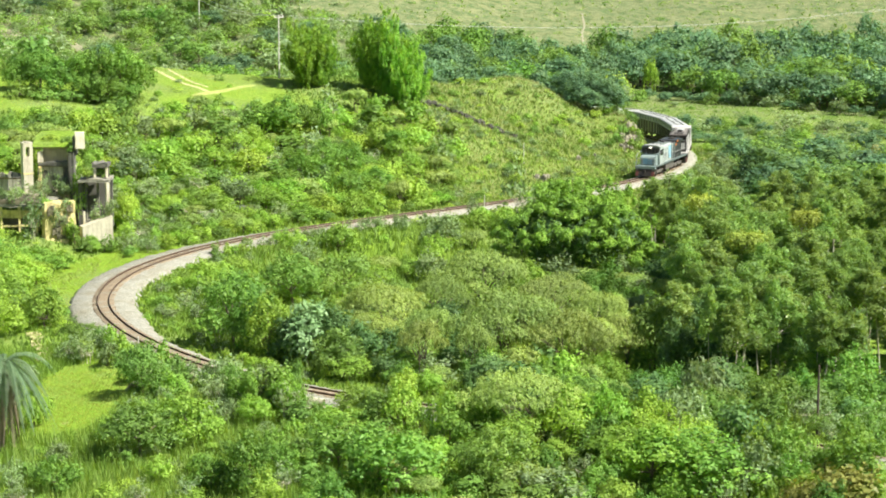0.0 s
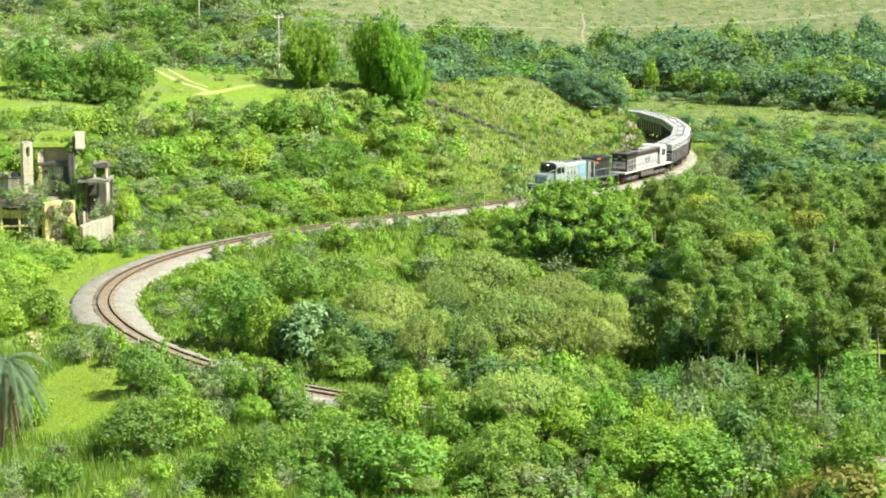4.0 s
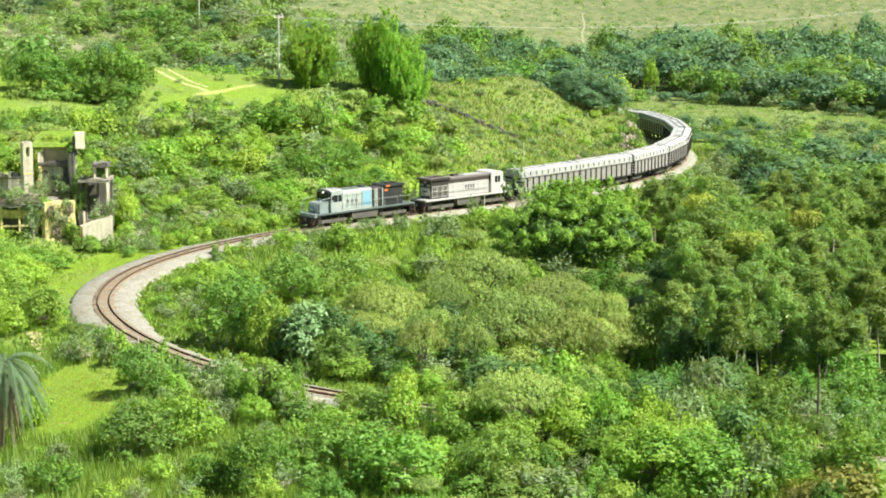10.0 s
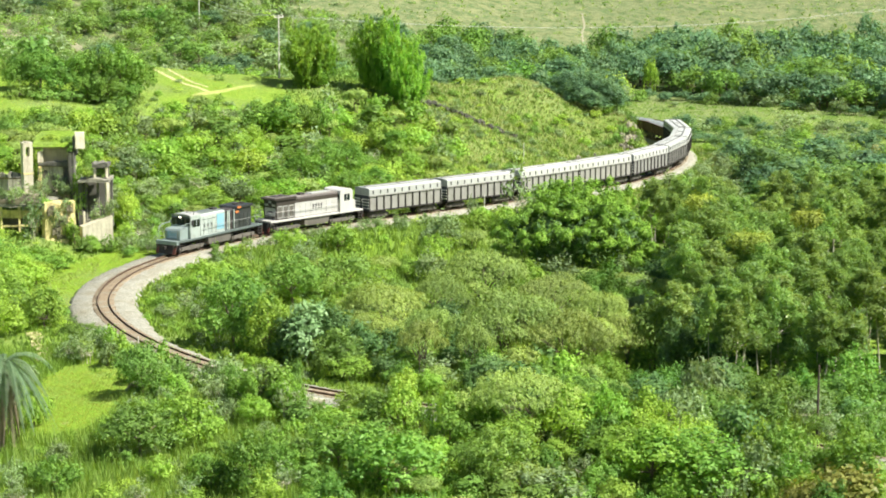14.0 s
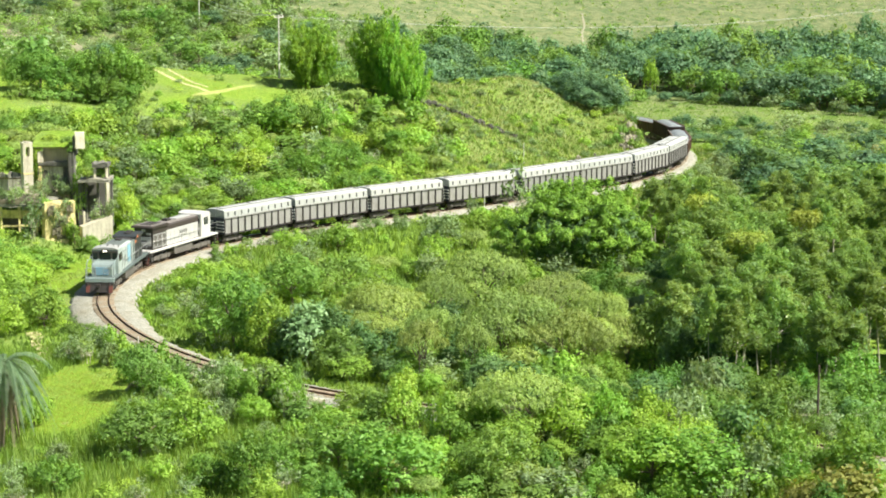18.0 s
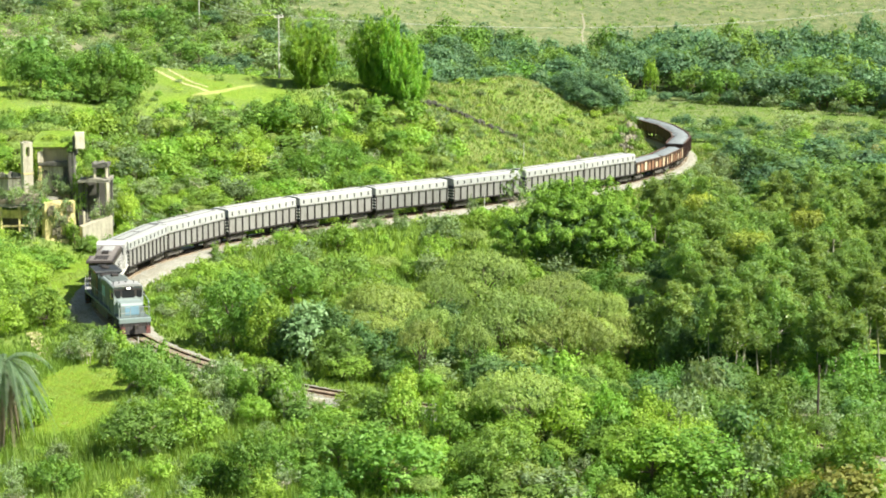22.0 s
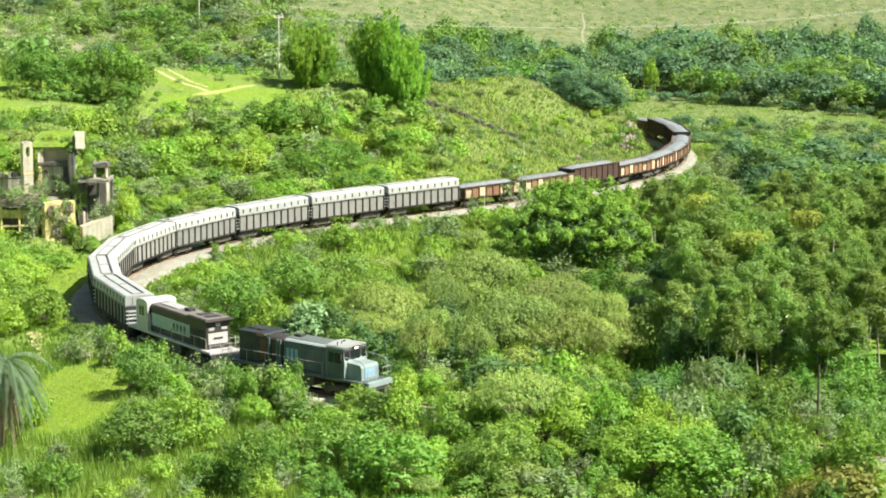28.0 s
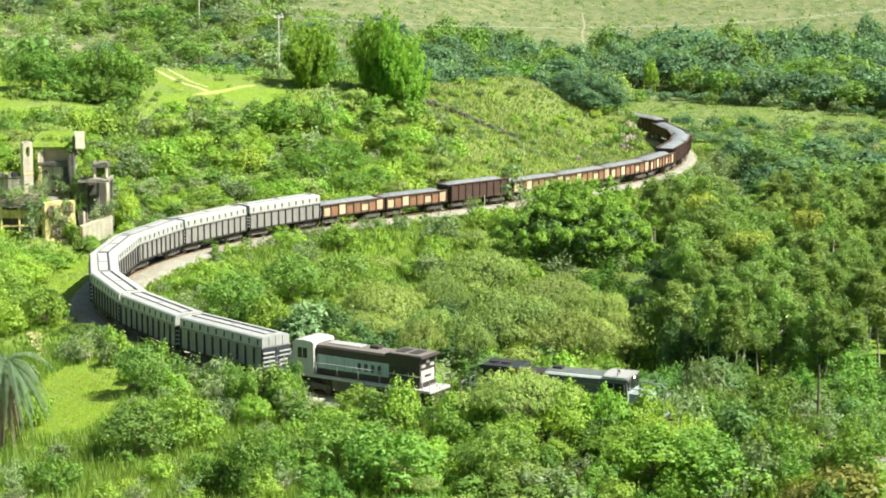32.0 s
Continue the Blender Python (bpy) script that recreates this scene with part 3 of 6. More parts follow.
        part("top_rail", b, RUST, w, "rusty top rail")
        for i in range(9):
            x = -L + 0.06 + i * (2 * L - 0.12) / 8
            b = bmesh.new()
            prism(b, [(x - 0.08, 0.98), (x + 0.08, 0.98), (x + 0.06, top - 0.002), (x - 0.06, top - 0.002)], *sorted((side * (W - 0.058), side * (W + 0.05))))
            part("side_rib", b, RUST, w, "rusty side rib")
        # Pale panels on the sunlit side only; the other is coloured dark for shade.
        for i, low, up in ((0, 1.12, 0.12), (1, 1.1, 0.3), (2, 1.2, 0.4), (3, 1.12, 0.2), (4, 1.1, 0.35), (5, 1.16, 0.12), (6, 1.1, 0.25), (7, 1.12, 0.3)) if pale and side > 0 else ():
            x = -L + 0.06 + (i + 0.5) * (2 * L - 0.12) / 8
            b = bmesh.new()
            box(b, x - 0.50, x + 0.50, *sorted((side * (W - 0.07), side * (W - 0.045))), low, top - up)
            part("side_panel", b, RUST_LIGHT if i in (0, 2, 5, 7) else RUST_MID, w, "pale ore-stained panel" if i in (0, 2, 5, 7) else "orange-brown rusty panel")
    b = bmesh.new()
    bmesh.ops.create_grid(b, x_segments=24, y_segments=8, size=1)
    for v in b.verts:
        x, y = v.co.x * (L - 0.08), v.co.y * (W - 0.14)
        edge = min(1, (1 - abs(v.co.x)) * 4) * min(1, (1 - abs(v.co.y)) * 1.7)
        v.co = (x, y, top - 0.06 + 0.30 * edge + 0.05 * noise.noise((x * 1.2, y * 1.5, top)))
    part("ore_load", b, ORE, w, "heaped grey crushed ore")
    b = bmesh.new()
    box(b, -L + 0.1, L - 0.1, -0.35, 0.35, 0.72, 0.962, 0.02)
    part("underframe", b, BLACK_STEEL, w, "black steel underframe")
    if overhang:
        b = bmesh.new()
        box(b, L + 0.02, L + 0.45, -W + 0.1, W - 0.1, top - 0.1, top + 0.04, 0.02)
        part("end_platform", b, BLACK_STEEL, w, "dark end platform")
    for x in (-3.3, 3.3):
        bogie(w, x)
    return w


def loco_base(w, L, tone, pilot):
    """Frame, walkway, fuel tank, trucks, pilots, steps and handrails."""
    b = bmesh.new()
    box(b, -L, L, -1.3, 1.3, 1.22, 1.40, 0.02)
    part("walkway", b, tone, w, "walkway edge")
    b = bmesh.new()
    box(b, -L + 0.2, L - 0.2, -0.5, 0.5, 0.80, 1.22)
    part("main_frame", b, BLACK_STEEL, w, "black main frame")
    b = bmesh.new()
    prism(b, [(-1.9, 1.18), (1.9, 1.18), (1.9, 0.62), (1.65, 0.42), (-1.65, 0.42), (-1.9, 0.62)], -1.12, 1.12)
    part("fuel_tank", b, DUSTY, w, "dusty fuel tank under the frame")
    for end in (-1, 1):
        b = bmesh.new()
        prism(b, [(end * (L - 0.1), 1.22), (end * (L + 0.04), 1.22), (end * (L + 0.06), 0.78), (end * (L - 0.1), 0.78)], -1.25, 1.25)
        part("end_beam", b, BLACK_STEEL, w, "dark end beam")
        b = bmesh.new()
        prism(b, [(end * (L - 0.1), 0.78), (end * (L + 0.06), 0.78), (end * (L + 0.24), 0.20), (end * (L + 0.14), 0.20), (end * (L - 0.1), 0.62)], -1.15, 1.15)
        plough = part("pilot", b, BLACK_STEEL, w, "dark pilot plate")
        for side in (-1, 1):
            b = bmesh.new()
            prism(b, [(end * (L + 0.04), 0.80), (end * (L + 0.09), 0.80), (end * (L + 0.27), 0.18), (end * (L + 0.20), 0.18)], *sorted((side * 0.86, side * 1.2)))
            part("pilot_wing", b, pilot, plough, "dull red pilot wing")
        for y in (-0.6, -0.3, 0.3, 0.6):
            b = bmesh.new()
            prism(b, [(end * (L + 0.055), 0.74), (end * (L + 0.085), 0.74), (end * (L + 0.255), 0.22), (end * (L + 0.225), 0.22)], y - 0.07, y + 0.07)
            part("pilot_bar", b, BLACK_STEEL, plough, "dark pilot bar")
        for y in (-1.0, 1.0):
            b = bmesh.new()
            tube(b, [(end * (L + 0.05), y, 1.1), (end * (L + 0.25), y, 0.95), (end * (L + 0.28), y, 0.7)], 0.035)
            part("brake_hose", b, BLACK_STEEL, w, "hanging brake hose")
        coupler(w, end * (L + 0.05), end)
        for side in (-1, 1):
            b = bmesh.new()
            for z in (0.42, 0.72, 1.0):
                box(b, *sorted((end * (L - 0.75), end * (L - 0.25))), *sorted((side * 1.02, side * 1.3)), z - 0.025, z + 0.025)
            for x in (L - 0.75, L - 0.25):
                box(b, end * x - 0.02, end * x + 0.02, *sorted((side * 1.24, side * 1.29)), 0.4, 1.22)
            part("steps", b, BLACK_STEEL, w, "side steps")
        x = end * (L - 0.06)
        for side in (-1, 1):
            b = bmesh.new()
            tube(b, [(x, side * 1.24, 1.4), (x, side * 1.24, 2.25), (x, side * 1.18, 2.32), (x, side * 0.41, 2.32), (x, side * 0.35, 2.25), (x, side * 0.35, 1.4)], 0.026)
            hoop = part("end_handrail", b, ROOF_GREY, w, "pale end handrail")
            b = bmesh.new()
            rod(b, (x, side * 1.24, 1.88), (x, side * 0.35, 1.88), 0.022, n=6)
            part("crossbar", b, ROOF_GREY, hoop)
    for x in (-L + 2.9, L - 2.9):
        bogie(w, x, 3, 1.55)


def side_rails(w, x0, x1, tone):
    for side in (-1, 1):
        b = bmesh.new()
        y = side * 1.26
        rail_bar(b, [(x0, y, 2.3), (x1, y, 2.3)])
        for x in np.linspace(x0, x1, 6):
            rail_bar(b, [(x, y, 1.4), (x, y, 2.3)])
        part("handrail", b, tone, w, "side handrail")


def hood(w, name, x0, x1, half, z0, z1, material, label, crown=0.10):
    b = bmesh.new()
    extrude_x(b, [(-half, z0), (half, z0), (half, z1 - 0.16), (half - 0.10, z1 - 0.04), (half * 0.5, z1 + crown * 0.4), (0, z1 + crown * 0.5),
                  (-half * 0.5, z1 + crown * 0.4), (-half + 0.10, z1 - 0.04), (-half, z1 - 0.16)], x0, x1)
    return part(name, b, material, w, label)


def plate(w, x0, x1, side, y, z0, z1, material, name, label, thick=0.025):
    b = bmesh.new()
    box(b, x0, x1, *sorted((side * y, side * (y + thick))), z0, z1, 0.008)
    return part(name, b, material, w, label)


def lead_locomotive():
    w = thing("lead_locomotive", pose(0, 0, 0), "weathered pale teal diesel locomotive with blue panels, cab leading", "locomotive")
    L = 7.3
    loco_base(w, L, FRAME_TEAL, RED)
    b = bmesh.new()
    box(b, 7.02, 7.37, -1.3, 1.3, 1.06, 1.44, 0.03)
    part("front_apron", b, FRONT_TEAL, w, "wide teal front apron, coloured darker for the shaded front")
    b = bmesh.new()
    prism(b, [(4.95, 1.40), (6.35, 1.40), (6.35, 2.30), (6.22, 2.48), (4.95, 2.58)], -0.92, 0.92)
    nose = part("nose", b, FRONT_TEAL, w, "low teal nose, coloured darker for the shaded front")
    b = bmesh.new()
    box(b, 6.34, 6.375, -0.58, 0.58, 1.56, 2.24, 0.01)
    part("nose_panel", b, PALE_BLUE, nose, "sky-blue nose panel")
    b = bmesh.new()
    prism(b, [(3.25, 1.40), (4.95, 1.40), (5.0, 2.5), (4.88, 3.50), (4.75, 3.62), (3.25, 3.66)], -1.2, 1.2)
    cab = part("cab", b, TEAL, w, "pale teal cab")
    for y0, y1 in ((-1.08, -0.68), (-0.50, 0.50), (0.68, 1.08)):
        b = bmesh.new()
        box(b, 4.925, 4.985, y0, y1, 2.70, 3.32, 0.01, m=Matrix.Translation((0.0, 0, 0)))
        part("windscreen", b, GLASS, cab, "dark cab windscreen")
    for side in (-1, 1):
        plate(cab, 3.45, 4.65, side, 1.19, 2.50, 3.22, GLASS, "side_window", "dark cab side window")
        plate(cab, 3.95, 4.02, side, 1.205, 2.50, 3.22, TEAL, "window_bar", "cab window bar", 0.03)
        b = bmesh.new()
        box(b, 4.7, 4.8, *sorted((side * 1.2, side * 1.4)), 2.75, 3.15, 0.01)
        part("mirror", b, BLACK_STEEL, cab, "cab mirror")
    b = bmesh.new()
    extrude_x(b, [(-1.2, 3.60), (1.2, 3.60), (1.08, 3.70), (0.6, 3.79), (0, 3.82), (-0.6, 3.79), (-1.08, 3.70)], 3.2, 4.98)
    part("cab_roof", b, ROOF_GREY, cab, "pale grey cab roof")
    b = bmesh.new()
    box(b, 4.92, 5.05, -0.30, 0.30, 3.36, 3.62, 0.03)
    lamp = part("headlight", b, BLACK_STEEL, cab, "twin headlight housing")
    for y in (-0.09, 0.09):
        b = bmesh.new()
        rod(b, (5.04, y, 3.49), (5.075, y, 3.49), 0.075, n=14)
        part("lens", b, LAMP_GLOW, lamp, "lit headlight")
    for y in (-1.05, -0.6, 0.6, 1.05):
        b = bmesh.new()
        rod(b, (4.2, y, 3.66), (4.2, y, 4.0), 0.03, n=6)
        part("aerial", b, BLACK_STEEL, cab, "thin roof aerial")
    b = bmesh.new()
    rod(b, (3.9, 0, 3.7), (3.9, 0, 3.88), 0.10, n=10)
    part("horn", b, BLACK_STEEL, cab, "roof horn")
    b = bmesh.new()
    box(b, 4.90, 4.965, -1.14, 1.14, 2.58, 3.46, 0.01)
    part("windscreen_surround", b, BLACK_STEEL, cab, "dark windscreen surround")
    for side in (-1, 1):
        b = bmesh.new()
        tube(b, [(6.95, side * 1.22, 1.45), (6.95, side * 1.22, 2.55), (6.6, side * 1.22, 2.85), (5.1, side * 1.20, 3.0)], 0.035)
        part("corner_rail", b, FRONT_TEAL, w, "pale bent corner handrail")
        plate(cab, 3.32, 3.40, side, 1.195, 1.5, 3.4, SEAM, "door_edge", "dark cab door edge", 0.02)
    for side in (-1, 1):
        for x in (0.42, 1.12, 1.8, 2.48, 3.16):
            plate(w, x - 0.02, x + 0.02, side, 0.998, 1.5, 3.2, SEAM, "panel_seam", "dark seam between hood doors", 0.012)
        plate(w, 0.5, 3.1, side, 0.998, 2.96, 3.02, SEAM, "rain_strip", "dark rain strip along the hood", 0.012)
        for i in range(3):
            plate(w, 1.0 + i * 0.62, 1.34 + i * 0.62, side, 1.0, 2.15, 2.55, SEAM, "faded_mark", "faded lettering patch", 0.01)
    b = bmesh.new()
    prism(b, [(-5.85, 3.42), (-3.0, 3.42), (-2.9, 3.52), (-3.05, 3.64), (-5.75, 3.66), (-5.95, 3.56)], -1.14, 1.14)
    wing = part("radiator_wing", b, TEAL_DARK, w, "wide dark radiator wing over the rear hood")
    for side in (-1, 1):
        plate(wing, -3.75, -3.05, side, 1.135, 3.44, 3.62, ORANGE, "wing_stripe", "faded orange patch on the wing", 0.012)
    for x in (-5.2, -4.3):
        b = bmesh.new()
        rod(b, (x, 0, 3.68), (x, 0, 3.76), 0.36, n=16)
        part("roof_fan", b, BLACK_STEEL, wing, "round roof fan")
    b = bmesh.new()
    extrude_x(b, [(-0.80, 3.50), (0.80, 3.50), (0.72, 3.605), (0.0, 3.635), (-0.72, 3.605)], -1.09, 3.24)
    part("roof_skin", b, GREY_TEAL, w, "dark grey-teal hood roof")
    # Right side plated dark to stand for its shade.
    plate(w, -1.08, 3.24, -1, 0.972, 1.41, 3.39, SHADE_TEAL, "sooty_side", "hood side plate, its shade put into a dark teal", 0.018)
    plate(cab, 3.27, 4.92, -1, 1.192, 1.41, 3.48, SHADE_TEAL, "sooty_side", "cab side plate, its shade put into a dark teal", 0.012)
    plate(cab, 3.95, 4.02, -1, 1.205, 2.50, 3.22, SHADE_TEAL, "window_post", "cab window post in the dark shade-side teal", 0.034)
    hood(w, "front_hood", 0.35, 3.25, 0.98, 1.40, 3.56, TEAL, "pale teal engine hood")
    for side in (-1, 1):
        for i in range(4):
            plate(w, 0.45 + i * 0.68, 1.05 + i * 0.68, side, 0.975, 1.55, 2.95, TEAL if side > 0 else SHADE_TEAL, "hood_door", "engine-room door")
    hood(w, "middle_hood", -1.1, 0.35, 0.985, 1.40, 3.56, TEAL, "pale teal hood section")
    plate(w, -0.95, 0.25, 1, 0.98, 1.7, 3.25, BLUE, "blue_panel", "faded sky-blue panel")
    for i in range(3):
        plate(w, -0.9 + i * 0.42, -0.62 + i * 0.42, -1, 0.98, 2.0, 2.9, BLUE, "blue_mark", "faded blue lettering bar")
    hood(w, "radiator_bay", -2.9, -1.1, 0.80, 1.40, 3.44, BLACK_STEEL, "dark open radiator bay")
    for x in (-1.9, -1.62, -2.75):
        for side in (-1, 1):
            plate(w, x - 0.09, x + 0.09, side, 0.80, 1.42, 3.35, TEAL if side > 0 else SHADE_TEAL, "bay_post", "bay post", 0.17)
    hood(w, "rear_hood", -5.7, -2.9, 0.98, 1.40, 3.50, TEAL_DARK, "grey-teal rear hood with soot")
    for side in (-1, 1):
        plate(w, -3.55 if side < 0 else -3.5, -2.95, side, 0.975, 1.7 if side < 0 else 2.95, 3.2, ORANGE_DULL if side < 0 else ORANGE, "stripe", "faded rusty orange panel")
        for i in range(3):
            plate(w, -5.65 + i * 0.68, -5.05 + i * 0.68, side, 0.975, 1.6, 2.8, TEAL_DARK, "grille", "side grille", 0.035)
    b = bmesh.new()
    box(b, -0.8, -0.1, -0.28, 0.28, 3.5, 3.8, 0.05)
    part("exhaust_pipe", b, BLACK_STEEL, w, "sooty exhaust stack")
    side_rails(w, -6.6, 2.9, ROOF_GREY)
    return w


def second_locomotive():
    w = thing("second_locomotive", pose(0, 0, 0), "brown and white diesel locomotive, long hood leading, cab trailing", "locomotive")
    L = 7.2
    loco_base(w, L, LOCO_WHITE, RED)
    hood(w, "front_hood", 3.3, 6.05, 1.0, 1.40, 3.58, BROWN, "brown radiator end of the hood")
    hood(w, "long_hood", -3.55, 3.3, 0.98, 1.40, 3.54, BROWN, "dark brown engine hood")
    for side in (-1, 1):
        plate(w, -3.4, 3.25, side, 0.975, 1.88 if side < 0 else 1.46, 2.86 if side < 0 else 2.95, LOCO_WHITE if side > 0 else SKY_SHADE_WHITE, "white_band", "white side band" if side > 0 else "white side band in shade, its skylight put in as ice blue")
        for i in range(3):
            screen = plate(w, 3.42 + i * 0.86, 4.2 + i * 0.86, side, 0.995, 1.55, 2.85, ROOF_GREY if side > 0 else BROWN, "grille_frame", "grille frame", 0.03)
            plate(screen, 3.5 + i * 0.86, 4.12 + i * 0.86, side, 1.0, 1.65, 2.75, DUSTY if side > 0 else BLACK_STEEL, "grille", "louvred grille", 0.04)
        for i in range(4):
            b = bmesh.new()
            x = 0.95 - i * 0.42
            x, k = (2.4 - i * 0.62, 0.16) if side < 0 else (-x + 0.1, 0.11)
            box(b, x - k, x + k, *sorted((side * 1.0, side * 1.008)), 2.08, 2.62)
            part("lettering_bar", b, MARK, w, "dark lettering block")
        for i in range(8):
            plate(w, -3.3 + i * 0.82, -3.27 + i * 0.82, side, 0.975, 1.65, 2.80, SEAM, "door_seam", "hood door seam", 0.03)
    b = bmesh.new()
    box(b, 6.045, 6.08, -0.82, 0.82, 1.78, 2.62, 0.01)
    face = part("end_panel", b, LOCO_WHITE, w, "white end panel")
    b = bmesh.new()
    box(b, 6.075, 6.095, -0.4, 0.4, 2.12, 2.28)
    part("number_bar", b, MARK, face, "dark plate bar")
    for y in (-0.55, 0.55):
        b = bmesh.new()
        box(b, 6.045, 6.10, y - 0.24, y + 0.24, 2.82, 3.02, 0.01)
        part("number_board", b, LOCO_WHITE, w, "white number board")
    b = bmesh.new()
    box(b, 6.045, 6.12, -0.2, 0.2, 3.1, 3.36, 0.02)
    part("end_headlight", b, ROOF_GREY, w, "unlit end headlight")
    b = bmesh.new()
    prism(b, [(-5.55, 1.40), (-3.55, 1.40), (-3.55, 3.62), (-3.75, 3.76), (-4.5, 3.82), (-5.3, 3.76), (-5.55, 3.58)], -1.28, 1.28)
    cab = part("cab", b, LOCO_WHITE, w, "white cab with rounded roof")
    for side in (-1, 1):
        plate(cab, -5.05, -4.15, side, 1.27, 2.52, 3.25, GLASS, "side_window", "dark cab side window")
        plate(cab, -4.62, -4.56, side, 1.285, 2.52, 3.25, LOCO_WHITE, "window_bar", "cab window bar", 0.03)
    for y0, y1 in ((-1.1, -0.3), (0.3, 1.1)):
        b = bmesh.new()
        box(b, -5.59, -5.53, y0, y1, 2.7, 3.3, 0.01)
        part("windscreen", b, GLASS, cab, "dark rear windscreen")
        b = bmesh.new()
        box(b, -3.57, -3.51, y0 if y0 < 0 else 1.0, -1.0 if y0 < 0 else y1, 2.7, 3.3, 0.005)
        part("front_window", b, GLASS, cab, "dark narrow cab window")
    b = bmesh.new()
    prism(b, [(-6.4, 1.40), (-5.55, 1.40), (-5.55, 2.52), (-6.25, 2.44), (-6.4, 2.3)], -0.85, 0.85)
    part("short_nose", b, LOCO_WHITE, w, "short white nose")
    b = bmesh.new()
    extrude_x(b, [(-0.86, 3.515), (0.86, 3.515), (0.5, 3.598), (0, 3.61), (-0.5, 3.598)], -3.5, 3.28)
    part("roof_skin", b, DUSTY_ROOF, w, "dusty grey-brown hood roof")
    b = bmesh.new()
    prism(b, [(3.1, 3.46), (6.3, 3.46), (6.45, 3.58), (6.3, 3.66), (3.25, 3.70), (3.0, 3.56)], -1.17, 1.17)
    wing = part("radiator_wing", b, BROWN, w, "wide brown radiator wing overhanging the end")
    b = bmesh.new()
    box(b, 3.35, 6.2, -1.0, 1.0, 3.68, 3.72, 0.01)
    part("wing_top", b, DUSTY_ROOF, wing, "dusty grey top of the wing")
    for x in (4.0, 5.2):
        b = bmesh.new()
        box(b, x - 0.42, x + 0.42, -0.6, 0.6, 3.715, 3.77, 0.02)
        part("roof_grille", b, BLACK_STEEL, wing, "dark roof grille")
    b = bmesh.new()
    box(b, 1.0, 1.8, -0.3, 0.3, 3.55, 3.82, 0.05)
    part("exhaust_pipe", b, BLACK_STEEL, w, "sooty roof exhaust stack")
    b = bmesh.new()
    box(b, -2.8, 0.2, -0.5, 0.5, 3.59, 3.66, 0.02)
    part("roof_hatch", b, ROOF_GREY, w, "dusty roof hatch")
    side_rails(w, -3.3, 6.5, LOCO_WHITE)
    return w


TRAIN = []          # vehicles with the distance of their middle behind the train's front, and half their truck spacing
lead, second, first = lead_locomotive(), second_locomotive(), covered_wagon()
low = open_wagon(2.25, False, "low rust-brown open ore wagon with pale panels, heaped with grey ore", RUST, True)
tall = open_wagon(2.75, True, "tall dark brown open ore wagon heaped with grey ore", DARK_RUST, False)
for vehicle, k in ((lead, 0.97), (second, 0.915), (first, 1.03), (low, 0.895), (tall, 0.895)):             # lengths over the couplers, scaled to fit the camera's view
    for ob in vehicle.children_recursive:
        ob.data.transform(Matrix.Diagonal((k, 1, 1, 1)))
TRAIN += [(lead, 6.85, 4.1), (second, 21.75, 3.9)]
for i in range(8):
    TRAIN.append((first if i == 0 else copy_thing(first, pose(0, 0, 0)), 29.0 + 5.42 + i * 10.84, 3.5))
used = set()
for i in range(16):
    kind = tall if i in (2, 7, 8, 11) else low
    ob = kind if kind not in used else copy_thing(kind, pose(0, 0, 0))
    used.add(kind)
    TRAIN.append((ob, 29.0 + 86.72 + 4.53 + i * 9.06, 2.95))


FRONT = (295.57, 5.7551, -0.01252)


def front_at(t):
    """How far the train's front has run."""
    return FRONT[0] + FRONT[1] * t + FRONT[2] * t * t


# distance run against line distance, fitted so vehicles match the camera's view
RUN_AT = np.array([200, 250, 285, 305, 325, 345, 365, 377, 388, 400, 418, 432, 447, 470])
RUN = 1.04 * (RUN_AT + np.array([1.2, 1.0, 0.6, 0.7, -0.8, -1.6, -2.7, -2.2, -1.2, -0.5, -1.0, -1.8, -3.2, -4.5]))


def vehicle_pose(u, half):
    s = np.interp(u, RUN, RUN_AT) if u > RUN[0] else RUN_AT[0] + u - RUN[0]
    a, b = on_line(s + half), on_line(s - half)
    return Matrix.Translation(((a[0] + b[0]) / 2, (a[1] + b[1]) / 2, 0)) @ Matrix.Rotation(math.atan2(a[1] - b[1], a[0] - b[0]), 4, "Z")


def at_rest(ob):
    return Matrix.LocRotScale(ob.location, ob.rotation_euler, None)


SWAYING = []        # plants that stir in the wind: thing, pose at rest, degrees, seconds a swing, phase


def motions():
    for ob, back, half in TRAIN:
        walk(ob, [(t, vehicle_pose(front_at(t) - back, half)) for t in np.arange(0, 32.01, 1.0)])
    for ob, rest, lean, swing, phase in SWAYING:
        walk(ob, [(t, rest @ pose(0, 0, 0, lean * 0.5 * math.sin(t * 4.1 / swing + phase), lean * math.sin(t * 6.283 / swing + phase), 0)) for t in np.arange(0, 32.01, 0.8)])


# ---- plants ----
def leaf_mesh(pts, nrm, size, rng, aspect=1.6, axis=None):
    """One small pointed leaf spray at each point, facing its normal."""
    n = len(pts)
    nrm = nrm / (np.linalg.norm(nrm, axis=1)[:, None] + 1e-9)
    t = np.cross(nrm, rng.normal(size=(n, 3)))
    if axis is not None:
        t = axis - nrm * np.einsum("ij,ij->i", axis, nrm)[:, None]
    t /= np.linalg.norm(t, axis=1)[:, None] + 1e-9
    u = np.cross(nrm, t)
    s = (size * rng.uniform(0.6, 1.35, n))[:, None]
    a = pts - t * s * aspect * 0.35 + u * s * 0.5
    b = pts - t * s * aspect * 0.35 - u * s * 0.5
    c = pts + t * s * aspect * 0.65
    v = np.stack([a, b, c], 1).reshape(-1, 3)
    return v, np.arange(3 * n).reshape(-1, 3)


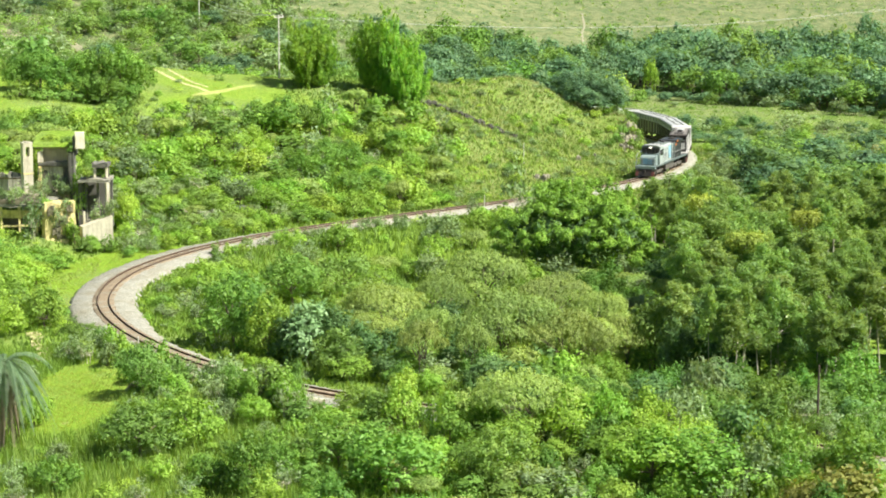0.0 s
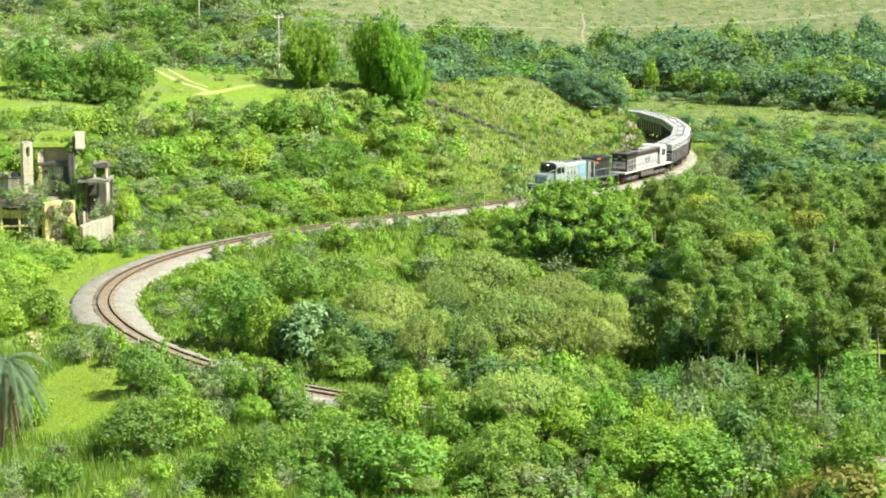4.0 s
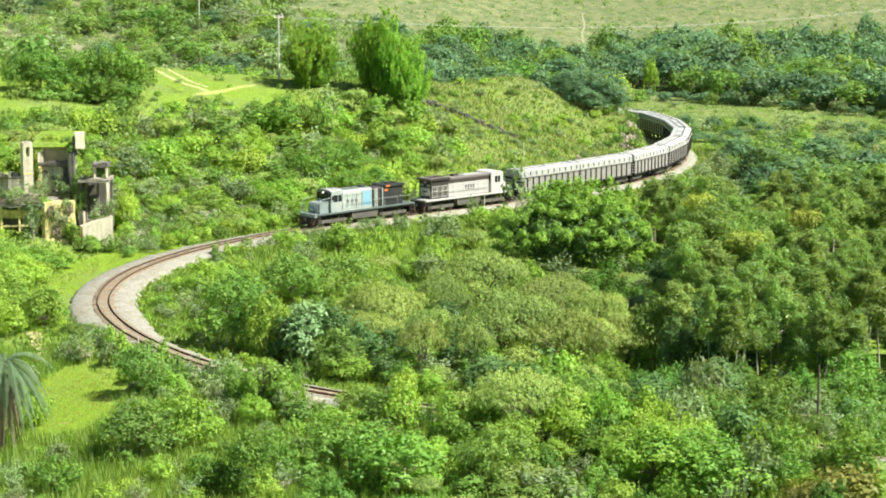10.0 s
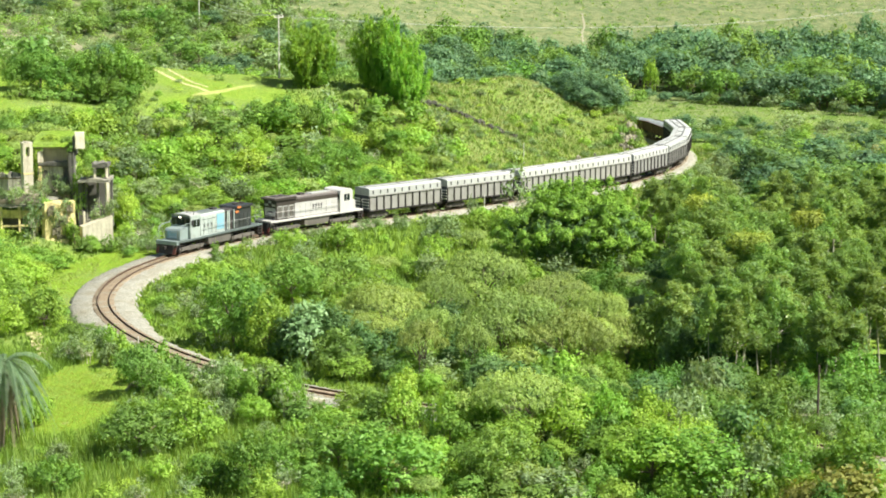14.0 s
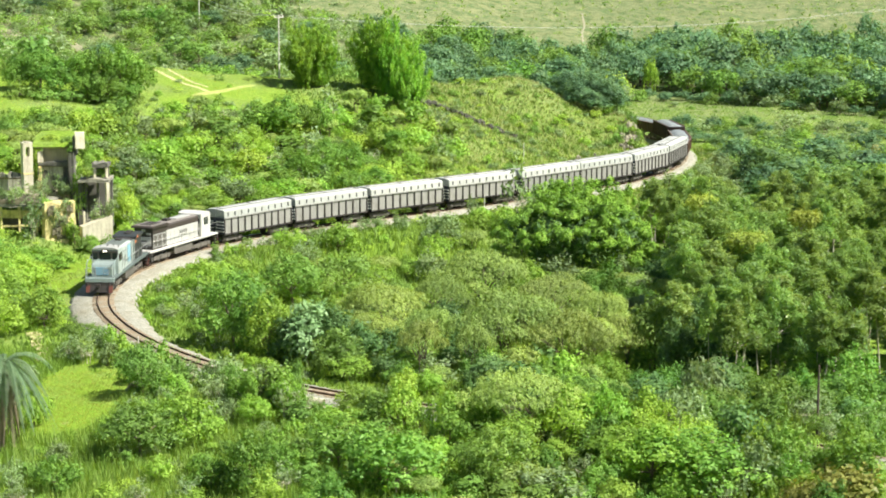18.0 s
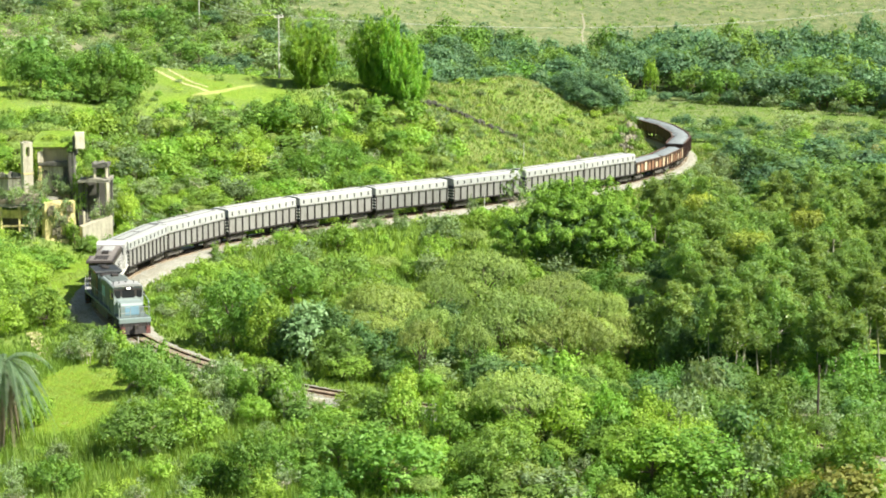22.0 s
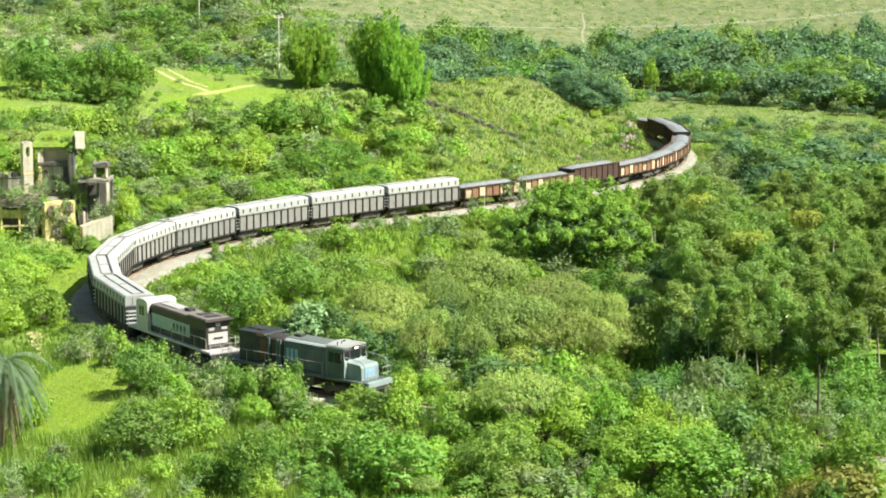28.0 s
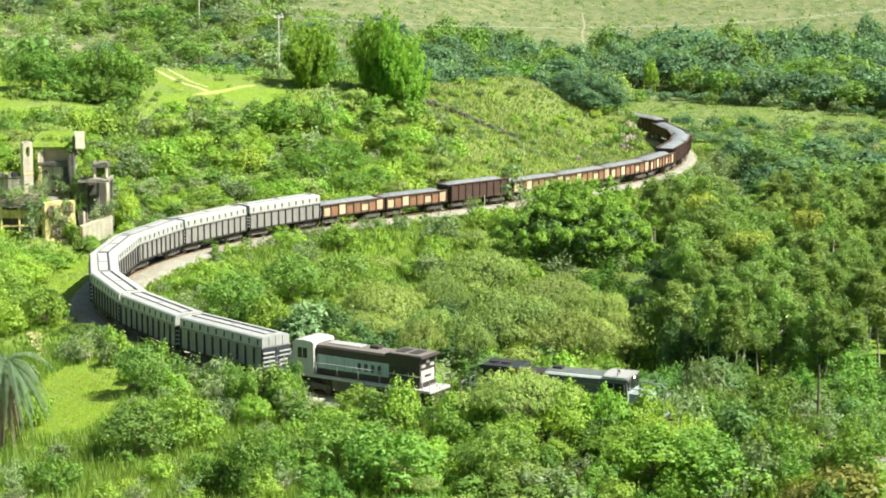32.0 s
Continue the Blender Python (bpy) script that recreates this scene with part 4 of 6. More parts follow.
def lobe_points(lobes, n, rng, under=0.25, depth=0.35):
    """Points on and just under the skin of a crown made of lobes (centre, radii)."""
    c, r = np.array([q[:3] for q in lobes], float), np.array([q[3:] for q in lobes], float)
    area = (r[:, 0] * r[:, 1]) ** 0.5 * (r.mean(1))
    k = rng.choice(len(lobes), n * 2, p=area / area.sum())
    d = rng.normal(size=(n * 2, 3))
    d /= np.linalg.norm(d, axis=1)[:, None]
    flip = (d[:, 2] < -0.1) & (rng.uniform(size=n * 2) > under)
    d[flip, 2] *= -1
    p = c[k] + d * r[k] * (1.06 - depth * rng.uniform(0, 1, n * 2) ** 1.8)[:, None]
    keep = np.ones(n * 2, bool)
    for i in range(len(lobes)):
        inside = ((p - c[i]) / r[i])
        keep &= (np.einsum("ij,ij->i", inside, inside) > 0.4) | (k == i)
    return p[keep][:n], d[keep][:n]


def crown_mesh(name, lobes, n, size, material, seed, up=0.35, under=0.25, aspect=1.6, depth=0.35, jitter=0.55, clump=14, upright=0.0):
    """Leaves in clumps over the lobes, so that the crown has tufts and gaps."""
    rng = np.random.RandomState(seed)
    p, d = lobe_points(lobes, n // clump, rng, under, depth)
    q = rng.uniform(0.6, 1.5, len(p)) * size * 1.25
    off = rng.normal(size=(len(p), clump, 3)) * q[:, None, None]
    pts = (p[:, None, :] + off).reshape(-1, 3)
    nrm = (d[:, None, :] + off / (q[:, None, None] * 1.6) + np.array([0, 0, up]) + rng.normal(size=off.shape) * jitter).reshape(-1, 3)
    axis = np.array([0, 0, 1.0]) + rng.normal(size=pts.shape) * (1 - upright) if upright else None
    v, f = leaf_mesh(pts, nrm, size, rng, aspect, axis)
    return mesh_from(name, v, f, material)


def limb_mesh(name, lobes, base_r, fork, material, seed, stems=1):
    """A tapered trunk that leans a little, with a limb into each lobe."""
    rng = np.random.RandomState(seed)
    b = bmesh.new()
    for _ in range(stems):
        lean = rng.uniform(-0.12, 0.12, 2) * fork * (1 + (stems > 1) * 3)
        o = rng.uniform(-0.25, 0.25, 2) * (stems > 1)
        top = (o[0] + lean[0], o[1] + lean[1], fork)
        rod(b, (o[0], o[1], -0.5), top, base_r, base_r * 0.7, 6)
        for q in lobes[:7]:
            mid = ((top[0] + q[0]) / 2 + rng.uniform(-.15, .15), (top[1] + q[1]) / 2, fork + (q[2] - fork) * 0.6)
            rod(b, top, mid, base_r * 0.55, base_r * 0.35, 4)
            rod(b, mid, (q[0], q[1], q[2] + q[5] * 0.3), base_r * 0.35, base_r * 0.1, 3)
    me = bpy.data.meshes.new(name)
    b.to_mesh(me)
    b.free()
    me.materials.append(material)
    return me


def shoots(rng, r, h, n):
    """Slim sprigs that break the outline."""
    out = []
    for i in range(n):
        a, q, k = rng.uniform(0, 6.28), r * rng.uniform(0.1, 0.9), r * rng.uniform(0.07, 0.15)
        out.append((math.cos(a) * q, math.sin(a) * q, h * (0.98 - 0.45 * (q / r) ** 2) * rng.uniform(0.88, 1.08), k, k, k * rng.uniform(1.2, 2.6)))
    return out


def lobes_round(seed, r, h, n=10, base=0.24):
    """Lobes of a rounded crown of radius r and height h above the ground."""
    rng = np.random.RandomState(seed)
    out = [(0, 0, h * 0.62, r * 0.6, r * 0.6, h * 0.34)]
    for i in range(n):
        a = i * 2.4 + rng.uniform(-.4, .4)
        q = rng.uniform(0.45, 0.72) * r
        z = h * rng.uniform(base + 0.05, 0.74)
        k = rng.uniform(0.34, 0.50) * r
        out.append((math.cos(a) * q, math.sin(a) * q, z, k, k, k * rng.uniform(0.6, 0.85)))
    return out + shoots(rng, r, h, 8)


def lobes_bush(seed, r, h, n=10):
    """Lobes of a shrub that is leafy to the ground."""
    rng = np.random.RandomState(seed)
    out = [(0, 0, h * 0.5, r * 0.55, r * 0.55, h * 0.42)]
    for i in range(n):
        a = i * 2.4 + rng.uniform(-.4, .4)
        q = rng.uniform(0.3, 0.75) * r
        k = rng.uniform(0.25, 0.45) * r
        out.append((math.cos(a) * q, math.sin(a) * q, h * rng.uniform(0.2, 0.78) * (1.1 - 0.5 * q / r), k, k, k * rng.uniform(0.7, 1.1)))
    return out + shoots(rng, r, h, 9)


def lobes_umbrella(seed, r, h, n=11):
    rng = np.random.RandomState(seed)
    out = [(0, 0, h * 0.80, r * 0.55, r * 0.55, h * 0.17)]
    for i in range(n):
        a = i * 2.4 + rng.uniform(-.4, .4)
        q = rng.uniform(0.4, 0.78) * r
        k = rng.uniform(0.28, 0.42) * r
        out.append((math.cos(a) * q, math.sin(a) * q, h * (0.86 - 0.30 * (q / r) ** 1.6) * rng.uniform(0.92, 1.03), k, k, k * rng.uniform(0.42, 0.6)))
    return out


def lobes_dome(seed, r, h, n=17):
    """A low dome of flat tufts, open below."""
    rng = np.random.RandomState(seed)
    out = [(0, 0, h * 0.66, r * 0.78, r * 0.78, h * 0.30)]
    for i in range(n):
        a = i * 2.4 + rng.uniform(-.3, .3)
        q = rng.uniform(0.35, 0.86) * r
        k = rng.uniform(0.20, 0.36) * r
        out.append((math.cos(a) * q, math.sin(a) * q, h * (0.90 - 0.40 * (q / r) ** 2) * rng.uniform(0.88, 1.04), k, k, k * rng.uniform(0.45, 0.65)))
    return out


def lobes_gum(seed, r, h, n=13):
    """Loose tufts on a long bare stem, widest above the middle."""
    rng = np.random.RandomState(seed)
    out = []
    for i in range(n):
        f = i / (n - 1)
        q = r * rng.uniform(0.1, 0.85) * (1.15 - 0.7 * f)
        k = r * rng.uniform(0.26, 0.46) * (1.1 - 0.4 * f)
        a = i * 2.4 + rng.uniform(-.4, .4)
        out.append((math.cos(a) * q, math.sin(a) * q, h * (0.57 + 0.39 * f), k, k, k * rng.uniform(0.8, 1.2)))
    return out


def lobes_slim(seed, r, h, n=9, low=0.34):
    rng = np.random.RandomState(seed)
    out = []
    for i in range(n):
        z = h * (low + (0.96 - low) * i / (n - 1))
        q = r * rng.uniform(0.1, 0.6) * (1.2 - i / n * 0.8)
        a = i * 2.4
        k = r * rng.uniform(0.30, 0.5) * (1.1 - 0.45 * i / n)
        out.append((math.cos(a) * q, math.sin(a) * q, z, k, k, k * rng.uniform(0.9, 1.3)))
    return out


PLANTS, FAR = {}, {}


def species(key, name, label, category, leaf, lobes_fn, r, h, leaves, size, variants=3, bark=None, trunk=0.12, fork=0.35, stems=1, **kw):
    """A few different crowns and trunks of one kind, of radius r and height h, to be copied and scaled."""
    kit, far = [], []
    for i in range(variants):
        seed = sum(map(ord, key)) * 7 + i * 13
        lobes = lobes_fn(seed, r, h)
        limbs = limb_mesh(key + "_trunk", lobes, trunk, h * fork, bark or BARK, seed, stems)
        kit.append((crown_mesh(key + "_crown", lobes, int(leaves * 1.3), size * 0.88, LEAF[leaf], seed, **kw), limbs))
        far.append((crown_mesh(key + "_far_crown", lobes, int(leaves * 0.42), size * 1.45, LEAF[leaf], seed + 1, **kw), limbs))
    FAR[key] = far
    PLANTS[key] = (name, label, category, kit, r, h)


def plant(key, x, y, r=None, h=None, turn=None, group="", label="", fine=False):
    """One plant rooted in the ground at x, y with the given radius and height."""
    name, text, category, kit, r0, h0 = PLANTS[key]
    r, h = r or r0, h or h0
    kit = FAR[key] if not fine and y > 236 or r < 0.55 * r0 else kit       # coarser leaves on distant and on small plants
    i = PLANT_RNG.randint(len(kit))
    a = PLANT_RNG.uniform(0, 360) if turn is None else turn
    z = float(height(x, y)[0])
    ob = thing(name, pose(x, y, z, 0, 0, a), label or text, category, group)
    ob.scale = (r / r0 * PLANT_RNG.uniform(0.85, 1.18), r / r0 * PLANT_RNG.uniform(0.85, 1.18), h / h0)
    part_mesh("trunk", kit[i][1], ob)
    part_mesh("crown", kit[i][0], ob)
    return ob


PLANT_RNG = np.random.RandomState(11)
species("round", "broadleaf_tree", "leafy mid-green broadleaf tree with a rounded crown", "tree", "mid", lobes_round, 2.6, 5.0, 3200, 0.17, 4)
species("bright", "young_tree", "bright green leafy young tree", "tree", "bright", lobes_round, 2.4, 4.4, 3000, 0.165, 4)
species("yellow", "yellow_shrub", "dense yellow-green leafy shrub", "shrub", "yellow", lobes_round, 1.8, 2.8, 2200, 0.14, 3, trunk=0.06)
species("dark", "dark_tree", "dense dark green woodland tree", "tree", "dark", lobes_round, 3.0, 6.0, 2800, 0.27, 4)
species("olive", "umbrella_tree", "olive-green feathery flat-topped tree", "tree", "olive", lobes_umbrella, 4.0, 5.0, 6000, 0.14, 4, aspect=2.8, under=0.15, jitter=0.7, stems=2)
species("dome", "umbrella_tree", "broad olive-green dome-crowned feathery tree", "tree", "olive", lobes_dome, 4.0, 5.0, 10000, 0.085, 4, aspect=2.8, under=0.12, depth=0.2, up=0.9, jitter=0.75, clump=9, upright=0.55, stems=2)
species("gum", "gum_tree", "tall slender gum tree with thin dull green foliage", "tree", "euca", lobes_gum, 2.2, 11.0, 4600, 0.145, 6, bark=PALE_BARK, trunk=0.10, fork=0.55, under=0.5, depth=0.9, clump=6, jitter=0.9, aspect=2.4)
species("far", "valley_tree", "dense woodland tree in the valley, distance haze put into its blue-green leaves", "tree", "blue", lobes_round, 3.0, 6.0, 3600, 0.21, 5)
species("shrub", "shrub", "leafy green shrub on the slope", "shrub", "mid", lobes_bush, 1.5, 2.0, 1600, 0.135, 4, trunk=0.05, fork=0.2, stems=2)
species("lush", "bright_shrub", "dense bright green leafy shrub", "shrub", "bright", lobes_bush, 1.5, 2.1, 1600, 0.14, 4, trunk=0.05, fork=0.2, stems=2)
species("vivid", "leafy_tree", "vivid green leafy young tree", "tree", "vivid", lobes_round, 2.2, 4.0, 3000, 0.15, 4)
species("emerald", "broadleaf_tree", "dense emerald-green leafy tree", "tree", "emerald", lobes_round, 2.4, 4.6, 3000, 0.165, 4)
species("bushy", "leafy_bush", "dense green leafy bush", "bush", "emerald", lobes_bush, 2.0, 2.8, 2400, 0.135, 4, trunk=0.05, fork=0.2, stems=3)
species("thicket", "thicket_shrub", "dense deep green leafy thicket shrub", "shrub", "deep", lobes_bush, 1.5, 2.1, 1700, 0.13, 4, trunk=0.05, fork=0.2, stems=2)
species("grey", "grey_shrub", "thin twiggy grey-green shrub", "shrub", "grey", lobes_bush, 1.4, 2.0, 900, 0.14, 3, trunk=0.04, fork=0.25, stems=3, depth=0.9, jitter=1.2)
species("silver", "silver_leaved_tree", "silvery pale green large-leaved tree", "tree", "silver", lobes_slim, 1.7, 5.0, 1500, 0.26, 2, bark=PALE_BARK, trunk=0.08, fork=0.7, up=1.0, jitter=0.5, clump=8)
species("rust", "rusty_shrub", "shrub with rust-tinged yellow foliage", "shrub", "rust", lobes_bush, 1.6, 1.9, 1200, 0.19, 2, trunk=0.05, fork=0.2)
species("sapling", "sapling", "slender leafy sapling with thin stems", "sapling", "mid", lobes_slim, 1.0, 3.2, 900, 0.15, 5, trunk=0.035, fork=0.5, stems=2, under=0.5, depth=0.9)
species("twiggy", "twiggy_bush", "half-bare twiggy bush with sparse pale leaves", "shrub", "grey", lobes_bush, 1.3, 2.2, 420, 0.14, 3, bark=PALE_BARK, trunk=0.025, fork=0.25, stems=5, under=0.5, depth=1.0, jitter=1.2)


def lobes_topknot(seed, r, h):
    rng = np.random.RandomState(seed)
    return [(math.cos(i * 2.4) * r * 0.5 * (i > 0), math.sin(i * 2.4) * r * 0.5 * (i > 0), h - r * 0.7 * rng.uniform(0.8, 1.3), r * 0.55, r * 0.55, r * 0.5) for i in range(6)]


species("topknot", "crowned_tree", "tall thin tree with a round yellow-green top", "tree", "mustard", lobes_topknot, 1.5, 9.0, 1400, 0.17, 2, bark=PALE_BARK, trunk=0.09, fork=0.8)


# ---- ruined works beside the curve ----
def rough_block(bm, x0, x1, y0, y1, z0, z1, seed, wear=0.10):
    """A masonry block with uneven, broken edges."""
    rng = np.random.RandomState(seed)
    t = bmesh.new()
    bmesh.ops.create_cube(t, size=1, matrix=Matrix.Translation(((x0 + x1) / 2, (y0 + y1) / 2, (z0 + z1) / 2)) @ Matrix.Diagonal((x1 - x0, y1 - y0, z1 - z0, 1)))
    bmesh.ops.subdivide_edges(t, edges=t.edges[:], cuts=3, use_grid_fill=True)
    for v in t.verts:
        top = max(0.0, (v.co.z - z0) / (z1 - z0) - 0.6)
        v.co += Vector((rng.uniform(-wear, wear) * 0.4, rng.uniform(-wear, wear) * 0.4, rng.uniform(-wear, wear) * (1 + 4 * top) - wear * top * 2))
    me = bpy.data.meshes.new("block")
    t.to_mesh(me)
    t.free()
    bm.from_mesh(me)
    bpy.data.meshes.remove(me)
    return bm


def wall_with_openings(bm, x0, x1, y0, y1, z0, z1, holes):
    """A wall along x with rectangular openings (x0, x1, z0, z1) through it, left to right and not overlapping."""
    x = x0
    for a, b, c, d in holes:
        if a > x:
            box(bm, x, a, y0, y1, z0, z1)
        if c > z0:
            box(bm, a, b, y0, y1, z0, c)
        if d < z1:
            box(bm, a, b, y0, y1, d, z1)
        x = b
    if x1 > x:
        box(bm, x, x1, y0, y1, z0, z1)
    return bm


ruin = thing("ruined_works", pose(-39.5, 214.5, 0.0), "derelict roofless works of stained concrete and ochre masonry, overgrown", "ruin")


def turned(b, degrees):
    """Turns what b holds about its own upright axis."""
    lo, hi = (Vector([f(v.co[k] for v in b.verts) for k in range(3)]) for f in (min, max))
    c = Matrix.Translation((lo + hi) / 2)
    bmesh.ops.transform(b, matrix=c @ Matrix.Rotation(radians(degrees), 4, "Z") @ c.inverted(), verts=b.verts)
    return b


def ruin_part(name, material, label, *blocks, wear=0.08, turn=0):
    b = bmesh.new()
    for i, q in enumerate(blocks):
        rough_block(b, q[0] + 39.5, q[1] + 39.5, q[2] - 214.5, q[3] - 214.5, q[4], q[5], int(abs(q[0] * 97 + q[4] * 31)) + i, wear)
    if turn:
        turned(b, turn)
    return part(name, b, material, ruin, label)


STREAKED = painted("rain_streaked_black_concrete", (0.56, 0.53, 0.42), (0.13, 0.125, 0.10), 1.5, 0.9, scale=0.9)
WHITEWASH = painted("flaking_whitewash", (0.64, 0.60, 0.46), (0.30, 0.26, 0.17), 0.85, 0.85)
ruin_part("tall_pillar", WHITEWASH, "tall whitewashed pillar with a slot", (-43.0, -42.72, 216.0, 216.9, 2.0, 9.9), (-42.3, -42.0, 216.0, 216.9, 2.0, 9.9),
          (-42.72, -42.3, 216.0, 216.9, 2.0, 8.5), (-42.72, -42.3, 216.0, 216.9, 9.45, 9.95), wear=0.03, turn=28)
ruin_part("pillar_band", OCHRE, "stained band round the pillar", (-43.05, -41.95, 215.95, 216.95, 6.65, 6.8), wear=0.02, turn=28)
ruin_part("back_wall", STREAKED, "stained concrete wall streaked black", (-41.6, -37.7, 217.6, 218.1, 1.0, 7.3))
# The beam's dark colour stands for shadow below the upper storey.
ruin_part("shadow_beam", STAIN_SHADE, "dark beam standing for the shadow band below the upper storey", (-41.5, -37.8, 217.25, 217.7, 7.3, 7.72), wear=0.12)
ruin_part("rear_wall", STREAKED, "grey rear wall with a broken top", (-46.2, -43.1, 218.0, 218.4, 1.0, 6.4), wear=0.2)
ruin_part("rear_beam", SLEEPER, "fallen pale beam", (-45.6, -43.0, 217.2, 217.4, 6.0, 6.15), wear=0.05)
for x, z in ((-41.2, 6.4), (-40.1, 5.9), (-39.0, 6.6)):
    ruin_part("stain_patch", STAIN_SHADE, "sooty patch of fallen render", (x, x + 0.55, 217.5, 217.64, z - 1.3, z + 0.5), wear=0.12)
# Column coloured dark for its shaded face.
ruin_part("side_wall", STAIN_SHADE, "concrete column, its shaded face put into a dark colour", (-38.3, -37.75, 216.7, 218.0, 1.0, 8.9), (-37.9, -37.5, 217.0, 217.8, 8.6, 10.4))
ruin_part("upper_panel", TAN_PANEL, "tan sheet-clad upper storey", (-41.1, -37.9, 217.7, 218.5, 7.7, 9.1), wear=0.03)
ruin_part("grass_roof", EARTH, "earth-covered flat roof", (-41.7, -37.7, 217.5, 222.0, 9.1, 9.35), wear=0.05)
ruin_part("white_panel", WHITEWASH, "white panel on top of the column", (-37.6, -36.65, 216.75, 217.0, 9.2, 10.9), wear=0.03, turn=25)
ruin_part("floor_slab", DARK_CONCRETE, "broken floor slab", (-44.6, -39.4, 211.2, 216.5, 4.0, 4.3))
ruin_part("bay_slab", DARK_CONCRETE, "slab over the dark bays", (-36.9, -33.75, 213.6, 217.0, 6.1, 6.4))
# Bay wall in dark concrete: the shade on this block is in its colour.
b = bmesh.new()
wall_with_openings(b, 3.0, 5.5, 1.2, 1.5, 1.6, 6.1, [(3.15, 4.15, 2.0, 5.9), (4.4, 5.35, 2.0, 5.9)])
part("bay_wall", b, DARK_CONCRETE, ruin, "wall with two tall bays, coloured dark for its shade")
b = bmesh.new()
box(b, 5.42, 5.72, -0.95, -0.6, 1.2, 6.15)
part("pale_post", turned(b, 30), WHITEWASH, ruin, "pale concrete post")
ruin_part("short_post", WHITEWASH, "short pale stump", (-36.25, -36.05, 212.6, 212.8, 1.5, 3.3), wear=0.02, turn=20)
# Bay and canopy walls are coloured dark to stand for the shade inside.
ruin_part("bay_side", STAIN_SHADE, "side wall of the bays, coloured dark for the shade inside", (-37.0, -36.6, 214.4, 217.5, 1.0, 6.1), wear=0.03)
ruin_part("inner_wall", STAIN_SHADE, "inner wall of the bays, coloured dark for the shade inside", (-36.8, -34.0, 217.6, 218.0, 1.0, 6.2))
ruin_part("canopy", STAIN_SHADE, "dark canopy slab", (-35.6, -34.0, 214.8, 216.9, 7.5, 7.95), wear=0.06)
ruin_part("canopy_back", STAIN_SHADE, "back of the canopied bay, coloured dark for the shade under it", (-35.6, -34.1, 216.3, 216.6, 6.4, 7.5), wear=0.04)
for x in (-35.5, -34.3):
    ruin_part("canopy_post", WHITEWASH, "stained canopy post", (x, x + 0.26, 215.0, 215.26, 6.4, 7.5), wear=0.02, turn=25)
ruin_part("ochre_wall", OCHRE, "crumbling ochre wall", (-40.0, -36.9, 211.4, 211.9, -0.2, 4.5), wear=0.12, turn=24)
for x, z, w, h in ((-39.5, 3.6, 0.7, 0.7), (-38.5, 2.7, 0.9, 0.8), (-37.7, 3.7, 0.6, 0.6), (-39.1, 1.6, 0.8, 0.7), (-37.9, 1.7, 0.7, 0.9), (-38.7, 0.7, 1.0, 0.6)):
    ruin_part("bare_masonry", BROWN_PANEL, "bare patch where the ochre render has fallen", (x, x + w, 211.22 + (x + 38.45) * 0.42, 211.4 + (x + 38.45) * 0.42, z - h / 2, z + h / 2), wear=0.16, turn=24)
ruin_part("ochre_foot", OCHRE, "ochre rubble footing", (-39.8, -37.6, 210.6, 211.2, -0.3, 0.55), wear=0.2, turn=24)
ruin_part("ochre_return", OCHRE, "crumbling ochre return wall", (-40.2, -39.8, 211.3, 214.5, -0.2, 4.1), wear=0.06)
# Olive brown here stands for the shade on this face.
ruin_part("lower_wall", BROWN_PANEL, "lower storey wall, its shade put in as olive brown", (-44.8, -40.6, 212.6, 213.0, 0.3, 2.7), wear=0.04)
ruin_part("ochre_band", OCHRE, "ochre-plastered wall band below the slab", (-45.2, -40.5, 212.2, 212.55, 2.7, 3.5), wear=0.05)
for x in (-44.4, -42.6, -40.9):
    ruin_part("lower_post", OCHRE, "ochre post", (x, x + 0.2, 211.6, 211.8, 0.0, 4.0), wear=0.02, turn=20)
ruin_part("beam", OCHRE, "ochre beam", (-44.6, -40.5, 211.62, 211.86, 1.9, 2.1), wear=0.02)
b = bmesh.new()
prism(b, [(3.0, -0.3), (6.1, -0.3), (6.1, 2.9), (4.5, 2.4), (3.0, 1.9)], -2.5, -1.2)
part("ramp_wall", turned(b, 22), WHITEWASH, ruin, "stained pale ramp wall")
b = bmesh.new()
extrude_x(b, [(2.7, 9.30), (8.6, 9.30), (8.4, 10.35), (5.6, 10.2), (3.0, 9.62)], -2.6, 1.9)
part("roof_turf", b, GROUND, ruin, "sloping turf growing on the roof")
ruin_part("gable", WHITEWASH, "pale gable end", (-41.6, -41.05, 217.4, 217.7, 7.7, 8.8), wear=0.03, turn=25)
ruin_part("low_parapet", BROWN_PANEL, "stained low parapet", (-44.6, -40.4, 211.3, 211.6, 4.3, 4.6), wear=0.14)
ruin_part("rubble", BROWN_PANEL, "brown rubble", (-42.5, -40.2, 212.0, 214.0, 4.3, 4.8), wear=0.25)
ruin_part("leaning_beam", SLEEPER, "leaning timber beam", (-44.6, -41.4, 211.9, 212.1, 4.4, 4.6), wear=0.04)
for i, z in enumerate((4.3, 5.1, 5.9, 6.7)):
    ruin_part("brick_toothing", OCHRE, "broken brick toothing", (-41.7 + i * 0.1, -41.2, 217.0, 217.5, z, z + 0.6), wear=0.06)

# ---- small structures ----
hut = thing("broken_hut", pose(-28.6, 226.2, float(height(-28.6, 226.2)[0])), "small collapsed hut of dark boards on the slope", "hut")
b = bmesh.new()
box(b, -0.8, 0.8, -0.6, 0.6, -0.2, 1.1, 0.03, m=Matrix.Rotation(0.12, 4, "Y"))
part("box_wall", b, BROWN_PANEL, hut)
b = bmesh.new()
box(b, -1.1, 1.1, -0.8, 0.8, 1.15, 1.25, 0.02, m=Matrix.Rotation(0.2, 4, "Y"))
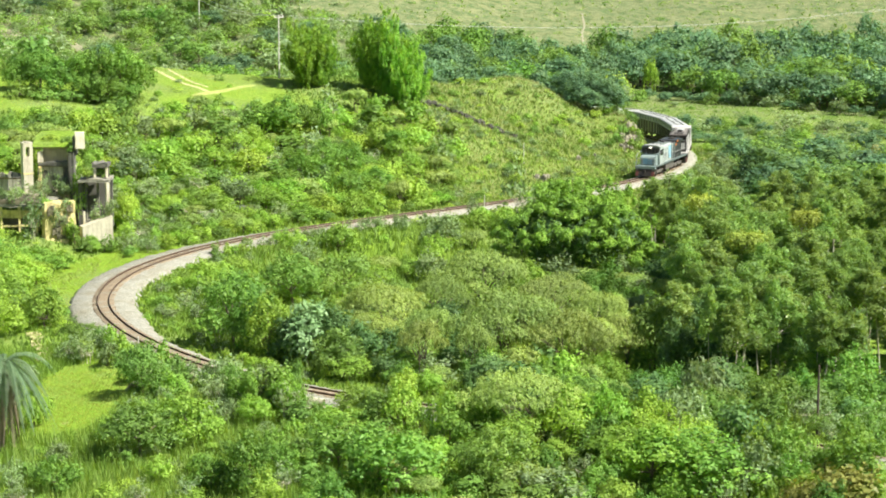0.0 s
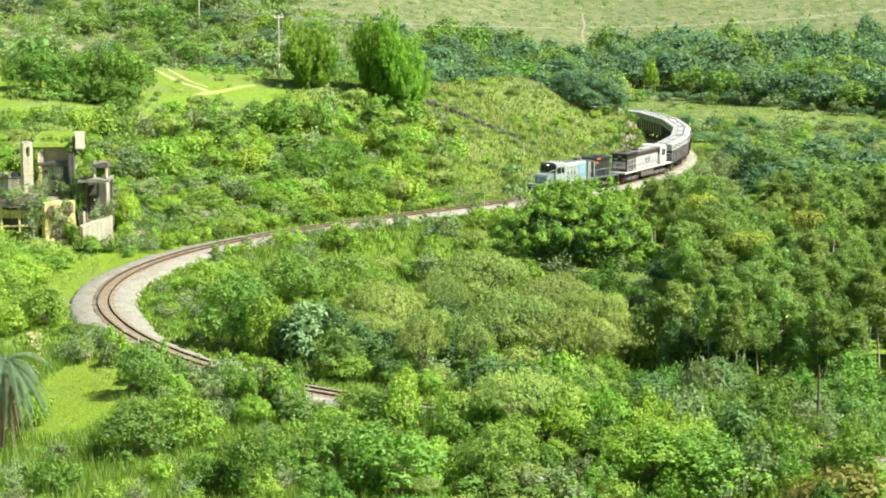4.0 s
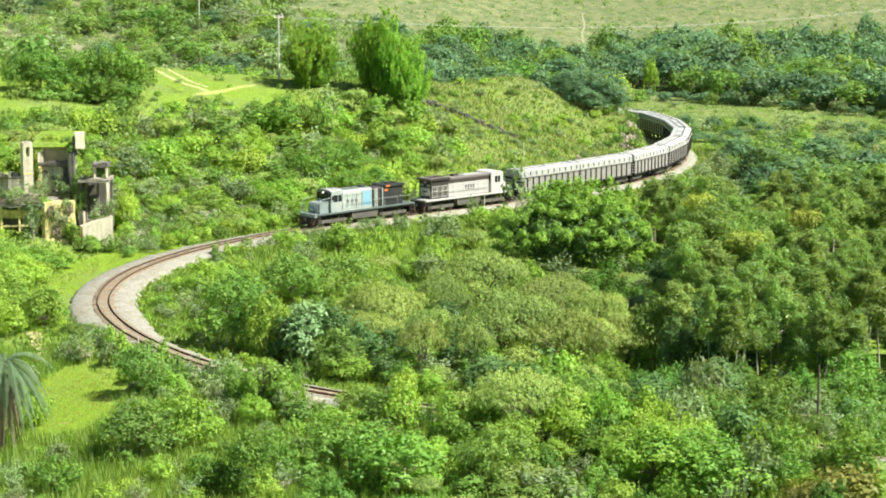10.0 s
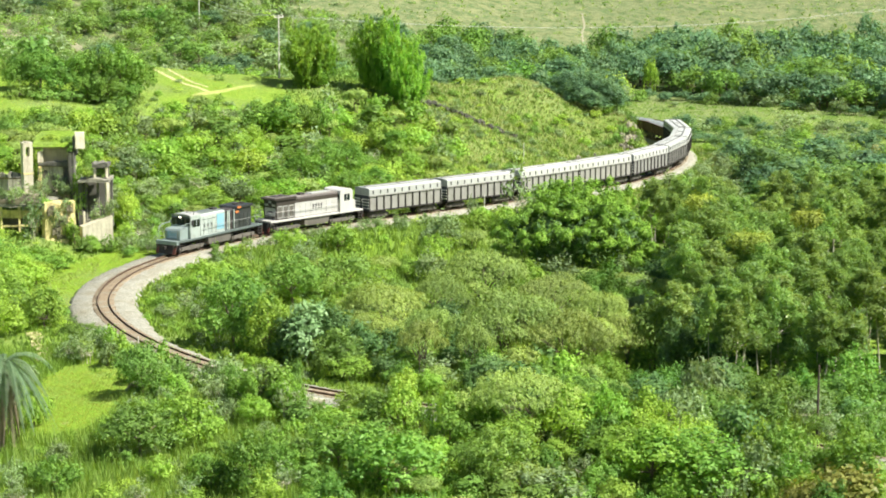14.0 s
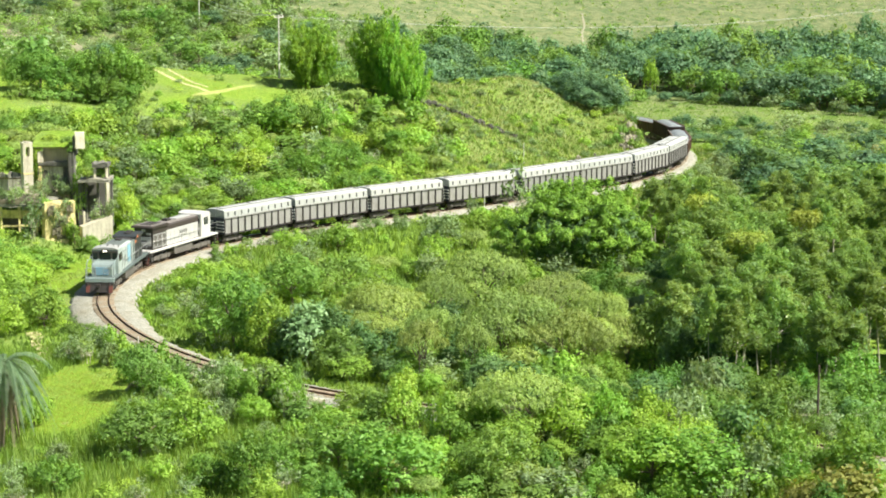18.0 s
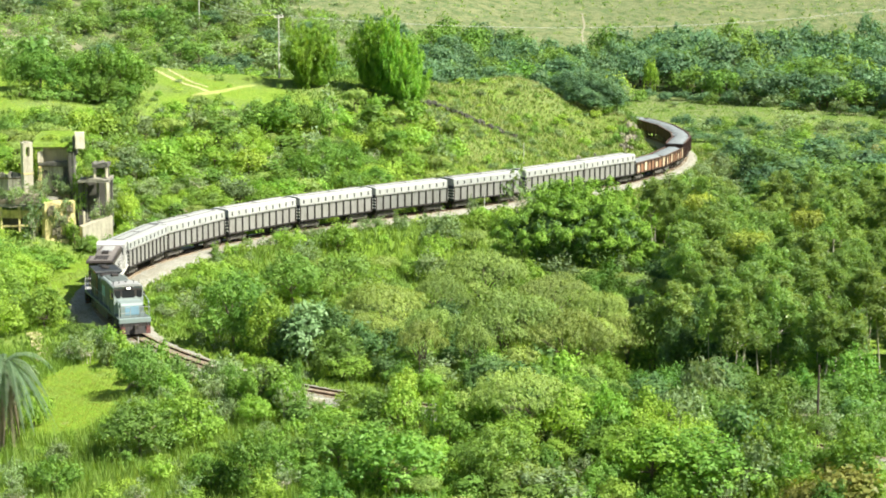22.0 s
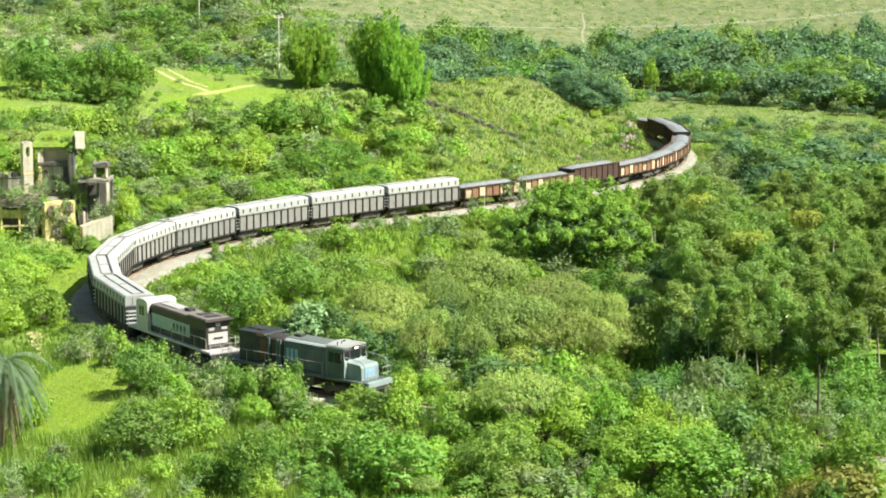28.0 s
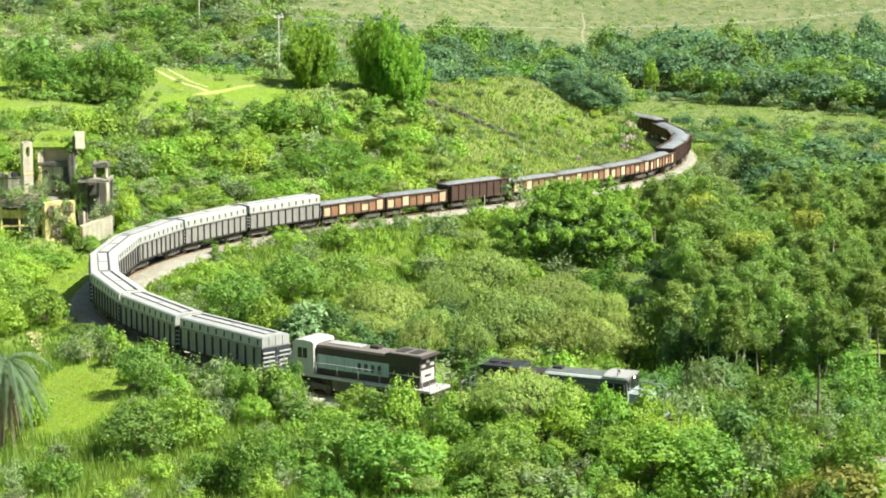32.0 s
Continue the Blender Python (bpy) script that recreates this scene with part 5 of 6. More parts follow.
part("roof", b, TAN_PANEL, hut, "weathered tan roof sheet")

footing = thing("retaining_wall", pose(-27.6, 226.6, float(height(-27.6, 226.6)[0])), "low broken pale concrete retaining wall in the weeds", "wall")
for i in range(6):
    x0 = i * 0.85
    y0 = x0 * 0.62
    b = bmesh.new()
    rough_block(b, x0, x0 + 0.8, y0, y0 + 0.4, -0.3, 0.75 + 0.12 * (i % 2), 60 + i, 0.07)
    part("wall_block", turned(b, 30), CONCRETE, footing)
# Solid block, coloured dark to stand for the shade in an opening.
b = bmesh.new()
rough_block(b, 5.4, 7.0, 3.2, 4.2, -0.3, 0.9, 71, 0.1)
part("culvert_mouth", b, STAIN_SHADE, footing, "dark solid block in place of a shaded culvert opening")


def pole(name, x, y, h, r, material, label, arm=0.0, turn=0.0):
    o = thing(name, pose(x, y, float(height(x, y)[0]) - 0.3, 0, 0, turn), label, "pole")
    b = bmesh.new()
    rod(b, (0, 0, 0), (0, 0, h + 0.3), r, r * 0.65, 10)
    part("shaft", b, material, o)
    if arm:
        b = bmesh.new()
        box(b, -arm, arm, -0.05, 0.05, h - 0.05, h + 0.08, 0.01)
        part("crossarm", b, material, o)
        for q in (-0.9, 0, 0.9):
            b = bmesh.new()
            rod(b, (q * arm, 0, h + 0.08), (q * arm, 0, h + 0.28), 0.05, 0.03, 8)
            part("insulator", b, LIMEWASH, o, "white insulator")
    return o


pole("power_pole", -21.6, 281.5, 8.3, 0.12, POLE_PAINT, "pale concrete power pole on the hilltop", 0.65, 25)
pole("power_pole", -45.5, 400.0, 6.2, 0.15, POLE_PAINT, "pale concrete power pole among scrub", 0.9, 25)
pole("timber_post", 25.0, 138.6, 4.7, 0.10, WOOD_POLE, "dark bare timber post among bushes")
pole("marker_post", -31.2, 211.5, 1.6, 0.06, WOOD_POLE, "short dark marker post beside the track")
pole("marker_post", 4.6, 234.2, 2.6, 0.06, POLE_PAINT, "slim pale post below the embankment")
pole("marker_post", 10.2, 268.0, 2.6, 0.07, POLE_PAINT, "slim weathered post on the grassy slope")
pole("marker_post", -24.0, 164.6, 1.2, 0.06, POLE_PAINT, "short pale marker post beside the track")


def wire(a, b, sag, r=0.016):
    bm = bmesh.new()
    pts = [Vector(a).lerp(Vector(b), u) - Vector((0, 0, 4 * sag * u * (1 - u))) for u in np.linspace(0, 1, 25)]
    tube(bm, pts, r, 4)
    o = thing("overhead_wire", pose(0, 0, 0), "thin sagging overhead power wire", "wire", "power wires")
    part("strand", bm, CABLE, o)


Z1, Z2 = float(height(-21.6, 281.5)[0]) + 8.3, float(height(-45.5, 400.0)[0]) + 6.2
for dx in (-0.8, 0.8):
    wire((-45.5 + dx, 400.0 + dx * 0.4, Z2), (-21.6 + dx, 281.5 + dx * 0.4, Z1), 1.0, 0.026)
    wire((-21.6 + dx, 281.5 + dx * 0.4, Z1), (75.0 + dx, 330.0, Z1 - 1.0), 2.6, 0.012)

# farm track over the hilltop
def dirt_track(points, width, label, material=None):
    ln, along = line_of(points, 14)
    w = np.gradient(ln, axis=0)
    w /= np.linalg.norm(w, axis=1)[:, None]
    v = []
    rng = np.random.RandomState(5)
    for p, q in zip(ln, w):
        wide = width * min(1.0, 0.3 + 2.8 * min(len(v), 4 * len(ln) - len(v)) / (2 * len(ln)))          # narrows towards its ends
        for a in (-1, -0.33, 0.33, 1):
            x, y = p[0] + q[1] * a * wide * rng.uniform(0.6, 1.25), p[1] - q[0] * a * wide * rng.uniform(0.6, 1.25)
            v.append((x, y, float(height(x, y)[0]) + (0.05 if abs(a) < 0.9 else -0.03)))
    f = [(i * 4 + j, i * 4 + j + 1, i * 4 + j + 5, i * 4 + j + 4) for i in range(len(ln) - 1) for j in range(3)]
    tagged(new("dirt_track", mesh_from("dirt_track", v, f, material or EARTH, True)), label, "dirt track", kind="structure")


dirt_track([(-38.6, 276.0), (-35.0, 271.5), (-31.6, 267.5), (-29.0, 265.2)], 0.5, "pale bare-earth wheel track over grass")
dirt_track([(-35.6, 275.8), (-32.2, 270.6), (-29.4, 267.6)], 0.34, "pale bare-earth wheel track over grass")
dirt_track([(-24.0, 273.6), (-26.4, 269.6), (-28.6, 265.6), (-31.0, 262.6)], 0.65, "faint worn track over grass", WORN)
dirt_track([(-7.0, 273.2), (-5.0, 271.8), (-2.8, 270.2), (-0.9, 268.4)], 0.75, "bare earth scar on the slope")
dirt_track([(30.4, 462.0), (31.2, 480.0), (33.0, 500.0), (33.6, 520.0)], 0.35, "pale eroded gully on the far pasture", GULLY)
dirt_track([(-85.0, 404.0), (-82.0, 402.0), (-78.5, 398.0)], 1.5, "bare earth bank on the scrubby hill", GULLY)
dirt_track([(-72.0, 396.0), (-68.5, 392.0), (-64.5, 387.0)], 1.5, "bare earth bank on the scrubby hill", GULLY)
dirt_track([(47.0, 367.5), (53.0, 362.0), (60.0, 352.0), (68.5, 341.0)], 0.35, "faint pale path along the edge of the wood", GULLY)

# steps at the edge of the field
stair = thing("field_steps", pose(-32.3, 166.8, float(height(-32.3, 166.8)[0]), 0, 0, 15.5), "worn pale stone steps set in the grass", "steps")
for i in range(7):
    b = bmesh.new()
    y = -4.6 + i * 1.5
    z = float(height(-32.3 - 0.267 * y, 166.8 + 0.964 * y)[0] - height(-32.3, 166.8)[0])
    rough_block(b, -0.62 + 0.13 * (i % 3), 0.6 + 0.12 * (i % 2), y - 0.3, y + 0.36, z - 0.1, z + 0.17, 90 + i, 0.07)
    part("tread", turned(b, 5 * math.sin(i * 2.3)), EARTH, stair)

# pale strip in place of the sunlit edge of rail and ballast
for s0, s1 in ((424.6, 428.6), (433.6, 435.2)):
    v, f = ribbon([(2.05, -0.7), (2.05, 0.02), (2.3, 0.02), (2.3, -0.7)], s0, s1, 0.5)
    tagged(new("track_kerb", mesh_from("track_kerb", v, f, LIMEWASH)), "pale strip standing for the sunlit rail and ballast edge", "kerb", kind="structure")


# rocks in the cutting, dry-stone wall, loose boulders
def rock_mesh(seed, material):
    bm = bmesh.new()
    bmesh.ops.create_icosphere(bm, subdivisions=2, radius=1)
    for v in bm.verts:
        k = 1 + 0.45 * noise.noise(v.co * 1.3 + Vector((seed * 3.1, 0, 0))) + 0.15 * noise.noise(v.co * 3.7 + Vector((seed, 5, 0)))
        v.co *= k
    me = bpy.data.meshes.new("rock")
    bm.to_mesh(me)
    bm.free()
    me.materials.append(material)
    return me


ROCKS = [rock_mesh(i, ROCK) for i in range(5)]
DARK_ROCKS = [rock_mesh(i + 7, DARK_ROCK) for i in range(4)]
rng = np.random.RandomState(8)
ledge = thing("rock_outcrop", pose(25.0, 298.5, 0), "weathered brown rock face in the railway cutting", "rock")
for i in range(30):
    u = rng.uniform()
    x, y = 24.4 + 2.6 * rng.uniform() + 0.5 * u, 291.5 + 8.5 * u
    o = part_mesh("rock", ROCKS[i % 5], ledge)
    o.location = (x - 25.0, y - 298.5, float(height(x, y)[0]) + rng.uniform(-0.35, 0.15))
    o.scale, o.rotation_euler = (rng.uniform(0.2, 0.5), rng.uniform(0.25, 0.6), rng.uniform(0.3, 0.9)), (rng.uniform(-.4, .4), rng.uniform(-.4, .4), rng.uniform(0, 6))
bank = thing("dry_stone_wall", pose(4.0, 278.0, 0), "low tumbled dark stone wall across the slope", "stone wall")
for i in range(70):
    u = i / 69
    x, y = -2.8 + 12.4 * u + rng.uniform(-.3, .3), 279.2 - 1.0 * u * u + 1.1 * math.sin(u * 5.0) * (1 - u) + rng.uniform(-.5, .5)
    o = part_mesh("stone", DARK_ROCKS[i % 4], bank)
    o.location = (x - 4.0, y - 278.0, float(height(x, y)[0]) + 0.12)
    o.scale, o.rotation_euler = rng.uniform(0.18, 0.42, 3), rng.uniform(0, 6, 3)
for x, y, k in ((12.4, 262.0, 0.8), (11.6, 262.8, 0.6), (13.0, 263.4, 0.5), (-22.6, 152.0, 0.7), (-20.0, 136.0, 0.4), (17.5, 275.0, 0.6), (20.0, 280.5, 0.5), (-19.0, 134.0, 0.35)):
    o = tagged(new("boulder", ROCKS[int(k * 10) % 5]), "pale weathered boulder in the grass", "boulder", "boulders")
    o.location, o.scale, o.rotation_euler = (x, y, float(height(x, y)[0]) + 0.2 * k), (k, k * 0.8, k * 0.4), rng.uniform(0, 6, 3)


# ---- bamboo and palm ----
def lobes_pompom(seed, r, h):
    """Rounded hanging tufts over a broad dome, with gaps between them, higher off the ground on one side."""
    rng = np.random.RandomState(seed)
    out = []
    for i in range(128):
        a, u = i * 2.399, math.sqrt((i + 0.5) / 128)
        droop = 0.66 if math.cos(a - 0.3) > -0.1 else 0.40
        z = h * (0.84 - droop * u ** 3.2) + rng.uniform(-0.10, 0.06) * h
        k = r * rng.uniform(0.042, 0.080)
        q = u * r * rng.uniform(0.88, 1.02)
        out.append((math.cos(a) * q, math.sin(a) * q * 0.85, z, k, k, k * rng.uniform(1.1, 1.6)))
    for i in range(60):
        a, u = rng.uniform(0, 6.28), rng.uniform(0, 0.9)
        k = r * rng.uniform(0.018, 0.032)
        out.append((math.cos(a) * u * r, math.sin(a) * u * r * 0.85, h * (0.95 - 0.45 * u ** 3) * rng.uniform(0.93, 1.08), k, k, k * 5))
    return out


species("tufted", "bamboo_clump", "huge spreading green bamboo clump with hanging tufts", "bamboo", "bamboo", lobes_pompom, 8.2, 9.0, 44000, 0.13, 1, trunk=0.12, fork=0.3, stems=3, under=0.0, depth=0.35, aspect=2.6, up=0.5, clump=10)
clump = plant("tufted", 13.6, 211.0, 9.5, 9.1, 20)
# Inner leaves take the dark leaf colour to stand for shade in the gaps.
part_mesh("inner_foliage", crown_mesh("inner_foliage", [(0, 0, 4.3, 6.2, 5.0, 3.0), (-2.5, -0.5, 4.6, 4.5, 4.2, 2.4)], 9000, 0.26, LEAF["dark"], 77, under=0.6, depth=0.9), clump, "inner foliage, its shade put into a dark leaf colour")


def lobes_plumes(seed, r, h):
    """Feathery upright plumes in a vase-shaped clump."""
    rng = np.random.RandomState(seed)
    out = []
    for i in range(40):
        a, u = i * 2.399, math.sqrt((i + 0.5) / 40)
        top = h * (1.0 - 0.30 * u ** 2) * rng.uniform(0.55, 1.18)
        for t in (0.30, 0.55, 0.78, 0.97):
            q, k = r * u * (0.18 + 0.85 * t ** 1.3), r * (0.125 - 0.095 * t) * rng.uniform(0.8, 1.2)
            out.append((math.cos(a) * q, math.sin(a) * q, top * t, k, k, h * 0.11 * rng.uniform(0.8, 1.4)))
    return out


species("plumes", "bamboo_clump", "upright feathery bright green bamboo clump on the hilltop", "bamboo", "cane", lobes_plumes, 3.8, 8.5, 16000, 0.14, 3, trunk=0.06, fork=0.4, stems=4, under=0.3, depth=0.4, aspect=4.0, up=0.2, jitter=0.7, upright=0.6)
stand_rows = ((-17.6, 276.5, 3.9, 8.4), (-16.0, 277.5, 2.6, 7.0), (-7.4, 277.5, 3.3, 10.2), (-4.2, 273.2, 2.9, 8.6), (-9.6, 279.0, 2.6, 7.6), (-6.2, 275.5, 2.6, 9.4))
for x, y, r, h in stand_rows:
    ob = plant("plumes", x, y, r, h, fine=True)
    SWAYING.append((ob, at_rest(ob), 0.7, 4.4 + 0.11 * abs(x), x))


def palm(x, y, h):
    o = thing("palm_tree", pose(x, y, float(height(x, y)[0])), "palm with drooping grey-green fronds and a skirt of dead ones", "palm")
    rng = np.random.RandomState(3)
    b = bmesh.new()
    for i in range(8):
        rod(b, (0.05 * i, 0, h * i / 8 - (0.3 if i == 0 else 0)), (0.05 * (i + 1), 0, h * (i + 1) / 8), 0.20 - 0.006 * i, 0.19 - 0.006 * i, 9)
    part("trunk", b, BARK, o, "ringed brown trunk")
    for i in range(60):
        dead = i >= 44
        a, rise = i * 2.399, (rng.uniform(-0.9, -0.4) if dead else 1.05 - i * 0.034 + rng.uniform(-.12, .12))
        L = rng.uniform(2.7, 3.7) * (0.9 if dead else 1)
        t = np.linspace(0.04, 1, 40)
        r, z = L * t * (0.35 if dead else 1.0), L * (rise * t - 1.25 * t * t) * (1.0 if not dead else 0.9)
        P = np.c_[0.4 + np.cos(a) * r, np.sin(a) * r, h + z]
        V, F = [], []
        across = np.array([-np.sin(a), np.cos(a), 0])
        for j in range(1, 40):
            k = rng.uniform(0.26, 0.5) * math.sin(min(3.0, 0.35 + 2.7 * t[j]))
            for sgn in (-1, 1):
                p0, p1 = P[j - 1], P[j]
                tip = (p0 + p1) / 2 + across * sgn * k + np.array([0, 0, -0.45 * k]) + (p1 - p0) * 1.2
                n = len(V)
                V += [p0, p1, tip]
                F.append((n, n + 1, n + 2))
        part_mesh("dead_frond" if dead else "frond", mesh_from("frond", V, F, LEAF["straw" if dead else "palm"]), o, "hanging dead frond" if dead else "")


palm(-29.2, 137.0, 5.9)


# growth on top of the ruin's slabs and walls
for key, x, y, z, r, h in (("lush", -43.4, 214.6, 4.3, 0.9, 1.0), ("shrub", -40.5, 212.6, 4.3, 0.8, 0.9), ("twiggy", -41.2, 213.6, 4.3, 1.2, 2.2), ("lush", -36.2, 215.0, 6.4, 0.7, 1.0), ("shrub", -38.0, 217.3, 8.8, 0.6, 0.8),
                           ("twiggy", -41.0, 216.9, 4.2, 1.0, 2.6), ("twiggy", -39.4, 216.8, 4.2, 1.1, 2.2), ("grey", -38.7, 216.6, 4.2, 0.8, 1.5), ("lush", -37.2, 216.2, 4.0, 0.7, 3.0), ("shrub", -36.9, 214.6, 3.0, 0.7, 2.4), ("twiggy", -34.9, 213.2, 2.3, 0.9, 2.0), ("grey", -33.6, 213.4, 2.4, 0.8, 2.2), ("shrub", -34.9, 215.6, 6.4, 0.6, 0.9), ("twiggy", -43.0, 211.9, 4.3, 1.2, 1.8), ("grey", -44.6, 213.0, 4.3, 0.9, 1.3), ("twiggy", -38.6, 211.1, 1.5, 1.0, 3.0), ("lush", -37.3, 211.2, 0.6, 0.8, 1.8),
                           ("yellow", -40.6, 219.0, 9.5, 0.9, 0.8), ("shrub", -38.6, 218.4, 9.6, 0.8, 0.7), ("lush", -39.8, 211.65, 4.1, 0.6, 0.6), ("grey", -37.7, 211.65, 3.9, 0.6, 0.8), ("grey", -35.2, 213.6, 1.8, 0.6, 1.2)):
    plant(key, x, y, r, h, label="small wild bush rooted on the ruin").location.z = z


# ---- trees and shrubs that stand out ----
def stand(key, rows, group="", label=""):
    for x, y, r, h in rows:
        plant(key, x, y, r, h, group=group, label=label)


stand("dome", [(-4.8, 169.6, 4.4, 6.2), (-1.1, 163.6, 2.8, 5.0), (5.2, 164.0, 4.4, 6.9), (9.2, 162.6, 3.7, 6.3), (3.9, 189.2, 4.8, 6.1), (9.6, 185.2, 3.7, 5.1), (11.6, 166.9, 2.7, 5.0),
                (5.2, 135.0, 3.5, 5.0), (2.3, 156.5, 1.6, 4.6), (-1.6, 155.6, 1.9, 4.6), (-5.6, 160.4, 2.2, 4.6), (14.9, 168.9, 2.5, 4.6), (13.4, 179.1, 2.6, 4.6), (-0.2, 182.7, 2.9, 5.0)])
stand("emerald", [(-16.6, 166.0, 2.7, 6.2), (-14.6, 164.4, 2.0, 5.0)])
stand("round", [(-13.6, 190.4, 3.0, 5.0), (-21.5, 149.6, 2.2, 3.9), (-9.2, 195.9, 2.9, 4.8), (3.3, 126.2, 2.0, 3.8), (-19.6, 134.3, 2.3, 3.5),
                (10.3, 131.5, 1.8, 3.0), (-7.7, 155.7, 1.8, 3.7)])
stand("vivid", [(-13.6, 162.6, 2.2, 5.0)])
stand("dark", [(-11.7, 161.2, 2.0, 3.6), (-8.2, 160.6, 2.2, 4.4), (-6.4, 157.6, 1.9, 3.8), (-4.0, 158.6, 1.8, 3.6), (-9.6, 164.0, 2.2, 4.6), (1.4, 159.6, 1.7, 3.6)], label="dense dark green tree inside the curve")
for row in ((-43.6, 256.0, 2.7, 5.2), (-41.2, 255.6, 2.9, 6.2), (-38.8, 256.2, 2.9, 6.6), (-36.6, 257.2, 2.3, 5.0), (-45.8, 254.8, 2.5, 4.6), (-40.0, 254.2, 2.1, 3.6), (-37.6, 255.0, 1.7, 2.8), (-42.4, 254.2, 2.0, 3.4), (-48.6, 257.0, 2.4, 5.0), (-51.0, 256.4, 2.2, 4.2)):
    plant("emerald" if row[0] > -43 or row[3] > 4 else "thicket", *row, group="trees beside the lawn", label="dense green tree at the edge of the lawn", fine=True)
# Dark-leaved trees fill the gaps below the domes in place of shade.
stand("dark", [(-2.6, 160.2, 1.7, 3.4), (-6.6, 166.0, 1.8, 3.6), (7.4, 159.8, 1.6, 3.2), (1.8, 168.6, 2.0, 4.2), (0.6, 175.5, 2.0, 4.0), (7.6, 174.0, 2.0, 4.2), (-3.0, 175.0, 1.9, 3.6)], label="dark-leaved tree standing for the shaded gap between dome-crowned trees")
stand("dark", [(18.8, 131.9, 1.6, 3.7)])
stand("bright", [(-5.8, 142.6, 1.4, 2.4), (4.3, 131.4, 1.6, 3.0),
                 (11.2, 129.4, 2.0, 2.9)])
stand("emerald", [(15.6, 125.3, 3.0, 4.0)])
stand("bright", [(13.0, 128.6, 1.8, 3.4)])
stand("yellow", [ (-16.9, 136.4, 2.0, 3.2), (15.4, 130.0, 1.6, 3.3), (-2.6, 150.1, 1.2, 1.6), (-28.1, 142.4, 1.5, 2.4)])
stand("bushy", [(-6.6, 131.8, 2.6, 3.0), (0.2, 134.4, 1.8, 3.4), (-11.8, 125.7, 1.8, 3.8), (-2.9, 126.7, 3.0, 3.6), (30.7, 157.0, 2.6, 4.2), (27.7, 160.4, 1.9, 3.3), (25.1, 126.3, 2.3, 3.6), (21.5, 128.0, 1.8, 3.0), (27.0, 131.0, 1.8, 3.0)])
stand("bushy", [(22.5, 143.5, 2.4, 3.2), (28.5, 146.5, 2.6, 3.2)])
stand("dark", [(19.5, 150.0, 2.2, 3.6)])
stand("emerald", [(-16.6, 171.6, 2.5, 5.2), (-17.6, 176.6, 2.2, 4.6)])
stand("twiggy", [(-17.9, 168.6, 1.2, 3.4), (-20.6, 176.8, 1.1, 2.2), (-22.4, 182.0, 1.2, 1.9), (-21.6, 187.5, 1.2, 2.0)], label="half-bare pale twiggy bush on the bank")
stand("silver", [(-10.3, 159.7, 1.8, 4.6)])
stand("grey", [(16.2, 138.9, 1.6, 3.2)])
stand("grey", [(-12.6, 146.8, 2.0, 2.6), (6.6, 122.2, 2.3, 2.4), (18.7, 125.3, 2.0, 3.1), (-15.8, 152.0, 1.5, 2.4), (18.6, 146.9, 1.8, 4.1)])
stand("vivid", [(12.5, 125.3, 2.5, 3.7)])
stand("bushy", [(-14.1, 127.2, 1.7, 2.0), (-23.7, 126.7, 1.9, 2.2), (-18.6, 140.4, 1.6, 2.4), (-16.8, 138.6, 1.3, 2.0)])
stand("rust", [(58.5, 288.0, 1.6, 3.4), (23.9, 121.7, 2.4, 2.3), (21.1, 121.2, 1.8, 1.8)])
for row in ((17.6, 302.5, 2.6, 3.9), (20.2, 303.5, 2.9, 4.9), (22.8, 303.0, 2.7, 4.5), (24.8, 304.5, 2.0, 3.6), (19.0, 301.4, 1.9, 2.8), (21.6, 301.2, 2.0, 2.8)):
    plant("far", *row, group="trees on the spur", label="low spreading dark green tree on the grassy spur", fine=True)

for row in ((-14.0, 247.5, 2.4, 4.6), (-11.0, 250.0, 2.2, 4.2), (-16.5, 244.0, 2.1, 3.8), (-10.6, 241.5, 2.2, 3.6), (-7.4, 246.0, 1.9, 3.2), (-19.4, 256.7, 2.6, 4.8), (-16.8, 258.6, 2.2, 4.0), (-15.0, 260.4, 2.2, 4.0), (-21.6, 255.8, 1.9, 3.0), (-6.5, 258.9, 2.2, 3.4)):
    plant("emerald", *row, group="hillside bushes", fine=True)
stand("round", [(17.2, 168.5, 2.0, 6.0)])
# Belt of dark-leaved trees added in place of the gum crowns' shadow.
stand("dark", [(18.4, 165.0, 1.7, 5.0), (20.6, 168.0, 1.9, 5.6), (22.8, 164.5, 1.6, 4.8), (24.9, 167.0, 1.9, 5.4), (19.4, 172.5, 1.8, 5.6), (23.4, 173.0, 2.0, 6.0), (26.8, 163.5, 1.7, 4.8), (29.4, 167.0, 1.9, 5.4)])
stand("gum", [(20.6, 161.0, 0.9, 8.2), (23.2, 160.4, 0.9, 8.8), (25.6, 162.2, 1.0, 8.6), (28.8, 161.4, 0.9, 8.0), (21.8, 163.4, 0.8, 8.6)], group="gum plantation")
stand("shrub", [(-35.4, 209.6, 1.2, 1.6), (-33.6, 210.4, 1.1, 1.5)])
stand("lush", [(5.5, 157.5, 1.8, 2.8), (7.5, 158.0, 1.7, 2.4), (3.8, 158.6, 1.6, 2.4), (9.3, 158.8, 1.8, 3.0)])
for x, y, r, h in ((26.4, 184.0, 1.6, 9.0), (24.8, 203.0, 1.4, 9.6), (33.6, 196.0, 1.3, 9.4)):
    ob = plant("topknot", x, y, r, h)
    SWAYING.append((ob, at_rest(ob), 0.8, 7.6 + 0.05 * x, x))
stand("yellow", [(27.5, 362.0, 2.0, 4.6), (36.2, 372.0, 1.3, 6.5), (30.5, 364.0, 1.7, 4.2)])
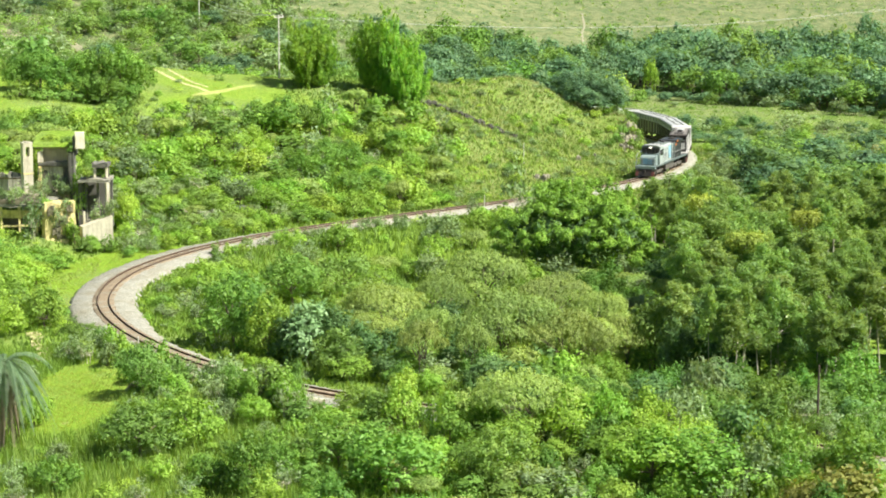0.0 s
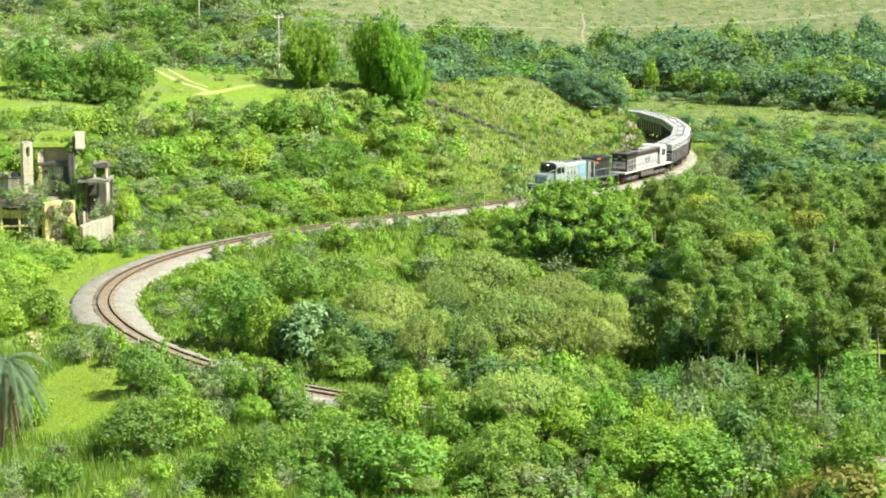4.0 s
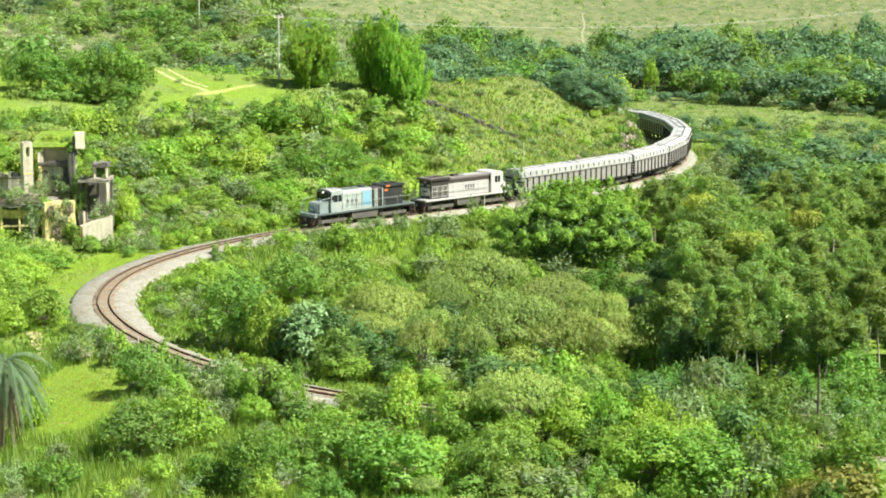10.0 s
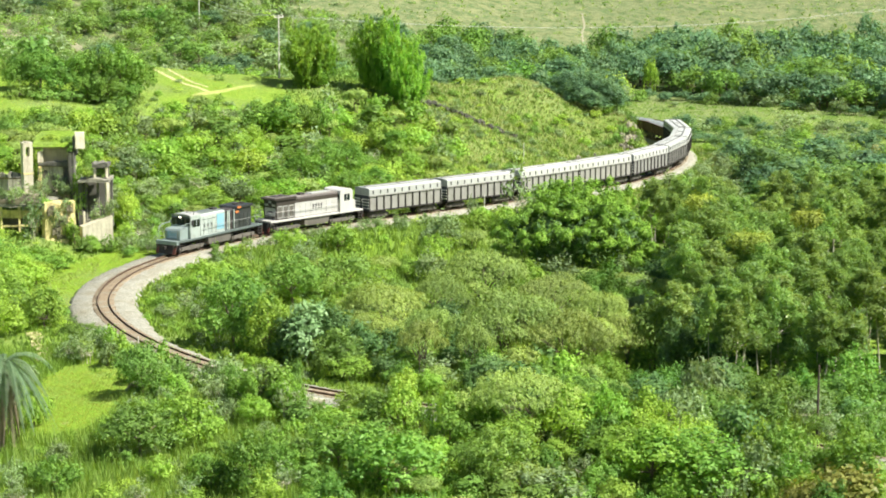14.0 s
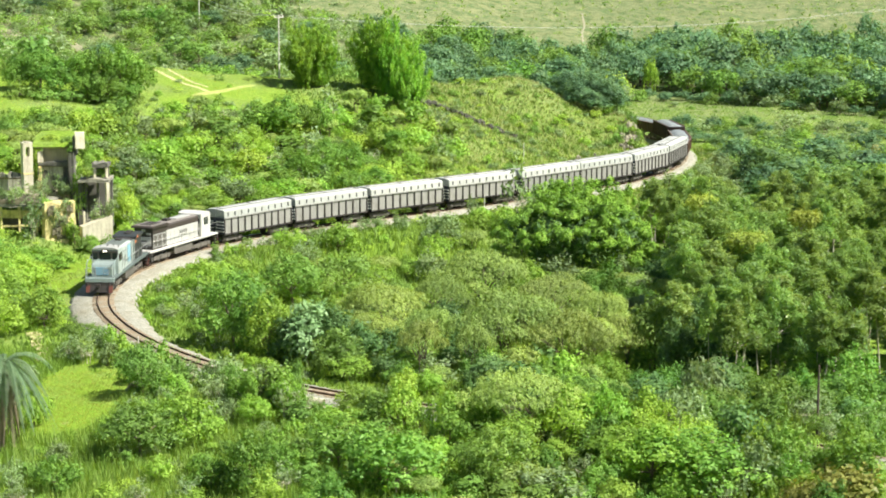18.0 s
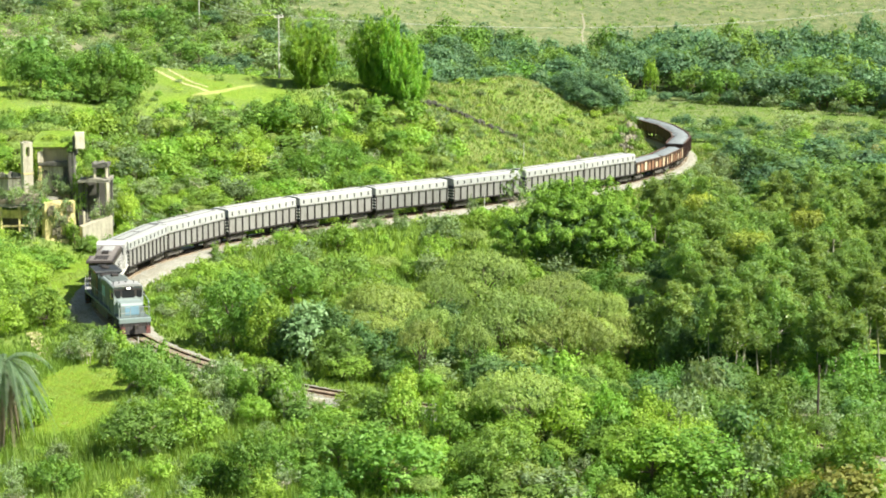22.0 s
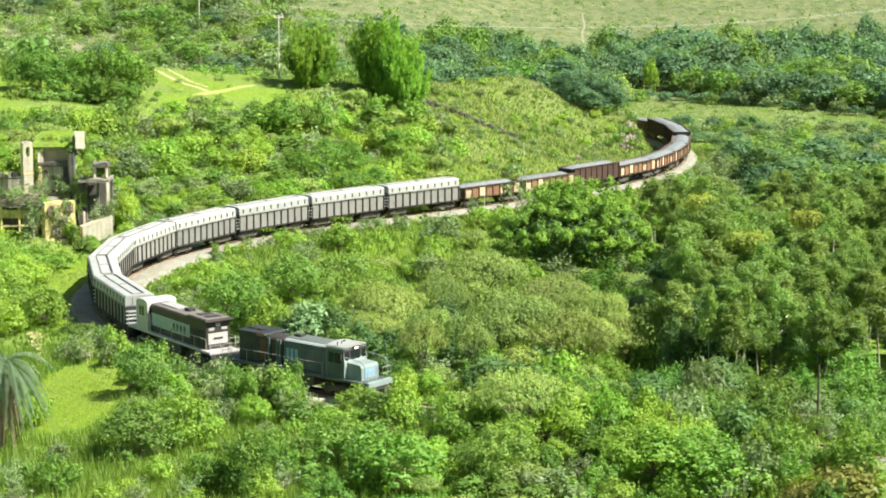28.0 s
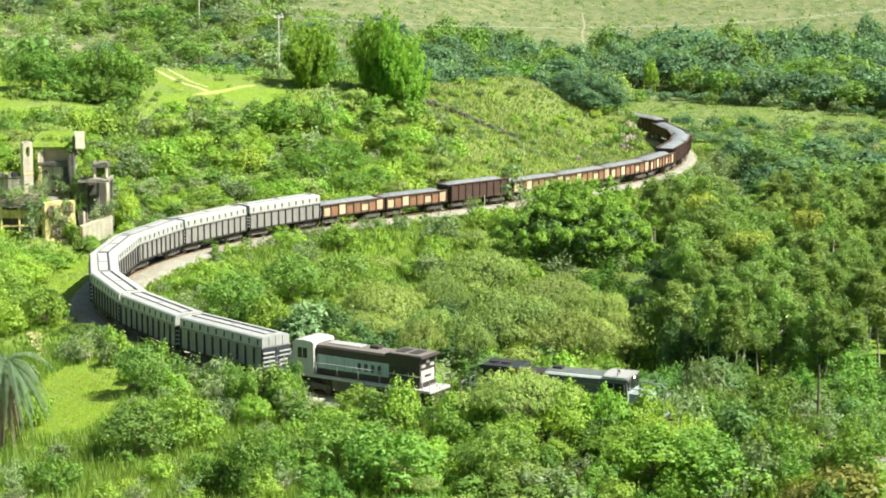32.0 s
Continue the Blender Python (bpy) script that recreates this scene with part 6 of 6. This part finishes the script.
stand("vivid", [(8.2, 133.2, 2.2, 4.4), (10.7, 133.0, 2.0, 4.3), (13.0, 132.6, 2.0, 4.1), (3.2, 136.2, 1.4, 3.3)])
stand("shrub", [(25.2, 296.5, 0.8, 1.3), (26.2, 293.4, 0.8, 1.2), (24.2, 294.6, 0.9, 1.2), (26.4, 299.4, 0.7, 1.6), (27.3, 296.0, 0.7, 1.4), (-50.0, 253.0, 1.8, 1.6), (-47.0, 252.6, 1.6, 1.4), (-44.0, 253.2, 1.7, 1.7), (-41.0, 254.0, 1.8, 1.5), (-37.5, 255.4, 1.6, 1.5), (25.6, 306.5, 1.3, 2.0), (23.8, 309.5, 1.4, 2.0), (26.8, 303.0, 1.0, 1.5)])
stand("twiggy", [(8.6, 236.5, 1.7, 4.6), (10.6, 238.5, 1.3, 3.6), (3.4, 233.0, 1.0, 3.0)], label="half-bare pale twiggy tree below the embankment")
stand("twiggy", [(-40.9, 209.8, 1.3, 5.0)], label="half-bare pale twiggy tree against the ruin")
stand("sapling", [(-36.9, 210.8, 0.8, 2.2)], label="slender sapling growing in the ruin")
stand("lush", [(-35.0, 209.6, 1.2, 1.5), (-46.2, 208.0, 1.4, 1.2)])
stand("yellow", [(-33.0, 219.5, 1.5, 4.0), (-32.2, 214.6, 1.2, 2.2)])

# ---- the rest of the growth, area by area ----
TAKEN = [(x, y, 2.6) for x, y in ((-84, 401), (-81, 398), (-78, 394), (-71, 391), (-68, 388), (-65, 384))]          # bare banks stay open
SCRUB = []


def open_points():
    """Points along the line, the height above which the camera sees it, their bearing."""
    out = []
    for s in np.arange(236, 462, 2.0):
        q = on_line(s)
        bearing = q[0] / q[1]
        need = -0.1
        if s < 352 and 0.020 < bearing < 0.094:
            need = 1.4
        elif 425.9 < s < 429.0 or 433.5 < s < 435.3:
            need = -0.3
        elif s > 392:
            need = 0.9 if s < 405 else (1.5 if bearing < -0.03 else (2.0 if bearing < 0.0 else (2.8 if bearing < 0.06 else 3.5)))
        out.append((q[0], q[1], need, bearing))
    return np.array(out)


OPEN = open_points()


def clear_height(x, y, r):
    """Tallest growth at x, y that leaves the line visible to the camera."""
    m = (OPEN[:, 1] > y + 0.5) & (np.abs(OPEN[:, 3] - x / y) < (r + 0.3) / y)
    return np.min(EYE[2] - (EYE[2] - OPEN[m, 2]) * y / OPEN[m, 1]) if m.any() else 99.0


def scatter(seed, n, b0, b1, y0, y1, picks, r0, r1, slim=1.0, tall=1.3, pack=0.75, near=2.9, keep=None, group="", small=None):
    """Plants over a sector between two bearings (x over y) and two distances."""
    rng = np.random.RandomState(seed)
    made = tries = 0
    while made < n and tries < n * 12:
        tries += 1
        y = math.sqrt(rng.uniform(y0 * y0, y1 * y1))
        x = rng.uniform(b0, b1) * y
        if keep and not keep(x, y):
            continue
        if x < -26 and 179 < y < 209 and y < 209 - (x + 35) * 0.2 and right_of(x, y) and float(to_track(x, y)[0][0]) < 7.5:
            continue                                  # mown strip outside the curve
        r = rng.uniform(r0, r1)
        d = float(to_track(x, y)[0][0])
        if d < near + 0.75 * r:
            continue
        if any((x - a) ** 2 + (y - b) ** 2 < (pack * (r + c)) ** 2 for a, b, c in TAKEN):
            continue
        h = r * tall * rng.uniform(0.85, 1.25)
        # Trimmed to the height that keeps the line in the camera's view.
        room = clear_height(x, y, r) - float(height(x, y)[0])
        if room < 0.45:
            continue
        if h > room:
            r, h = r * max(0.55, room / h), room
        TAKEN.append((x, y, r))
        key = picks[rng.randint(len(picks))]
        if small is not None and r < small:
            SCRUB.append((key, x, y, r, h, rng.uniform(0, 6.28)))
        else:
            plant(key, x, y, r * slim, h, group=group)
        made += 1


right_of = lambda x, y: to_track(x, y)[1][0] > 0
left_of = lambda x, y: to_track(x, y)[1][0] <= 0
wood_edge = lambda x: 366 - max(0.0, x - 42)          # where the far wood ends against the meadow
open_meadow = lambda x, y: x > 22 and 312 < y < wood_edge(x)
grassy_bank = lambda x, y: x < -14 and 163 < y < 206 and to_track(x, y)[1][0] <= 0 and float(to_track(x, y)[0][0]) < 7.8
clear_steps = lambda x, y: not (-36 < x < -28.5 and 158 < y < 174)
field = lambda x, y: clear_steps(x, y) and not (-31.5 < x < -21.5 and 137 < y < 163 and (x + 26.5) ** 2 / 22 + (y - 150) ** 2 / 150 < 1) and not ((x + 25.6) ** 2 / 12 + (y - 139.5) ** 2 / 16 < 1) and not ((x + 23.0) ** 2 / 5 + (y - 129.5) ** 2 / 22 < 1) and not ((x + 18.2) ** 2 / 4 + (y - 145.0) ** 2 / 30 < 1)

# bushy hillside above the line
scatter(21, 330, -0.150, 0.006, 208, 272, ["bright", "round", "lush", "vivid", "lush", "bright", "sapling", "olive", "grey", "twiggy", "yellow", "vivid", "twiggy", "round", "yellow"], 0.8, 2.2, tall=1.35, pack=0.6, near=3.4,
        keep=lambda x, y: right_of(x, y) and x > -36 and y < 239 + max(0, x + 34) * 1.35, group="hillside bushes")
scatter(52, 110, -0.205, -0.085, 226, 264, ["grey", "lush", "olive", "shrub", "yellow", "twiggy", "bright", "shrub"], 0.8, 1.9, tall=1.25, pack=0.55, near=4,
        keep=lambda x, y: right_of(x, y) and y < 242.5 + 0.8 * (x + 47) and not (-46 < x < -33 and y < 226), group="hillside bushes")
# grassy spur with scattered shrubs
scatter(22, 190, -0.010, 0.100, 240, 302, ["shrub", "lush", "grey", "yellow", "grey", "shrub"], 0.3, 0.95, tall=1.1, near=3.2, keep=right_of, small=0.75)
# round the ruin and along the edge of the field
scatter(23, 46, -0.212, -0.165, 158, 226, ["bright", "round", "lush", "shrub", "yellow"], 1.0, 2.2, tall=1.4, pack=0.6,
        keep=lambda x, y: right_of(x, y) and field(x, y) and not (-46 < x < -33 and 202 < y < 223), group="bushes by the ruin")
scatter(24, 34, -0.215, -0.120, 226, 262, ["round", "bright", "grey", "lush", "shrub"], 1.2, 2.4, tall=1.3, pack=0.7,
        keep=lambda x, y: right_of(x, y) and y < 236 and not (-45.5 < x < -33 and y < 223), group="bushes by the ruin")
# scrub and trees on the left skyline
scatter(25, 285, -0.215, -0.070, 264, 540, ["round", "grey", "far", "shrub", "round", "grey", "thicket"], 1.5, 3.6, tall=1.15, pack=0.48,
        keep=lambda x, y: y > (292 if x > -42 else 262), group="hilltop scrub", small=2.0)
scatter(57, 950, -0.215, -0.03, 262, 425, ["shrub", "grey", "grey", "lush", "twiggy", "shrub", "thicket"], 0.9, 1.9, tall=1.15, pack=0.36, near=6,
        keep=lambda x, y: y > (290 if x > -40 else 264), small=9.0)
scatter(26, 60, -0.085, -0.045, 300, 405, ["round", "grey", "far", "lush", "shrub"], 1.6, 3.0, tall=1.1, pack=0.55, keep=lambda x, y: y > 336, group="hilltop scrub")
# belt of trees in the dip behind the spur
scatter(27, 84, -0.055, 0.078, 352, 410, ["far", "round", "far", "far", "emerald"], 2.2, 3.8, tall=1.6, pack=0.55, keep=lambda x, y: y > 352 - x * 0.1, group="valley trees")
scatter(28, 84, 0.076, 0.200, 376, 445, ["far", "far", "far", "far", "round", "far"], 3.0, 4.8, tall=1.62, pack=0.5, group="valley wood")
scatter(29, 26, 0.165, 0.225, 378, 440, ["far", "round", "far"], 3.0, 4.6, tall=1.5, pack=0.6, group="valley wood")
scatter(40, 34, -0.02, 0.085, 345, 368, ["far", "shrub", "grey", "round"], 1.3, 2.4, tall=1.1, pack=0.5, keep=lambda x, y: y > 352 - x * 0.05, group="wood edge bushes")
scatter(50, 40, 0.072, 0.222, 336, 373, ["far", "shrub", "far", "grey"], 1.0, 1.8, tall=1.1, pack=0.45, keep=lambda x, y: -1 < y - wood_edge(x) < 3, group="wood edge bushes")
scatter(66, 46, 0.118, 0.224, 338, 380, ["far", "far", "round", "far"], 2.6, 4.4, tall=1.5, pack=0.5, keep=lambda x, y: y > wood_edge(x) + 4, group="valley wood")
scatter(55, 130, 0.112, 0.222, 290, 330, ["shrub", "grey", "lush", "twiggy", "far", "dark"], 0.7, 2.2, tall=0.95, pack=0.8, near=3.4, keep=left_of, group="meadow-side bushes")
scatter(67, 34, 0.085, 0.215, 318, 358, ["shrub", "grey", "twiggy"], 0.4, 1.0, tall=0.8, pack=0.8, near=3.4, keep=lambda x, y: left_of(x, y) and y < wood_edge(x), group="meadow-side bushes")
# wood on the east side of the meadow
scatter(30, 52, 0.126, 0.225, 252, 314, ["far", "dark", "round", "far", "dark"], 2.2, 4.0, tall=1.2, pack=0.52,
        keep=lambda x, y: left_of(x, y) and y < 312 and x > 38.5 + max(0, y - 280) * 0.55, group="meadow-side trees")
scatter(31, 60, 0.106, 0.140, 232, 296, ["grey", "twiggy", "shrub", "lush", "grey"], 0.7, 1.5, tall=1.15, pack=0.7, keep=left_of, group="meadow-side bushes", small=1.1)
# gum trees
# Trees past bearing 0.21 stand out of view, added to shade the edge.
scatter(32, 185, 0.098, 0.262, 158, 236, ["gum"], 1.4, 2.3, tall=3.7, pack=0.5, near=4, keep=lambda x, y: left_of(x, y) and (x - 13.6) ** 2 + (y - 211) ** 2 > 150 and (y > 200 or x / y > 0.112), group="gum plantation")
# Mostly dark leaf colours, standing for shade under the gums.
scatter(33, 110, 0.095, 0.222, 150, 236, ["thicket", "dark", "dark", "thicket", "twiggy"], 1.0, 2.2, tall=1.3, pack=0.42, near=4, keep=left_of, group="undergrowth below gum trees")
# inside the curve
scatter(34, 135, -0.150, 0.100, 150, 246, ["round", "bright", "yellow", "lush", "olive", "twiggy", "grey", "bright", "lush", "grey"], 1.0, 2.2, tall=1.3, pack=0.6, near=3.4, keep=lambda x, y: left_of(x, y) and not grassy_bank(x, y), group="bushes inside the curve", small=1.2)
scatter(62, 34, -0.150, -0.080, 166, 206, ["twiggy", "grey", "shrub", "lush", "yellow"], 0.4, 0.9, tall=1.25, pack=0.8, near=3.6, keep=grassy_bank, group="bushes inside the curve")
# strip below the near arm of the line
scatter(54, 62, -0.215, -0.09, 114, 152, ["lush", "twiggy", "bright", "grey", "sapling", "lush", "sapling", "twiggy"], 0.45, 1.15, tall=1.35, pack=0.75, near=2.6, keep=lambda x, y: right_of(x, y) and field(x, y), group="bushes below the line")
scatter(35, 165, -0.10, 0.215, 114, 152, ["bushy", "lush", "bushy", "sapling", "thicket", "twiggy", "vivid", "olive", "sapling", "lush", "bushy"], 0.7, 1.7, tall=1.2, pack=0.52, near=2.6,
        keep=lambda x, y: right_of(x, y) and field(x, y), group="bushes below the line", small=1.0)
# Dark leaf colours again carry the shade at the gums' foot.
scatter(48, 60, 0.10, 0.222, 134, 162, ["dark", "thicket", "thicket", "twiggy", "round"], 0.9, 1.9, tall=1.25, pack=0.5, near=2.8, group="bushes below gum trees")
scatter(36, 40, -0.20, -0.08, 140, 178, ["shrub", "lush", "sapling", "twiggy", "grey"], 0.6, 1.2, tall=1.2, pack=0.7, near=2.4, keep=lambda x, y: right_of(x, y) and field(x, y), group="bushes below the line", small=0.9)
scatter(51, 46, -0.03, 0.085, 147, 166, ["thicket", "round", "olive", "dark", "lush", "shrub"], 0.9, 1.8, tall=1.35, pack=0.5, near=3.2, keep=left_of, group="bushes inside the curve")
scatter(56, 46, 0.045, 0.108, 168, 206, ["thicket", "olive", "round", "shrub", "thicket"], 0.9, 1.8, tall=1.3, pack=0.5, near=3.2, keep=left_of, group="bushes inside the curve")
# hedge of weeds along the near arm
rng = np.random.RandomState(39)
for s in np.arange(394, 462, 1.15):
    p, w = on_line(s), on_line(s + 0.5) - on_line(s - 0.5)
    off = rng.uniform(3.0, 4.6)
    x, y = p[0] + w[1] * off, p[1] - w[0] * off
    r = rng.uniform(0.7, 1.25)
    h = rng.uniform(0.5, 0.9) if s < 401 else (rng.uniform(1.3, 2.4) if s < 424 else rng.uniform(2.0, 3.1))
    if 427.8 < s < 431.6 or 435.0 < s < 438.2 or 408.2 < s < 411.6 or 416.3 < s < 418.4 or rng.uniform() < (0.4 if s < 424 else 0.08):
        continue
    TAKEN.append((x, y, r))
    plant(["shrub", "lush", "twiggy", "sapling"][rng.randint(4)], x, y, r, h, group="weeds along the line")
for s in np.r_[np.arange(412, 427.6, 2.1), np.arange(431.6, 434.6, 0.8), np.arange(438.2, 446, 0.9)]:
    p, w = on_line(s), on_line(s + 0.5) - on_line(s - 0.5)
    off = rng.uniform(2.7, 3.4)
    plant(["lush", "shrub", "twiggy"][rng.randint(3)], p[0] + w[1] * off, p[1] - w[0] * off, rng.uniform(0.7, 1.0), rng.uniform(1.5, 2.1), group="weeds along the line")
for s in np.r_[np.arange(404, 424, 1.9), np.arange(424, 446, 1.1)]:
    p, w = on_line(s), on_line(s + 0.5) - on_line(s - 0.5)
    off = rng.uniform(4.9, 6.6)
    if 429.4 < s < 434.0 or 436.2 < s < 439.6 or 409 < s < 412 or 417.2 < s < 419.4:
        continue
    plant(["lush", "sapling", "twiggy", "bushy", "grey"][rng.randint(5)], p[0] + w[1] * off, p[1] - w[0] * off, rng.uniform(0.9, 1.4), rng.uniform(1.5, 2.4) if s < 424 else rng.uniform(2.4, 3.4), group="weeds along the line")
for s in (405.5, 407.2, 408.6, 411.4, 412.6, 413.8, 415.2, 419.5, 420.8, 422.4, 423.6):
    p, w = on_line(s), on_line(s + 0.5) - on_line(s - 0.5)
    off = rng.uniform(2.2, 3.0)
    plant(["shrub", "lush", "twiggy"][rng.randint(3)], p[0] + w[1] * off, p[1] - w[0] * off, rng.uniform(0.5, 0.8), rng.uniform(0.8, 1.5), group="weeds along the line")
for s in np.arange(404, 424, 1.7):
    p, w = on_line(s), on_line(s + 0.5) - on_line(s - 0.5)
    off = -rng.uniform(2.9, 4.2)
    plant(["twiggy", "lush", "grey", "yellow"][rng.randint(4)], p[0] + w[1] * off, p[1] - w[0] * off, rng.uniform(0.4, 0.7), rng.uniform(0.6, 1.2), group="weeds along the line")
# weeds on the low side of the middle stretch
for s in np.r_[np.arange(329, 350, 1.3), np.arange(353, 359, 1.2)]:
    p, w = on_line(s), on_line(s + 0.5) - on_line(s - 0.5)
    off = -rng.uniform(2.5, 3.6)
    x, y, r = p[0] + w[1] * off, p[1] - w[0] * off, rng.uniform(0.45, 0.85)
    plant(["shrub", "lush", "twiggy", "grey"][rng.randint(4)], x, y, r, rng.uniform(0.9, 1.45), group="weeds along the line")
# low scrub everywhere
scatter(37, 420, -0.215, 0.215, 114, 330, ["shrub", "lush", "yellow", "grey"], 0.35, 0.8, tall=1.0, pack=0.5, near=2.3, keep=lambda x, y: field(x, y) and not open_meadow(x, y), small=2.0)
# dots of scrub on the far pasture
scatter(38, 230, -0.09, 0.225, 424, 660, ["shrub", "grey", "shrub", "thicket"], 0.4, 1.5, tall=0.55, pack=0.9, small=9.0)


def joined(name, rows, label):
    """Low scrub of many plants in one mesh for each leaf colour."""
    kinds = sorted({q[0] for q in rows})
    for key in kinds:
        V, F, n = [], [], 0
        for k, x, y, r, h, a in rows:
            if k != key:
                continue
            _, _, _, kit, r0, h0 = PLANTS[key]
            me = kit[int(a * 100) % len(kit)][0]
            co = np.empty(len(me.vertices) * 3, np.float32)
            me.vertices.foreach_get("co", co)
            co = co.reshape(-1, 3, 3)
            skip = max(1, int(len(co) / (300 if y < 330 else 180)))
            co = co[::skip]
            mid = co.mean(1, keepdims=True)
            co = (mid + (co - mid) * min(1.7, skip ** 0.5)).reshape(-1, 3)         # fewer, larger sprays
            c, s = math.cos(a), math.sin(a)
            z0 = float(height(x, y)[0])
            V.append(np.c_[(co[:, 0] * c - co[:, 1] * s) * r / r0 + x, (co[:, 0] * s + co[:, 1] * c) * r / r0 + y, co[:, 2] * h / h0 + z0 - 0.1 * h])
            F.append(np.arange(len(co)).reshape(-1, 3) + n)
            n += len(co)
        tagged(new(name, mesh_from(name, np.concatenate(V), np.concatenate(F), kit[0][0].materials[0])), label, "scrub", kind="stuff")


joined("low_scrub", SCRUB, "low leafy scrub scattered over the slopes")


# ---- grass ----
def grass(name, seed, n, b0, b1, y0, y1, size, leaf, label, keep, near=1.9, wide=0.30):
    rng = np.random.RandomState(seed)
    y = np.sqrt(rng.uniform(y0 * y0, y1 * y1, n))
    x = rng.uniform(b0, b1, n) * y
    d, side = to_track(x, y)
    ok = (d > near + 0.5 * rng.uniform(size=n)) & keep(x, y, d, side)
    x, y = x[ok], y[ok]
    z = height(x, y)
    m = len(x)
    V = []
    for k in range(3):
        a, lean = rng.uniform(0, 6.28, m), rng.uniform(0.1, 0.6, m)
        s = size * rng.uniform(0.5, 1.4, m)
        w = s * wide
        px, py = x + rng.normal(size=m) * 0.15, y + rng.normal(size=m) * 0.15
        V.append(np.stack([np.c_[px - np.cos(a) * w, py - np.sin(a) * w, z - 0.05], np.c_[px + np.cos(a) * w, py + np.sin(a) * w, z - 0.05],
                           np.c_[px + np.sin(a) * lean * s, py - np.cos(a) * lean * s, z + s]], 1))
    V = np.concatenate(V).reshape(-1, 3)
    tagged(new(name, mesh_from(name, V, np.arange(len(V)).reshape(-1, 3), LEAF[leaf])), label, "grass", kind="stuff")


grass("meadow_grass", 41, 60000, -0.215, 0.215, 114, 300, 0.34, "grass", "bright green knee-high grass and weeds", lambda x, y, d, side: ~((x < -20) & (y > 244)) & ~((x < -25) & (y > 174) & (y < 214) & (side > 0) & (d < 8)) & ((x + 26.5) ** 2 / 22 + (y - 150) ** 2 / 150 > 1) & ~((x > 15) & (y > 148) & (y < 236)))
grass("reeds", 45, 24000, -0.215, 0.215, 114, 240, 0.95, "grass", "tall rank grass among the bushes", lambda x, y, d, side: (d > 5) & ~((x < -20) & (y > 155)) & ~((x > 15) & (y > 148)) & ((x + 26.5) ** 2 / 22 + (y - 150) ** 2 / 150 > 1), 5.0, 0.05)
grass("field_turf", 47, 16000, -0.215, -0.12, 136, 212, 0.08, "turf", "short bright field turf", lambda x, y, d, side: (side > 0) & (((x + 26.5) ** 2 / 22 + (y - 150) ** 2 / 150 < 1.1) | ((y > 178) & (d < 8))), 2.6)
grass("rank_grass", 53, 12000, -0.215, -0.09, 116, 158, 0.09, "turf", "bright rank grass in the open field", lambda x, y, d, side: side > 0)
grass("field_weeds", 60, 19000, -0.215, -0.07, 114, 166, 0.5, "lime", "tall bright weeds in the open field", lambda x, y, d, side: (side > 0) & ((x + 26.5) ** 2 / 14 + (y - 151) ** 2 / 110 > 1), 2.6, 0.07)
grass("bank_grass", 63, 9000, -0.150, -0.075, 164, 206, 0.42, "lime", "rank bright grass on the bank inside the curve", lambda x, y, d, side: (side <= 0) & (d < 8.5), 3.9, 0.12)
grass("verge_weeds", 64, 2600, -0.215, -0.13, 172, 214, 0.30, "lime", "patchy weeds in the grass outside the curve", lambda x, y, d, side: (side > 0) & (d < 10) & (np.sin(x * 1.7 + y * 0.6) + np.sin(y * 1.1 - x * 0.8) > 0.2), 4.6, 0.10)
grass("verge_straw", 65, 1500, -0.215, -0.13, 168, 214, 0.26, "dry", "dry tufts along the edge of the ballast", lambda x, y, d, side: (side > 0) & (d < 6.4), 3.9, 0.10)
grass("short_turf", 46, 12000, -0.215, -0.06, 244, 290, 0.09, "turf", "short bright hilltop turf", lambda x, y, d, side: side > 0)
grass("spur_grass", 42, 46000, -0.03, 0.105, 235, 310, 0.15, "dry", "tufted yellow-green grass on the spur", lambda x, y, d, side: side > 0, 2.8)
grass("line_side_grass", 43, 14000, -0.215, 0.12, 130, 275, 0.40, "lime", "rank bright grass beside the track", lambda x, y, d, side: (d < 7) & ~((x < -25) & (y > 174) & (y < 214) & (side > 0)), 2.6)
grass("slope_grass", 58, 12000, 0.09, 0.145, 236, 300, 0.30, "dry", "pale rough grass on the bank below the far curve", lambda x, y, d, side: (side < 0) & (d < 24), 2.6, 0.12)
grass("spur_tussocks", 59, 9000, -0.03, 0.105, 240, 312, 0.42, "dry", "pale dry tussocks on the spur", lambda x, y, d, side: side > 0, 3.0, 0.10)
grass("far_meadow_grass", 49, 10000, 0.05, 0.215, 290, 366, 0.20, "lime", "rough yellow-green meadow grass beyond the far curve", lambda x, y, d, side: d > 3)
grass("pasture_weeds", 61, 1500, -0.09, 0.225, 424, 640, 0.4, "grass", "low green weeds dotted over the far pasture", lambda x, y, d, side: d > 4, 4, 0.5)
grass("pasture_grass", 44, 26000, -0.215, 0.225, 340, 600, 0.19, "pasture", "dry pasture grass on the far slope", lambda x, y, d, side: d > 4)


motions()
